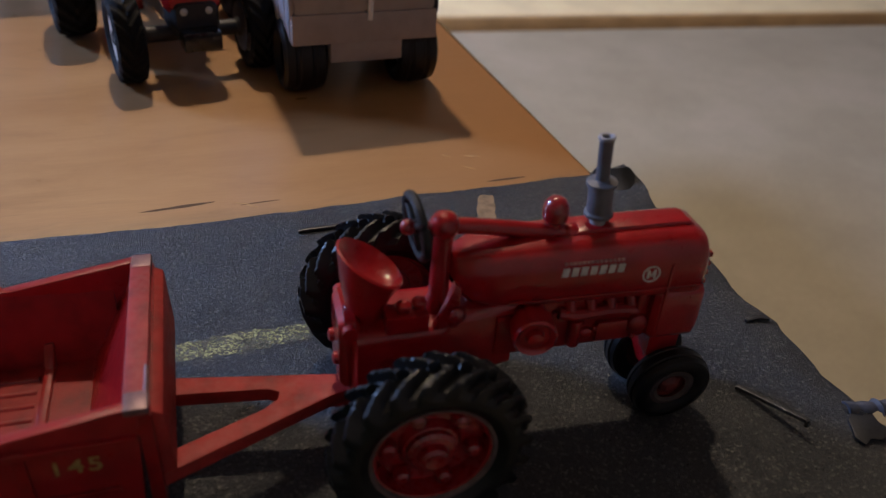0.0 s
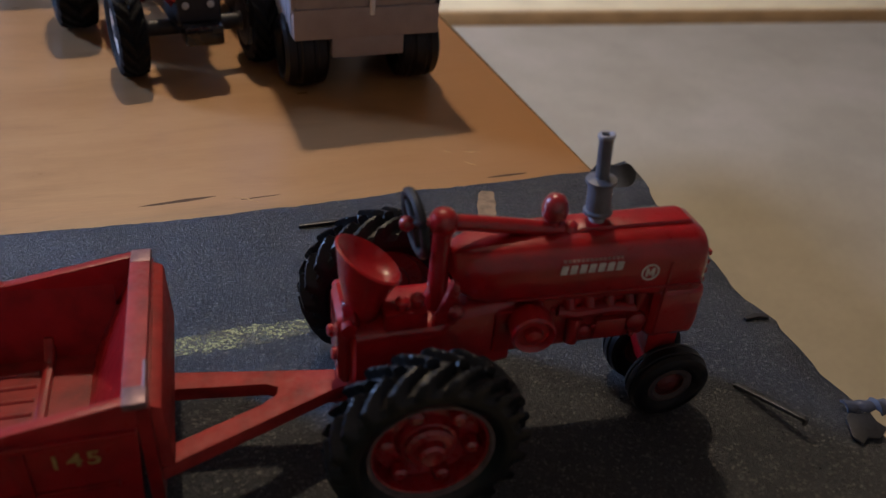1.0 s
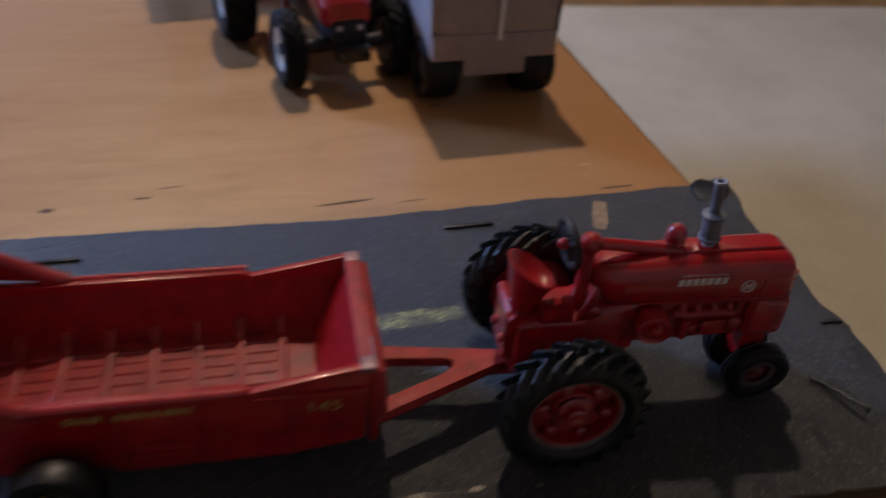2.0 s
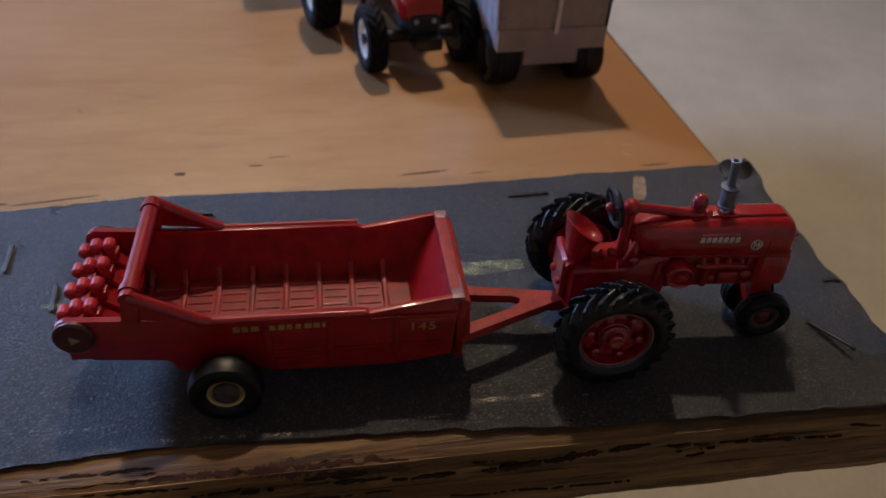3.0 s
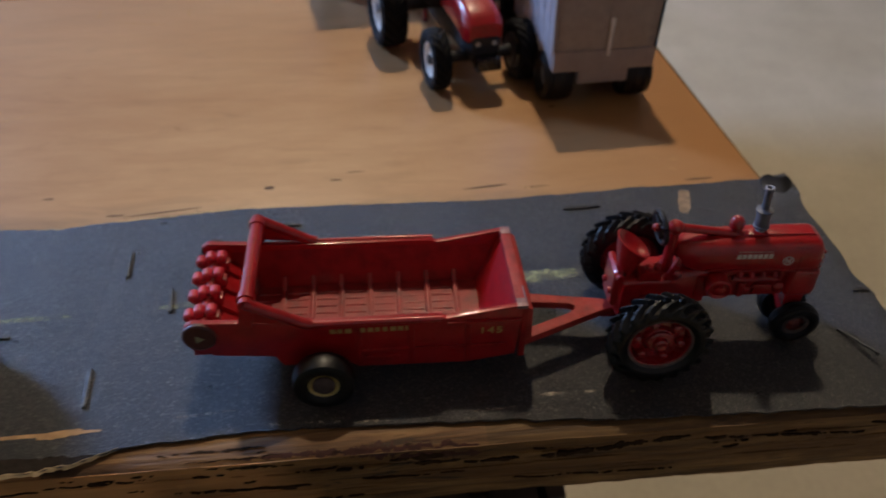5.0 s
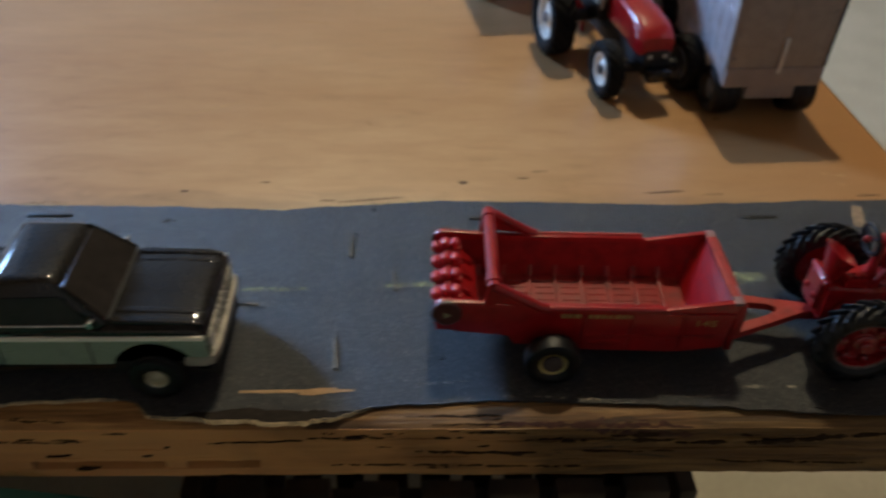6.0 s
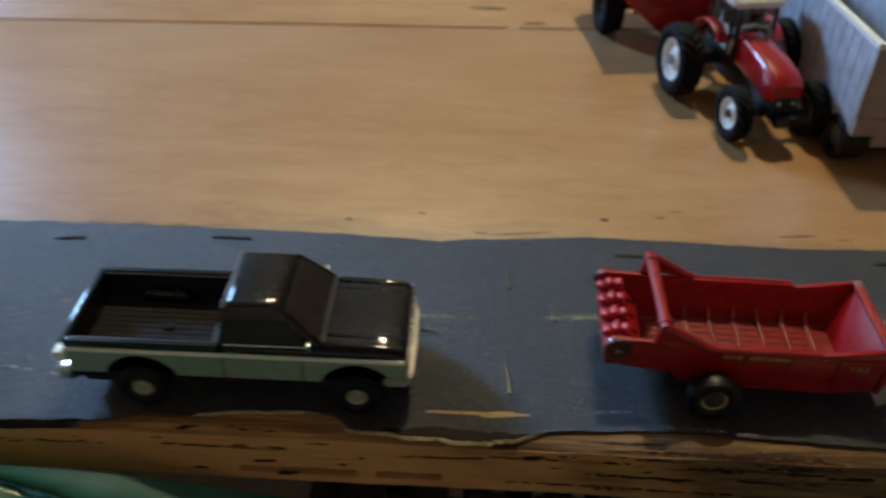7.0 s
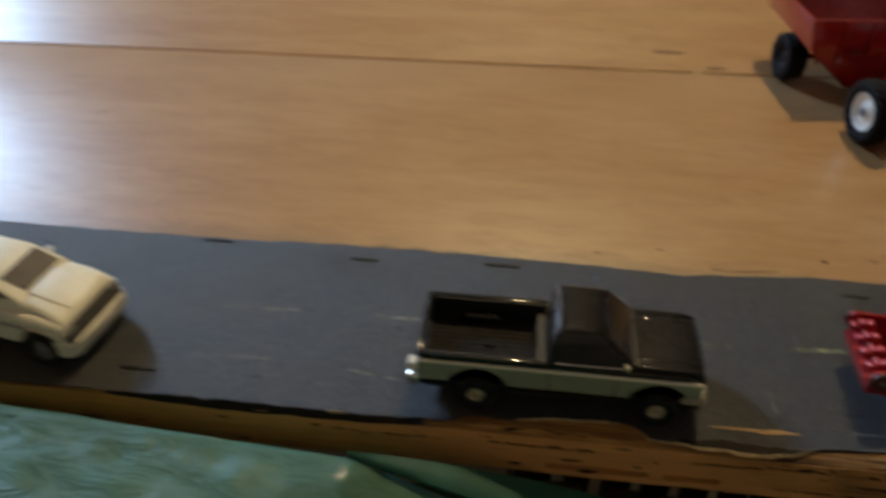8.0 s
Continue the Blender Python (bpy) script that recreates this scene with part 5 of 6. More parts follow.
    hull(bm, [(-27.0, 12.4, 10.8, 13.0, 0.6), (-21.5, 12.4, 10.0, 15.6, 1.0), (-16.4, 12.4, 9.2, 12.0, 0.8)])
    part("beater_core", bm, RED, s, sharp=40)
    for k in range(4):
        y = -9.0 + 6.0 * k
        bm = B()
        for dx, dz in ((-2.9, 0.4), (-0.6, 1.5), (1.9, 1.6)):
            lathe(bm, (-23.8 + dx, y - 1.4, 17.6 + dz), (0.0, 1, 0.0), [(0, 0.7), (0.5, 1.25), (2.6, 1.25), (3.1, 0.7)], 10)
        box(bm, -27.0, -20.4, y - 1.2, y + 1.2, 16.4, 18.3)
        part("beater_paddle", bm, PINK_RED, s, "glossy red beater paddle", bevel=0.25)
    for k in range(4):
        y = -9.0 + 6.0 * k
        bm = B()
        prism(bm, [(-22.0, 17.2), (-17.8, 14.2), (-16.8, 11.2), (-20.0, 11.0), (-23.0, 14.5)], "y", y - 1.5, y + 1.5)
        part("beater_blade", bm, RED, s, bevel=0.3)
    # cross bar between the arms
    bm = B()
    rod(bm, (-13.4, -15.0, 25.2), (-13.4, 15.0, 25.2), 1.55, seg=16)
    for y in (-12.6, 12.6):
        rod(bm, (-13.4, y - 0.8, 25.2), (-13.4, y + 0.8, 25.2), 1.9, seg=16)
    part("guard_bar", bm, RED, s)
    # drawbar: a V frame with a rounded inner corner
    def arm_frame(z0, z1, parent_):
        tip = 69.0
        outline = [(45.5, 2.6), (66.0, -1.0), (tip, -1.6), (tip, -4.2), (66.0, -5.0), (45.5, -13.5), (45.5, -10.4), (57.5, -5.6), (59.5, -4.2), (59.8, -3.0), (58.5, -2.2), (45.5, -0.6)]
        bm_ = B()
        prism(bm_, outline, "z", z0, z1)
        return part("drawbar", bm_, RED_FLAT, parent_, "flat dull-red V-shaped drawbar", bevel=0.25)
    arm_frame(7.6, 9.6, s)
    bm = B()
    rod(bm, (67.2, -2.9, 5.8), (67.2, -2.9, 8.0), 0.7)
    part("hitch_pin", bm, RED_DULL, s)
    # printing: gold bars along the wall, the number near the front
    wallside = -14.02
    for k, wdt in enumerate((1.5, 1.2, 1.6, 0, 1.3, 1.4, 1.1, 1.1, 1.5, 1.4, 1.4)):
        x = 3.2 + 1.62 * k
        if wdt:
            bm = B()
            box(bm, x, x + wdt * 0.82, wallside - 0.1, wallside + 0.05, 15.3, 16.5)
            part("print_bar", bm, GOLD, s, "gold printed bar")
    cu = bpy.data.curves.new("number", "FONT")
    cu.body, cu.size, cu.extrude = "145", 0.0027, 0.00003
    cu.space_character = 1.15
    cu.offset = 0.00003
    tmp = bpy.data.objects.new("number", cu)
    scene.collection.objects.link(tmp)
    bpy.context.view_layer.update()
    me = bpy.data.meshes.new_from_object(tmp)
    bpy.data.objects.remove(tmp)
    me.materials.clear()
    me.materials.append(GOLD)
    num = tagged(new("number", me), "gold printed number 145")
    num.parent = s
    num.matrix_local = pose(0.0355, -0.01412, 0.0131, 90, 0, 0) @ Matrix.Diagonal((1.2, 1, 1, 1))
    return s


spreader()


# ---------------------------------------------------------------- pickup trucks
def arch_outline(x0, x1, z0, z1, arches, r, axle_z):
    """A body side in x, z with wheel arches cut into its lower edge."""
    pts = [(x1, z1), (x0, z1), (x0, z0)]
    for cx in sorted(arches):
        dz = z0 - axle_z
        half = math.degrees(math.asin(max(-1.0, min(1.0, dz / r))))
        pts += arc(cx, axle_z, r, 180 - half, half, 12)
    return pts + [(x1, z0)]


def road_wheel(parent, x, y, r, w, rim, side, rim_mat, label):
    d = put(part("wheel", dish(rim, w * 0.85, side, rim * 0.36, rim * 0.24), rim_mat, parent, label), x, y, r)
    part("tyre", smooth_tyre(r, w, rim * 1.02, 1), RUBBER, d, "black rubber tyre")
    bm = B()
    for k in range(8):
        a = 2 * math.pi * k / 8
        lathe(bm, (rim * 0.66 * math.sin(a), side * w * 0.12, rim * 0.66 * math.cos(a)), (0, side, 0), [(0, rim * 0.15), (w * 0.12, rim * 0.12)], 6)
    part("wheel_stud", bm, rim_mat, d)
    return d


def pickup():
    p = thing("toy_pickup", -160.5, 46.4, 0.2, "black and pale-green toy pickup truck with chrome bumpers", "toy pickup")
    FW, RW_, R = 30.8, -25.0, 6.3
    for x in (FW, RW_):
        for side in (-1, 1):
            road_wheel(p, x, side * 14.6, R, 5.2, 2.8, side, WHEEL_PALE, "pale metal wheel with a raised hub")
    bm = B()
    box(bm, -42, 44.5, -12.0, 12.0, 3.4, 9.6)
    part("chassis", bm, BLACK_MATT, p, bevel=0.5)
    # lower body in pale green, with wheel arches
    bm = B()
    prism(bm, arch_outline(-43.4, 43.2, 9.6, 17.3, (FW, RW_), 9.9, R), "y", -14.7, -13.0)
    lower = part("lower_body", bm, MINT, p, "pale green lower body side", bevel=0.3)
    bm = B()
    prism(bm, arch_outline(-43.4, 43.2, 9.6, 17.3, (FW, RW_), 9.9, R), "y", 13.0, 14.7)
    part("lower_body", bm, MINT, p, "pale green lower body side", bevel=0.3)
    bm = B()
    box(bm, -7.0, 20.0, -13.0, 13.0, 9.0, 17.6)
    box(bm, 38.6, 43.0, -13.0, 13.0, 9.0, 17.6)
    part("firewall", bm, BLACK_MATT, p)
    for x in (-3.4, 17.0):
        for side in (-1, 1):
            bm = B()
            y0, y1 = sorted((side * 14.6, side * 14.78))
            box(bm, x, x + 0.35, y0, y1, 9.8, 17.2)
            part("door_seam", bm, BLACK_MATT, lower)
    for side in (-1, 1):
        bm = B()
        y0, y1 = sorted((side * 14.4, side * 14.95))
        box(bm, -43.3, 43.0, y0, y1, 17.25, 18.5)
        part("trim_strip", bm, CREAM, lower, "thin pale trim strip", bevel=0.15)
        bm = B()
        y0, y1 = sorted((side * 13.8, side * 14.62))
        prism(bm, arch_outline(-43.0, 42.8, 8.0, 10.6, (FW, RW_), 10.0, R), "y", y0, y1)
        part("rocker", bm, BLACK, lower, bevel=0.2)
    # hood and front clip
    bm = B()

    def crowned(x, hw, z0, z1):
        ys = [hw * (1 - k / 9) for k in range(19)]
        return [(x, hw, z0)] + [(x, y, z1 - 1.1 * (y / hw) ** 2 - 1.2 * max(0.0, (abs(y) / hw - 0.86) / 0.14) ** 2) for y in ys] + [(x, -hw, z0)]
    loft(bm, [crowned(*q) for q in ((8.0, 14.5, 17.3, 22.0), (22.0, 14.6, 17.3, 22.1), (34.0, 14.5, 17.3, 21.9), (41.0, 14.3, 17.3, 21.5), (43.0, 13.9, 17.4, 20.8), (43.7, 13.5, 17.6, 19.8))])
    hood = part("hood", bm, BLACK, p, "glossy black hood with raised ridges", sharp=40)
    for y in (-12.2, -9.0, 9.0, 12.2):
        bm = B()
        hull(bm, [(21, 0.5, 20.8, 21.3, 0.2), (24, 1.1, 20.6, 21.95, 0.5), (40, 1.0, 20.2, 21.4, 0.5), (43.0, 0.5, 19.6, 20.5, 0.3)])
        bmesh.ops.translate(bm, verts=bm.verts, vec=(0, y, 0))
        part("hood_ridge", bm, BLACK, hood, sharp=40)
    bm = B()
    box(bm, 21.2, 22.8, -12.6, 12.6, 21.2, 22.2)
    for y in (-5, 5):
        rod(bm, (22.4, y, 21.8), (20.0, y + 5.0, 23.6), 0.22, seg=6)
    part("cowl", bm, BLACK_MATT, hood)
    # cab
    bm = B()
    rings = [[(-3.6, -14.4, 17.4), (16, -14.4, 17.4), (16, 14.4, 17.4), (-3.6, 14.4, 17.4)],
             [(-3.4, -14.2, 21.4), (22.4, -14.0, 21.4), (22.4, 14.0, 21.4), (-3.4, 14.2, 21.4)],
             [(-2.9, -12.7, 27.0), (16.2, -12.3, 27.2), (16.2, 12.3, 27.2), (-2.9, 12.7, 27.0)],
             [(-2.0, -11.5, 30.6), (12.6, -11.1, 30.9), (12.6, 11.1, 30.9), (-2.0, 11.5, 30.6)],
             [(-0.6, -9.8, 31.9), (10.6, -9.5, 32.1), (10.6, 9.5, 32.1), (-0.6, 9.8, 31.9)]]
    loft(bm, rings)
    cab = part("cab", bm, BLACK, p, "rounded black cab", bevel=0.9, sharp=60)
    bm = B()
    loft(bm, [[(21.7, -12.4, 22.0), (21.7, 12.4, 22.0), (13.6, 10.6, 30.0), (13.6, -10.6, 30.0)], [(22.15, -12.4, 22.1), (22.15, 12.4, 22.1), (14.05, 10.6, 30.1), (14.05, -10.6, 30.1)]])
    part("windshield", bm, DARK_GLASS, cab, "dark glossy windshield")
    for side in (-1, 1):
        bm = B()
        out = [[(-1.6, side * 14.05, 22.0), (18.8, side * 13.95, 22.0), (13.4, side * 12.15, 28.2), (-1.2, side * 12.45, 28.0)]]
        out.append([(x, y + side * 0.22, z + 0.04) for x, y, z in out[0]])
        loft(bm, out)
        part("side_window", bm, DARK_GLASS, cab, "dark side window")
        bm = B()
        tube(bm, [(21.9, side * 13.3, 21.8), (16.0, side * 11.9, 27.6), (12.8, side * 10.9, 30.8)], 0.4, 8)
        part("pillar_trim", bm, BLACK, cab)
        bm = B()
        rod(bm, (19.2, side * 14.0, 21.4), (19.4, side * 15.2, 22.4), 0.3, seg=8)
        y0, y1 = sorted((side * 14.0, side * 15.8))
        box(bm, 18.8, 19.9, y0, y1, 21.8, 23.6)
        part("mirror", bm, CHROME, cab, "small chrome door mirror", bevel=0.25)
        bm = B()
        y0, y1 = sorted((side * 14.3, side * 14.9))
        box(bm, -1.6, 0.8, y0, y1, 18.9, 19.4)
        part("door_handle", bm, CHROME, cab, "chrome door handle", bevel=0.15)
    bm = B()
    out = [[(-3.3, -10.8, 22.2), (-3.3, 10.8, 22.2), (-2.7, 10.2, 28.0), (-2.7, -10.2, 28.0)]]
    out.append([(x - 0.25, y, z) for x, y, z in out[0]])
    loft(bm, out)
    part("rear_window", bm, DARK_GLASS, cab)
    # grey rod stands in for the window's reflection along the roof edge
    bm = B()
    tube(bm, [(-2.0, -10.9, 30.7), (-1.6, -9.0, 31.6), (-1.4, 0.0, 31.9), (-1.6, 9.0, 31.6), (-2.0, 10.9, 30.7)], 0.45, 8)
    part("roof_reflection", bm, MUFFLER, cab, "thin grey strip painted as the reflection on the roof's rear edge")
    # cargo bed
    for side in (-1, 1):
        bm = B()
        y0, y1 = sorted((side * 12.9, side * 14.5))
        prism(bm, [(-43.4, 17.4), (-3.8, 17.4), (-3.8, 20.9), (-43.0, 20.7)], "y", y0, y1)
        wall = part("bed_wall", bm, BLACK, p, bevel=0.35)
        bm = B()
        y0, y1 = sorted((side * 12.9, side * 12.2))
        prism(bm, [(-42, 12.2), (-4.2, 12.2), (-4.2, 20.2), (-42, 20.2)], "y", y0, y1)
        part("bed_liner", bm, BLACK_MATT, wall)
        bm = B()
        hull(bm, [(RW_ - 7.5, 1.2, 12.2, 13.0, 0.5), (RW_ - 5.5, 1.9, 12.2, 16.0, 1.2), (RW_ + 5.5, 1.9, 12.2, 16.0, 1.2), (RW_ + 7.5, 1.2, 12.2, 13.0, 0.5)])
        bmesh.ops.translate(bm, verts=bm.verts, vec=(0, side * 11.0, 0))
        part("wheel_well", bm, BLACK, wall, sharp=40)
    bm = B()
    box(bm, -42.2, -4.0, -12.6, 12.6, 11.4, 12.2)
    floor_ = part("bed_floor", bm, BED_BLACK, p)
    for k in range(11):
        bm = B()
        y = -10.4 + 2.0 * k
        box(bm, -41.6, -4.4, y, y + 0.9, 12.2, 12.34)
        part("bed_rib", bm, BED_BLACK, floor_)
    bm = B()
    lathe(bm, (-22.0, 0, 12.2), (0, 0, 1), [(0, 1.5), (0.9, 1.4), (1.0, 0.7)], 14)
    part("bed_plug", bm, BED_BLACK, floor_)
    bm = B()
    box(bm, -44.0, -42.4, -13.8, 13.8, 10.0, 20.7)
    part("tailgate", bm, BLACK, p, bevel=0.4)
    bm = B()
    box(bm, -4.5, -3.7, -12.8, 12.8, 12.2, 20.7)
    part("bed_front", bm, BLACK, p)
    # front: grille, lamps, bumpers
    bm = B()
    box(bm, 42.6, 43.7, -13.8, 13.8, 10.6, 17.3)
    grille = part("grille", bm, GREY_CHROME, p, "chrome grille", bevel=0.4)
    for k in range(5):
        bm = B()
        rod(bm, (43.8, -12.8, 11.9 + 1.15 * k), (43.8, 12.8, 11.9 + 1.15 * k), 0.33, seg=8)
        part("grille_bar", bm, GREY_CHROME, grille, sharp=60)
    for y in (-8.8, 0.0, 8.8):
        bm = B()
        box(bm, 43.6, 44.3, y - 0.35, y + 0.35, 11.2, 17.0)
        part("grille_post", bm, GREY_CHROME, grille, bevel=0.15)
    for side in (-1, 1):
        bm = B()
        lathe(bm, (43.7, side * 11.2, 14.6), (1, 0, 0), [(0, 1.9), (0.4, 1.9), (0.7, 1.2), (0.8, 0.2)], 18)
        part("headlight", bm, LENS, p, "round headlight")
        bm = B()
        y0, y1 = sorted((side * 11.2, side * 14.9))
        box(bm, -46.6 if side < 0 else -44.6, -43.9, y0, y1, 13.0, 16.4)
        part("tail_light", bm, CREAM, p, "pale tail lamp housing", bevel=0.5)
    bm = B()
    pts = [(38.6, -15.1), (42.6, -15.1), (44.4, -14.2), (45.1, -11.0), (45.3, 0), (45.1, 11.0), (44.4, 14.2), (42.6, 15.1), (38.6, 15.1)]
    rings = []
    for x, y in pts:
        rings.append([(x, y, 9.4), (x + 0.15, y * 1.01, 10.4), (x, y, 11.9), (x - 1.0, y * 0.96, 11.9), (x - 1.0, y * 0.96, 9.4)])
    loft(bm, rings)
    part("front_bumper", bm, CREAM_CHROME, p, "pale chrome front bumper", sharp=50)
    bm = B()
    rings = []
    for x, y in [(-42.0, -14.6), (-44.0, -14.4), (-44.6, -12.5), (-44.8, 0), (-44.6, 12.5), (-44.0, 14.4), (-42.0, 14.6)]:
        rings.append([(x, y, 7.4), (x - 0.1, y * 1.01, 8.6), (x, y, 10.4), (x + 1.0, y * 0.97, 10.4), (x + 1.0, y * 0.97, 7.4)])
    loft(bm, rings)
    part("rear_bumper", bm, BLACK_MATT, p, "black rear bumper", sharp=50)
    bm = B()
    hull(bm, [(-47.0, 1.5, 7.2, 10.6, 0.8), (-46.2, 2.0, 6.8, 11.2, 1.0), (-43.2, 2.1, 6.8, 11.2, 1.0)])
    bmesh.ops.translate(bm, verts=bm.verts, vec=(0, -13.4, 0))
    part("bumper_guard", bm, CHROME, p, "chrome bumper corner", sharp=50)
    for side in (-1, 1):
        bm = B()
        rod(bm, (-2.0, side * 14.35, 21.5), (19.0, side * 14.25, 21.5), 0.28, seg=8)
        part("belt_trim", bm, CHROME, cab, "thin chrome strip under the side window")
    # added ball that makes the glint beside the windshield's foot
    for x, y in ((21.4, -11.2),):
        bm = B()
        ball(bm, (x, y, 22.3), 0.32)
        part("cowl_glint", bm, CHROME, hood, "tiny chrome ball added for the glint at the cowl")
    return p


GREY_CHROME = paint("tarnished_chrome", (0.46, 0.44, 0.38), 0.25, metal=0.6, coat=0.8, wear=0.3, relief=0.8, lump=0.9, gloss=0.06)
CREAM_CHROME = paint("dull_chrome", (0.50, 0.46, 0.39), 0.36, metal=0.35, coat=0.8, wear=0.25, relief=0.6, lump=0.6, gloss=0.06)
pickup()


def white_truck():
    p = thing("toy_car", -356.9, 51.7, -10.0, "cream-white toy car with dark windows and a wide bumper", "toy car")
    FW, RW_, R = 31.6, -25.0, 6.0
    for x in (FW, RW_):
        for side in (-1, 1):
            road_wheel(p, x, side * 13.9, R + 0.3, 5.0, 3.8, side, GREY, "dull grey wheel")
    bm = B()
    box(bm, -38, 38, -11, 11, 4.6, 9.0)
    part("chassis", bm, BLACK_MATT, p, bevel=0.5)
    bm = B()
    prism(bm, arch_outline(-40.0, 40.6, 6.8, 14.6, (FW, RW_), 8.6, R), "y", -15.2, 15.2)
    part("lower_body", bm, CREAM, p, bevel=0.5)
    # fenders and doors, wider than the raised hood between them
    bm = B()
    hull(bm, [(-40.4, 14.6, 14.0, 17.6, 1.2), (-38.0, 15.0, 14.0, 19.2, 1.8), (18.0, 15.1, 14.0, 19.6, 2.2), (32.0, 15.0, 14.0, 18.8, 2.4), (39.0, 14.4, 13.8, 17.2, 1.6), (40.6, 13.8, 13.8, 16.2, 1.0)])
    part("body_side", bm, CREAM, p, sharp=40)
    bm = B()
    hull(bm, [(6.0, 12.0, 15.0, 23.2, 2.6), (20.0, 12.2, 15.0, 23.0, 2.8), (29.0, 12.4, 14.8, 21.6, 2.8), (36.0, 12.8, 14.4, 19.6, 2.4), (39.8, 13.0, 14.2, 17.8, 1.6), (41.0, 12.6, 14.0, 16.4, 1.0)])
    hood = part("hood", bm, CREAM, p, "cream hood sloping to the front", sharp=40)
    bm = B()
    hull(bm, [(23, 6.0, 20.6, 22.6, 0.6), (25, 7.4, 20.4, 22.9, 0.9), (34, 7.0, 18.4, 20.8, 0.9), (39, 6.0, 16.6, 18.6, 0.6)])
    part("hood_bulge", bm, CREAM, hood, sharp=40)
    bm = B()
    loft(bm, [[(-37, -13.2, 19.0), (27.5, -12.8, 19.0), (27.5, 12.8, 19.0), (-37, 13.2, 19.0)], [(-36, -12.4, 22.5), (25.5, -12.0, 22.5), (25.5, 12.0, 22.5), (-36, 12.4, 22.5)],
              [(-33, -11.0, 27.2), (15.0, -10.8, 27.2), (15.0, 10.8, 27.2), (-33, 11.0, 27.2)], [(-30, -9.2, 28.7), (9.6, -9.0, 28.9), (9.6, 9.0, 28.9), (-30, 9.2, 28.7)]])
    cab = part("cab", bm, CREAM, p, "cream cabin", bevel=0.8, sharp=50)
    bm = B()
    loft(bm, [[(24.4, -6.6, 23.0), (24.4, 10.0, 23.0), (16.0, 9.4, 26.7), (16.0, -7.4, 26.7)], [(24.6, -6.6, 23.4), (24.6, 10.0, 23.4), (16.2, 9.4, 27.1), (16.2, -7.4, 27.1)]])
    glass = part("windshield", bm, CAR_GLASS, cab, "dark windshield")
    for y in (-5.0, 3.0):
        bm = B()
        tube(bm, [(24.8, y, 23.6), (22.2, y + 3.0, 24.7), (20.6, y + 5.0, 25.4)], 0.16, 6)
        part("wiper", bm, BLACK_MATT, glass)
    for side in (-1, 1):
        for a, b in ((-4, 21.6), (-31, -6)):
            bm = B()
            out = [[(a, side * 12.0, 23.0), (b, side * 11.9, 23.0), (b - (7.0 if b > 0 else 0.6), side * 11.05, 26.8), (a + 0.8, side * 11.1, 26.8)]]
            out.append([(x, y + side * 0.25, z + 0.1) for x, y, z in out[0]])
            loft(bm, out)
            part("side_window", bm, CAR_GLASS, cab, "dark side window")
        bm = B()
        y0, y1 = sorted((side * 14.4, side * 16.8))
        box(bm, 14.4, 16.0, y0, y1, 19.4, 22.0)
        part("mirror", bm, CREAM, cab, bevel=0.5)
        bm = B()
        y0, y1 = sorted((side * 9.4, side * 14.0))
        box(bm, 40.4, 42.0, y0, y1, 12.6, 15.4)
        part("headlight", bm, LENS, p, "grey headlight", bevel=0.5)
        bm = B()
        y0, y1 = sorted((side * 15.1, side * 15.4))
        box(bm, -5.4, -5.0, y0, y1, 6.4, 18.4)
        part("door_seam", bm, GRILLE_GREY, p)
        bm = B()
        y0, y1 = sorted((side * 15.0, side * 15.6))
        box(bm, -3.0, 0.4, y0, y1, 16.6, 17.4)
        part("door_handle", bm, GRILLE_GREY, p, bevel=0.15)
    bm = B()
    prism(bm, [(40.4, 15.4), (41.2, 15.6), (43.4, 10.9), (43.2, 10.0), (40.4, 10.0)], "y", -13.6, 13.6)
    part("grille", bm, GRILLE_GREY, p, "dark grey sloping grille", bevel=0.3)
    bm = B()
    rings = []
    for x, y in [(38.0, -15.6), (41.6, -15.2), (43.9, -12.5), (44.9, 0), (43.9, 12.5), (41.6, 15.2), (38.0, 15.6)]:
        rings.append([(x, y, 5.2), (x + 0.6, y * 1.01, 7.2), (x + 0.3, y, 10.6), (x - 1.4, y * 0.96, 10.8), (x - 1.4, y * 0.96, 5.2)])
    loft(bm, rings)
    part("front_bumper", bm, CREAM, p, "wide cream front bumper", sharp=50)
    bm = B()
    box(bm, -42.0, -39.4, -15, 15, 6.0, 10.0)
    part("rear_bumper", bm, CREAM, p, bevel=0.6)
    return p


white_truck()


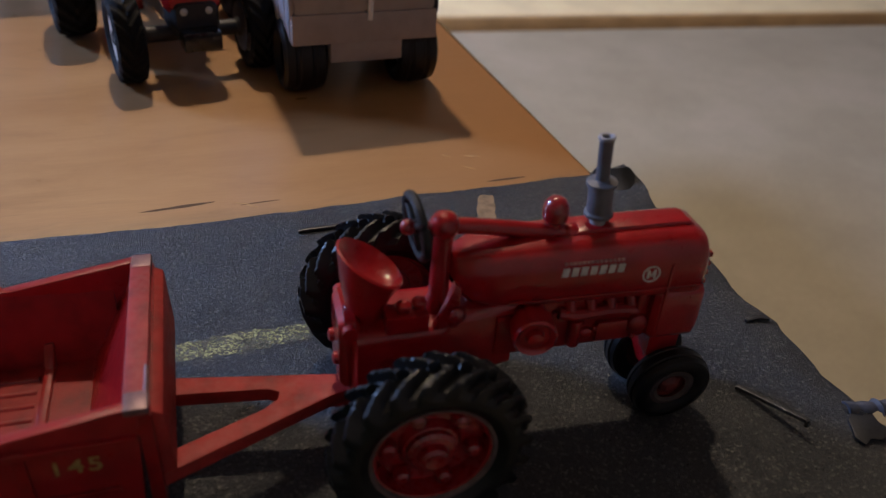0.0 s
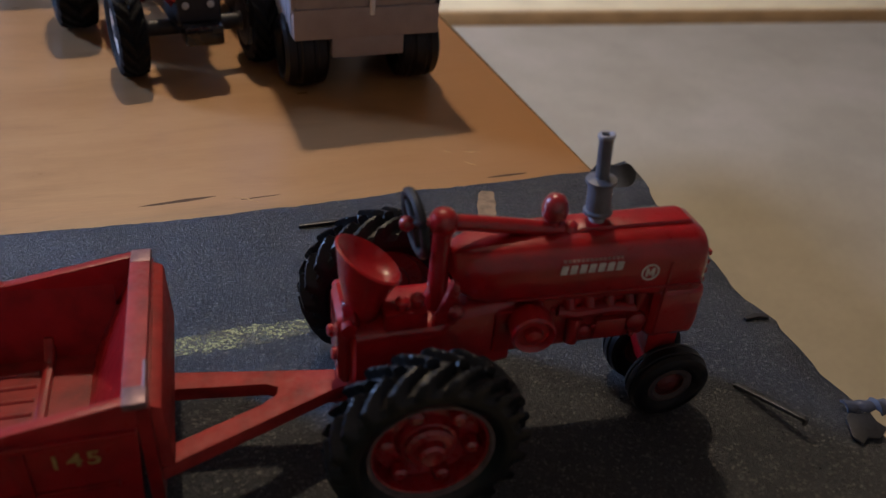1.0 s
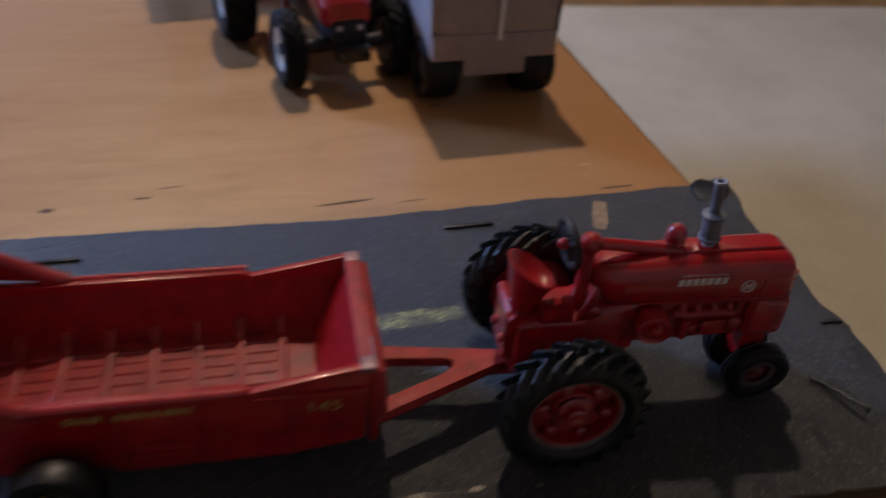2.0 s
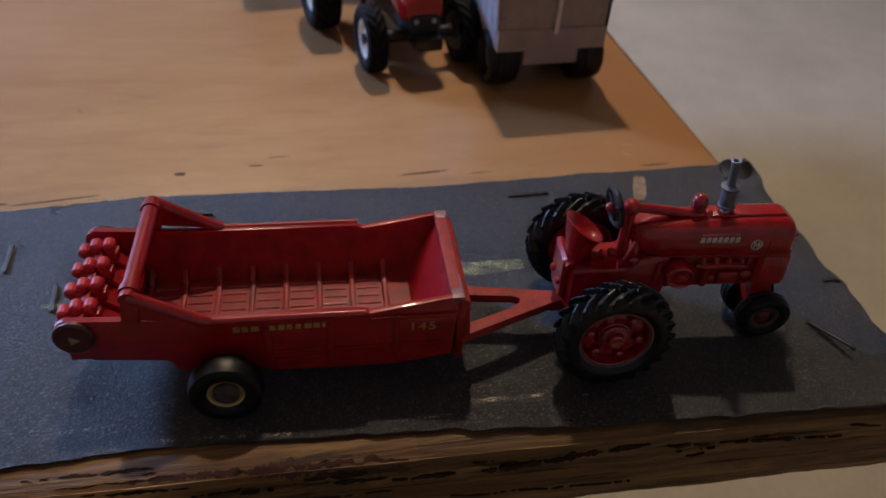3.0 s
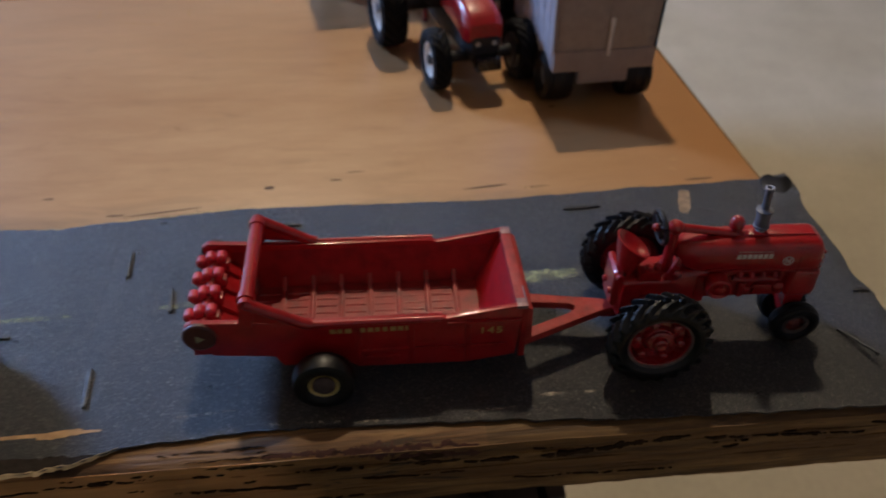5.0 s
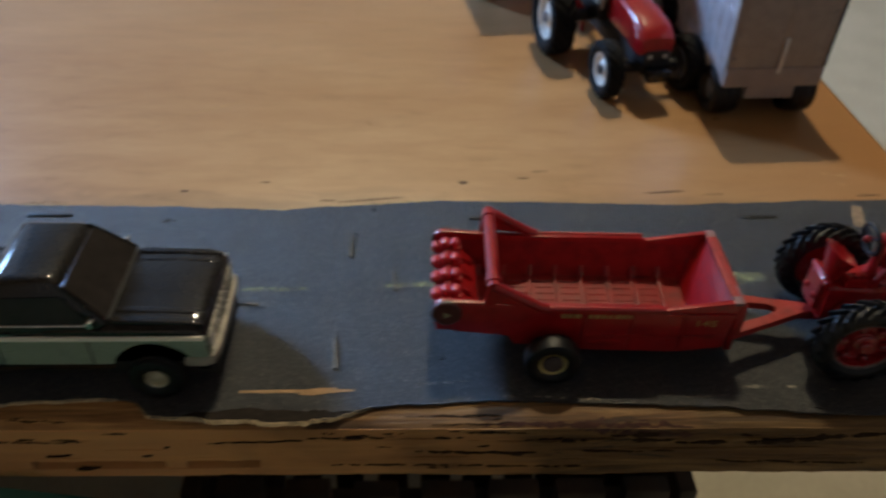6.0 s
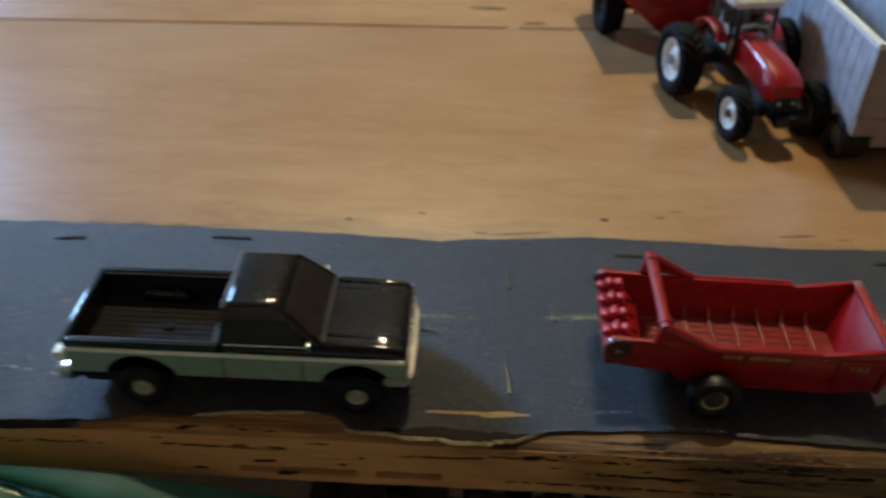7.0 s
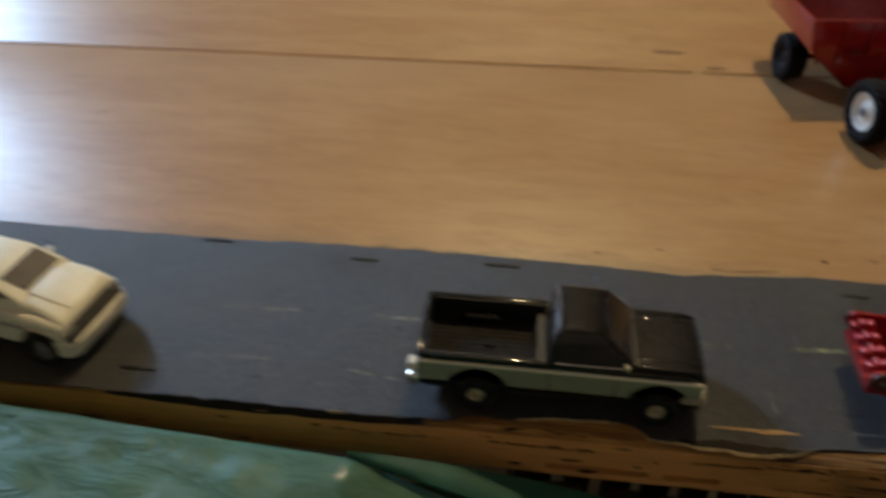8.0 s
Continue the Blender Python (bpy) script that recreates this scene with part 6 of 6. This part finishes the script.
# ---------------------------------------------------------------- modern red tractor
def big_tractor():
    t = thing("toy_tractor", 9.4, 223.4, -79.0, "red toy tractor with a white-roofed cab and pale grey wheels", "toy tractor")
    for side in (-1, 1):
        rim = put(part("rear_wheel", dish(9.0, 10.0, side, 2.2, 1.6), WHITE, t, "white dished rear wheel"), 0, side * 23.8, 15.6)
        part("tyre", lug_tyre(15.6, 10.6, 9.0, 20, 0.6), DULL_RUBBER, rim, "black lugged rear tyre")
        bm = B()
        lathe(bm, (0, side * 3.6, 0), (0, side, 0), [(0, 2.2), (0.8, 2.0), (1.0, 1.2)], 16)
        part("hub_cap", bm, GREY, rim)
        rim = put(part("front_wheel", dish(6.3, 6.6, side, 1.6, 1.1), WHITE, t, "white dished front wheel"), 40.5, side * 16.0, 11.2)
        part("tyre", lug_tyre(11.2, 7.0, 6.3, 18, 0.5), DULL_RUBBER, rim, "black lugged front tyre")
        bm = B()
        lathe(bm, (0, side * 2.0, 0), (0, side, 0), [(0, 1.8), (0.9, 1.7), (1.1, 0.9)], 16)
        part("hub_cap", bm, BLACK_MATT, rim)
        bm = B()
        lathe(bm, (0, -side * 3.5, 0), (0, -side, 0), [(0, 6.4), (0.3, 6.2), (0.6, 2.6), (1.4, 2.2)], 20)
        part("wheel_back", bm, BLACK_MATT, rim, "black inner face of the wheel")
        bm = B()
        rings = []
        for k in range(9):
            a = radians(150 - 105 * k / 8)
            ring = []
            for rr, yy in ((17.4, 9.8), (17.2, 14.6), (16.6, 14.8), (16.5, 9.8)):
                ring.append((rr * math.cos(a), side * yy, 15.6 + rr * math.sin(a)))
            rings.append(ring)
        loft(bm, rings)
        part("fender", bm, RED, t, "red rear fender", bevel=0.2)
    bm = B()
    rod(bm, (0, -22, 15.6), (0, 22, 15.6), 2.6)
    rod(bm, (40.5, -15, 11.2), (40.5, 15, 11.2), 2.0)
    hull(bm, [(-9, 5.5, 9, 19, 1.5), (10, 6, 9, 19, 1.5), (22, 4.8, 10, 19, 1.5), (47, 4.4, 10, 18, 1.2)])
    part("chassis", bm, BLACK_MATT, t, sharp=40)
    bm = B()
    hull(bm, [(11.0, 5.8, 18.0, 31.4, 2.2), (20, 6.2, 18.0, 31.3, 2.4), (33, 6.8, 18.0, 30.6, 2.8), (41.5, 7.0, 16.4, 29.0, 3.2), (45.4, 6.8, 16.8, 27.2, 3.2), (47.4, 6.0, 18.4, 25.2, 2.4)])
    hood = part("hood", bm, RED, t, "glossy red sloping hood", sharp=40)
    bm = B()
    hull(bm, [(40.5, 6.2, 12.6, 19.6, 1.6), (47.0, 5.6, 12.8, 20.6, 1.8), (48.2, 4.8, 13.4, 20.0, 1.6)])
    nose = part("grille", bm, BLACK_MATT, t, "black front grille", sharp=40)
    for y in (-3.0, 3.0):
        bm = B()
        lathe(bm, (47.4, y, 18.4), (1, 0, 0), [(0, 0.9), (0.9, 0.9), (1.2, 0.4)], 14)
        part("headlight", bm, LENS, nose, "small headlight")
    bm = B()
    box(bm, 47.5, 53.0, -4.6, 4.6, 10.0, 14.6)
    part("front_weight", bm, BLACK, t, "black front weight", bevel=0.6)
    # cab
    bm = B()
    box(bm, -10.0, 12.0, -10.0, 10.0, 18.0, 24.0)
    part("cab_base", bm, BLACK_MATT, t, bevel=0.8)
    for x, y, x2, y2 in ((11.4, -9.4, 9.0, -9.4), (11.4, 9.4, 9.0, 9.4), (-0.5, -10.0, -1.0, -9.8), (-0.5, 10.0, -1.0, 9.8), (-10.0, -9.4, -8.6, -9.0), (-10.0, 9.4, -8.6, 9.0)):
        bm = B()
        rod(bm, (x, y, 24), (x2, y2, 42.5), 0.75, seg=8)
        part("cab_post", bm, BLACK_MATT, t)
    bm = B()
    box(bm, -9.4, -8.0, -8.6, 8.6, 24.0, 41.0)
    part("cab_rear_panel", bm, CAB_BEIGE, t, "dusty beige cab rear panel", bevel=0.4)
    for side in (-1, 1):
        bm = B()
        y0, y1 = sorted((side * 9.0, side * 9.8))
        prism(bm, [(0.2, 22.0), (10.6, 22.0), (10.0, 31.0), (6.5, 34.5), (3.0, 31.5), (0.2, 38.0)], "y", y0, y1)
        part("cab_door", bm, CAB_BEIGE, t, "dusty beige cab door", bevel=0.3)
    bm = B()
    box(bm, -4.0, 2.6, -3.4, 3.4, 24, 27.6)
    box(bm, -6.0, -3.6, -3.4, 3.4, 24, 34.0)
    part("seat", bm, GREY, t, "grey seat inside the cab", bevel=0.7)
    bm = B()
    rod(bm, (8.6, 0, 24), (6.6, 0, 30), 0.7)
    lathe(bm, (6.4, 0, 30.2), (-0.35, 0, 1), [(0, 2.9), (0.6, 3.1), (0.9, 2.6)], 20)
    part("steering_wheel", bm, BLACK_MATT, t)
    bm = B()
    hull(bm, [(-12.0, 10.4, 42.2, 44.6, 1.0), (-10.6, 11.6, 42.0, 45.8, 1.6), (10.6, 11.6, 42.0, 45.8, 1.6), (12.4, 10.2, 42.2, 44.4, 1.0)])
    roof = part("roof", bm, WHITE, t, "white cab roof", sharp=40)
    bm = B()
    box(bm, -7.5, 6.0, -7.0, 7.0, 45.7, 46.2)
    part("roof_hatch", bm, TAN, roof, "tan roof hatch", bevel=0.2)
    bm = B()
    rod(bm, (12.6, -7.4, 24), (12.6, -7.4, 39), 1.0, 0.9)
    part("exhaust_pipe", bm, BLACK_MATT, t)
    bm = B()
    tube(bm, [(10.4, -8.6, 20.0), (12.4, -8.4, 28.0), (12.2, -6.4, 33.6), (12.2, 0, 35.0), (12.2, 6.4, 33.6), (12.4, 8.4, 28.0), (10.4, 8.6, 20.0)], 1.1, 8)
    part("hood_frame", bm, CAB_BEIGE, t, "dusty beige frame behind the hood")
    bm = B()
    box(bm, -24.0, -8.0, -1.6, 1.6, 8.6, 10.2)
    part("drawbar", bm, BLACK_MATT, t, bevel=0.3)
    return t


big_tractor()


# ---------------------------------------------------------------- red hopper wagon
def hopper_wagon():
    w = thing("toy_wagon", -3.8, 287.4, 98.0, "red toy grain cart with large black tyres behind the tractor", "toy cart")
    # local x runs away from the tractor, y to the left of that
    for side in (-1, 1):
        d = put(part("wheel", dish(5.6, 9.0, side, 1.8, 1.4), RIM_DARK, w, "dull dark wheel"), 0, side * 33.0, 12.6)
        part("tyre", smooth_tyre(12.6, 11.4, 5.6, 1), DULL_RUBBER, d, "black rubber tyre")
        bm = B()
        lathe(bm, (0, side * 1.4, 0), (0, side, 0), [(0, 2.0), (0.9, 1.8), (1.2, 0.8)], 16)
        part("hub_cap", bm, GREY, d)
    bm = B()
    rod(bm, (0, -30.0, 12.6), (0, 30.0, 12.6), 1.8)
    part("axle", bm, RED_DULL, w)
    bm = B()
    rings = [[(-20, -9, 4), (18, -9, 4), (18, 9, 4), (-20, 9, 4)], [(-26, -36, 27), (34, -36, 27), (34, 36, 27), (-26, 36, 27)], [(-27, -40, 44), (36, -40, 44), (36, 40, 44), (-27, 40, 44)],
             [(-25.4, -38.4, 44), (34.4, -38.4, 44), (34.4, 38.4, 44), (-25.4, 38.4, 44)], [(-24.4, -34.4, 28), (32.4, -34.4, 28), (32.4, 34.4, 28), (-24.4, 34.4, 28)], [(-18.6, -8, 6), (16.6, -8, 6), (16.6, 8, 6), (-18.6, 8, 6)]]
    loft(bm, rings)
    body = part("hopper", bm, RED, w, "red tapered hopper", bevel=0.6)
    for y in (-22, -8, 8, 22):
        bm = B()
        box(bm, -28.2, -26.4, y - 0.8, y + 0.8, 27, 43.5)
        part("rib", bm, RED_DULL, body, bevel=0.2)
    for side in (-1, 1):
        bm = B()
        rod(bm, (-22, side * 25, 24), (-8, side * 22, 12.6), 1.2, seg=8)
        part("strut", bm, RED, w)
    bm = B()
    box(bm, -50, -12, -1.6, 1.6, 7.0, 9.0)
    rod(bm, (-48, 0, 0.05), (-48, 0, 8.0), 1.2)
    part("tongue", bm, RED_DULL, w, bevel=0.4)
    bm = B()
    box(bm, -30, -26.2, 12, 22, 22, 28)
    part("chute", bm, RED_HUB, w, bevel=0.5)
    return w


hopper_wagon()


# ---------------------------------------------------------------- open grain trailer
def trailer():
    t = thing("toy_trailer", 57.0, 162.4, 94.1, "pale grey toy grain trailer with an open top", "toy trailer")
    # local x runs from the tail forward, y to the left
    HW, Z0, Z1, L = 18.2, 14.6, 48.6, 120.0
    for x in (8.6, 27.0, 98.0):
        for side in (-1, 1):
            d = put(part("wheel", dish(4.4, 8.0, side, 1.5, 1.4), GREY, t, "grey wheel"), x, side * 14.4, 9.0)
            part("tyre", smooth_tyre(9.0, 10.6, 4.6, 1), RUBBER, d, "wide black tyre")
        bm = B()
        rod(bm, (x, -12, 9.0), (x, 12, 9.0), 1.4)
        part("axle", bm, BLACK_MATT, t)
    bm = B()
    box(bm, 2.0, L, -6.5, 6.5, 9.4, 13.0)
    part("frame", bm, BLACK_MATT, t, bevel=0.5)
    for side in (-1, 1):
        bm = B()
        prism(bm, [(side * (HW - 1.3), Z0), (side * HW, Z0), (side * (HW + 0.8), Z1), (side * (HW - 0.5), Z1)], "x", 1.4, L)
        wall = part("side_wall", bm, TRAILER_SIDE, t, "pale blue-grey ribbed side", bevel=0.25)
        for k in range(16):
            bm = B()
            x = 5 + 7.2 * k
            prism(bm, [(side * (HW - 0.2), Z0 + 1), (side * (HW + 0.2), Z0 + 1), (side * (HW + 1.0), Z1 - 1), (side * (HW + 0.6), Z1 - 1)], "x", x, x + 1.2)
            part("side_rib", bm, TRAILER_SIDE, wall, bevel=0.12)
        bm = B()
        y0, y1 = sorted((side * (HW + 1.6), side * (HW - 1.0)))
        box(bm, 1.7, L, y0, y1, Z1, Z1 + 2.2)
        part("top_rail", bm, CREAM, t, "cream top rail", bevel=0.4)
    bm = B()
    box(bm, -0.6, 1.65, -HW - 1.7, HW + 1.7, Z1 + 0.02, Z1 + 2.25)
    part("tail_rail", bm, CREAM, t, "cream top rail", bevel=0.4)
    bm = B()
    box(bm, 1.5, L - 1.4, -HW + 1.3, HW - 1.3, Z0, Z0 + 1.2)
    part("floor", bm, GREY, t)
    bm = B()
    box(bm, L - 1.3, L, -HW + 1.4, HW - 1.4, Z0 + 1.3, Z1)
    part("front_wall", bm, TRAILER_SIDE, t)
    bm = B()
    prism(bm, [(-HW + 0.2, 21.6), (HW - 0.2, 21.6), (HW + 0.6, Z1 - 0.1), (-HW - 0.6, Z1 - 0.1)], "x", 0.0, 1.35)
    door = part("tail_door", bm, TRAILER_REAR, t, "flat taupe-grey tail doors", bevel=0.3)
    for side in (-1, 1):
        bm = B()
        y0, y1 = sorted((side * 0.25, side * (HW - 1.2)))
        box(bm, -0.3, 0.1, y0, y1, 21.0, Z1 - 1.4)
        part("door_panel", bm, TRAILER_REAR, door, bevel=0.15)
        bm = B()
        prism(bm, [(side * (HW - 0.7), 20.4), (side * (HW + 0.1), 20.4), (side * (HW + 0.9), Z1 - 0.2), (side * (HW + 0.1), Z1 - 0.2)], "x", -0.45, 1.2)
        part("corner_post", bm, BLACK_MATT if side < 0 else TRAILER_REAR, door, bevel=0.15)
        for z in (24.0, 32.5, 41.0):
            bm = B()
            y0, y1 = sorted((side * (HW - 2.8), side * (HW - 0.9)))
            box(bm, -0.75, -0.2, y0, y1, z, z + 1.2)
            part("hinge", bm, TRAILER_REAR, door, bevel=0.12)
    bm = B()
    rod(bm, (-0.9, -0.9, 19.6), (-0.9, -1.3, 32.0), 0.7, seg=10)
    box(bm, -1.3, -0.2, -1.9, -0.5, 30.4, 32.6)
    part("latch_bar", bm, LATCH, door, "pale metal latch bar", bevel=0.1)
    bm = B()
    box(bm, -1.0, 3.4, -HW + 0.2, HW - 0.2, 14.2, 21.4)
    bump_ = part("tail_bumper", bm, BUMPER_TAUPE, t, "flat pinkish-taupe bumper", bevel=0.35)
    bm = B()
    box(bm, -0.8, 2.6, -9.2, 8.8, 9.4, 14.4)
    part("step_plate", bm, BUMPER_TAUPE, bump_, bevel=0.4)
    for y in (-9, 9):
        bm = B()
        box(bm, 84, 88, y - 2, y + 2, 0.05, 9.6)
        part("landing_leg", bm, BLACK_MATT, t, bevel=0.3)
    return t


trailer()


# ---------------------------------------------------------------- green tarp heaped in front of the table
def tarp():
    ob = thing("green_tarp", 0, 0, 0, "crumpled green tarp heaped against the table's edge", "tarp", z=FLOOR * 1000)

    def sheet(name, xa, xb, ya, yb, nx, ny, height, material, label, diagonal=0.0):
        bm = B()
        cols = []
        for i in range(nx + 1):
            col = []
            for j in range(ny + 1):
                y = ya + (yb - ya) * j / ny
                x = xa + (xb + diagonal * (yb - y) - xa) * i / nx
                col.append(bm.verts.new((x, y, height(x, y) - FLOOR * 1000)))
            cols.append(col)
        for a, b in zip(cols, cols[1:]):
            for j in range(ny):
                bm.faces.new((a[j], b[j], b[j + 1], a[j + 1]))
        rim_ = [g[0] for g in cols] + cols[-1][1:] + [g[-1] for g in reversed(cols[:-1])] + list(reversed(cols[0][1:-1]))
        lowv = [bm.verts.new((v.co.x, v.co.y, 0.0)) for v in rim_]
        for i in range(len(rim_)):
            k = (i + 1) % len(rim_)
            bm.faces.new((rim_[i], lowv[i], lowv[k], rim_[k]))
        bm.faces.new(lowv)
        return part(name, bm, material, ob, label, sharp=80)

    def folds(x, y, k):
        a = 3.2 * noise.noise((x * 0.014, y * 0.03, k)) + 2.0 * noise.noise((x * 0.04, y * 0.07, k + 4)) + 0.9 * noise.noise((x * 0.11, y * 0.16, k + 8))
        return a + 1.6 * abs(noise.noise((x * 0.05 + y * 0.03, y * 0.05, k + 2))) + 0.8 * abs(noise.noise((x * 0.16 - y * 0.08, y * 0.12, k + 5)))

    def upper(x, y):
        # a crest along y = 8 that sinks towards its tip, falling away to the table behind it
        crest = 8.0 - 10.5 * max(-0.6, min(1.0, (x + 345) / 123.0)) - 0.38 * max(0.0, x + 222.0)
        ridge = 8.0 - 0.09 * max(0.0, x + 222.0)
        if y > ridge:
            return crest - 1.7 * (y - ridge) + folds(x, ridge, 0) * 0.3
        d = ridge - y
        return crest - 0.05 * d - 0.075 * max(0.0, 14 - abs(d - 14)) + folds(x, y, 0) * min(1.0, 0.3 + d / 22.0)

    def lower(x, y):
        return -25.0 - 14.0 * max(0.0, (x + 190) / 110.0) - 0.06 * (20 - y) + folds(x, y, 30) * 0.7
    sheet("upper_fold", -800.0, -140.0, -330.0, 17.0, 260, 140, upper, TARP, "pale green crumpled upper fold", 0.2)
    sheet("lower_fold", -213.0, -100.0, -330.0, 17.0, 60, 50, lower, SHADED_TARP, "lower fold coloured dark green for its shade", 0.55)
    bm = B()
    rows = []
    for i in range(31):
        u = i / 30
        x = -223 + 125 * u
        y = 9.5 + 6.5 * min(1.0, 2.2 * u)
        z = -1.2 - 25.0 * u - 8.0 * u * u + 0.6 * math.sin(11 * u) - FLOOR * 1000
        w = 0.8 + 22.0 * u ** 0.8
        sag = 1.2 * math.sin(math.pi * min(1.0, 2.2 * u))
        rows.append([(x, y, z), (x + 0.3, y - w * 0.35, z - 0.4 - sag * 0.6 * u), (x + 0.6, y - w * 0.7, z - 0.6 - 1.2 * u), (x + 0.8, y - w, z - 1.4 - 2.4 * u), (x + 0.6, y - w * 0.97, z - 2.6 - 3.0 * u), (x + 0.3, y - w * 0.5, z - 2.4 - 2.0 * u), (x, y - 0.1, z - 1.6)])
    loft(bm, rows)
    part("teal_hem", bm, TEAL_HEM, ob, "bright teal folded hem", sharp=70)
    return ob


tarp()
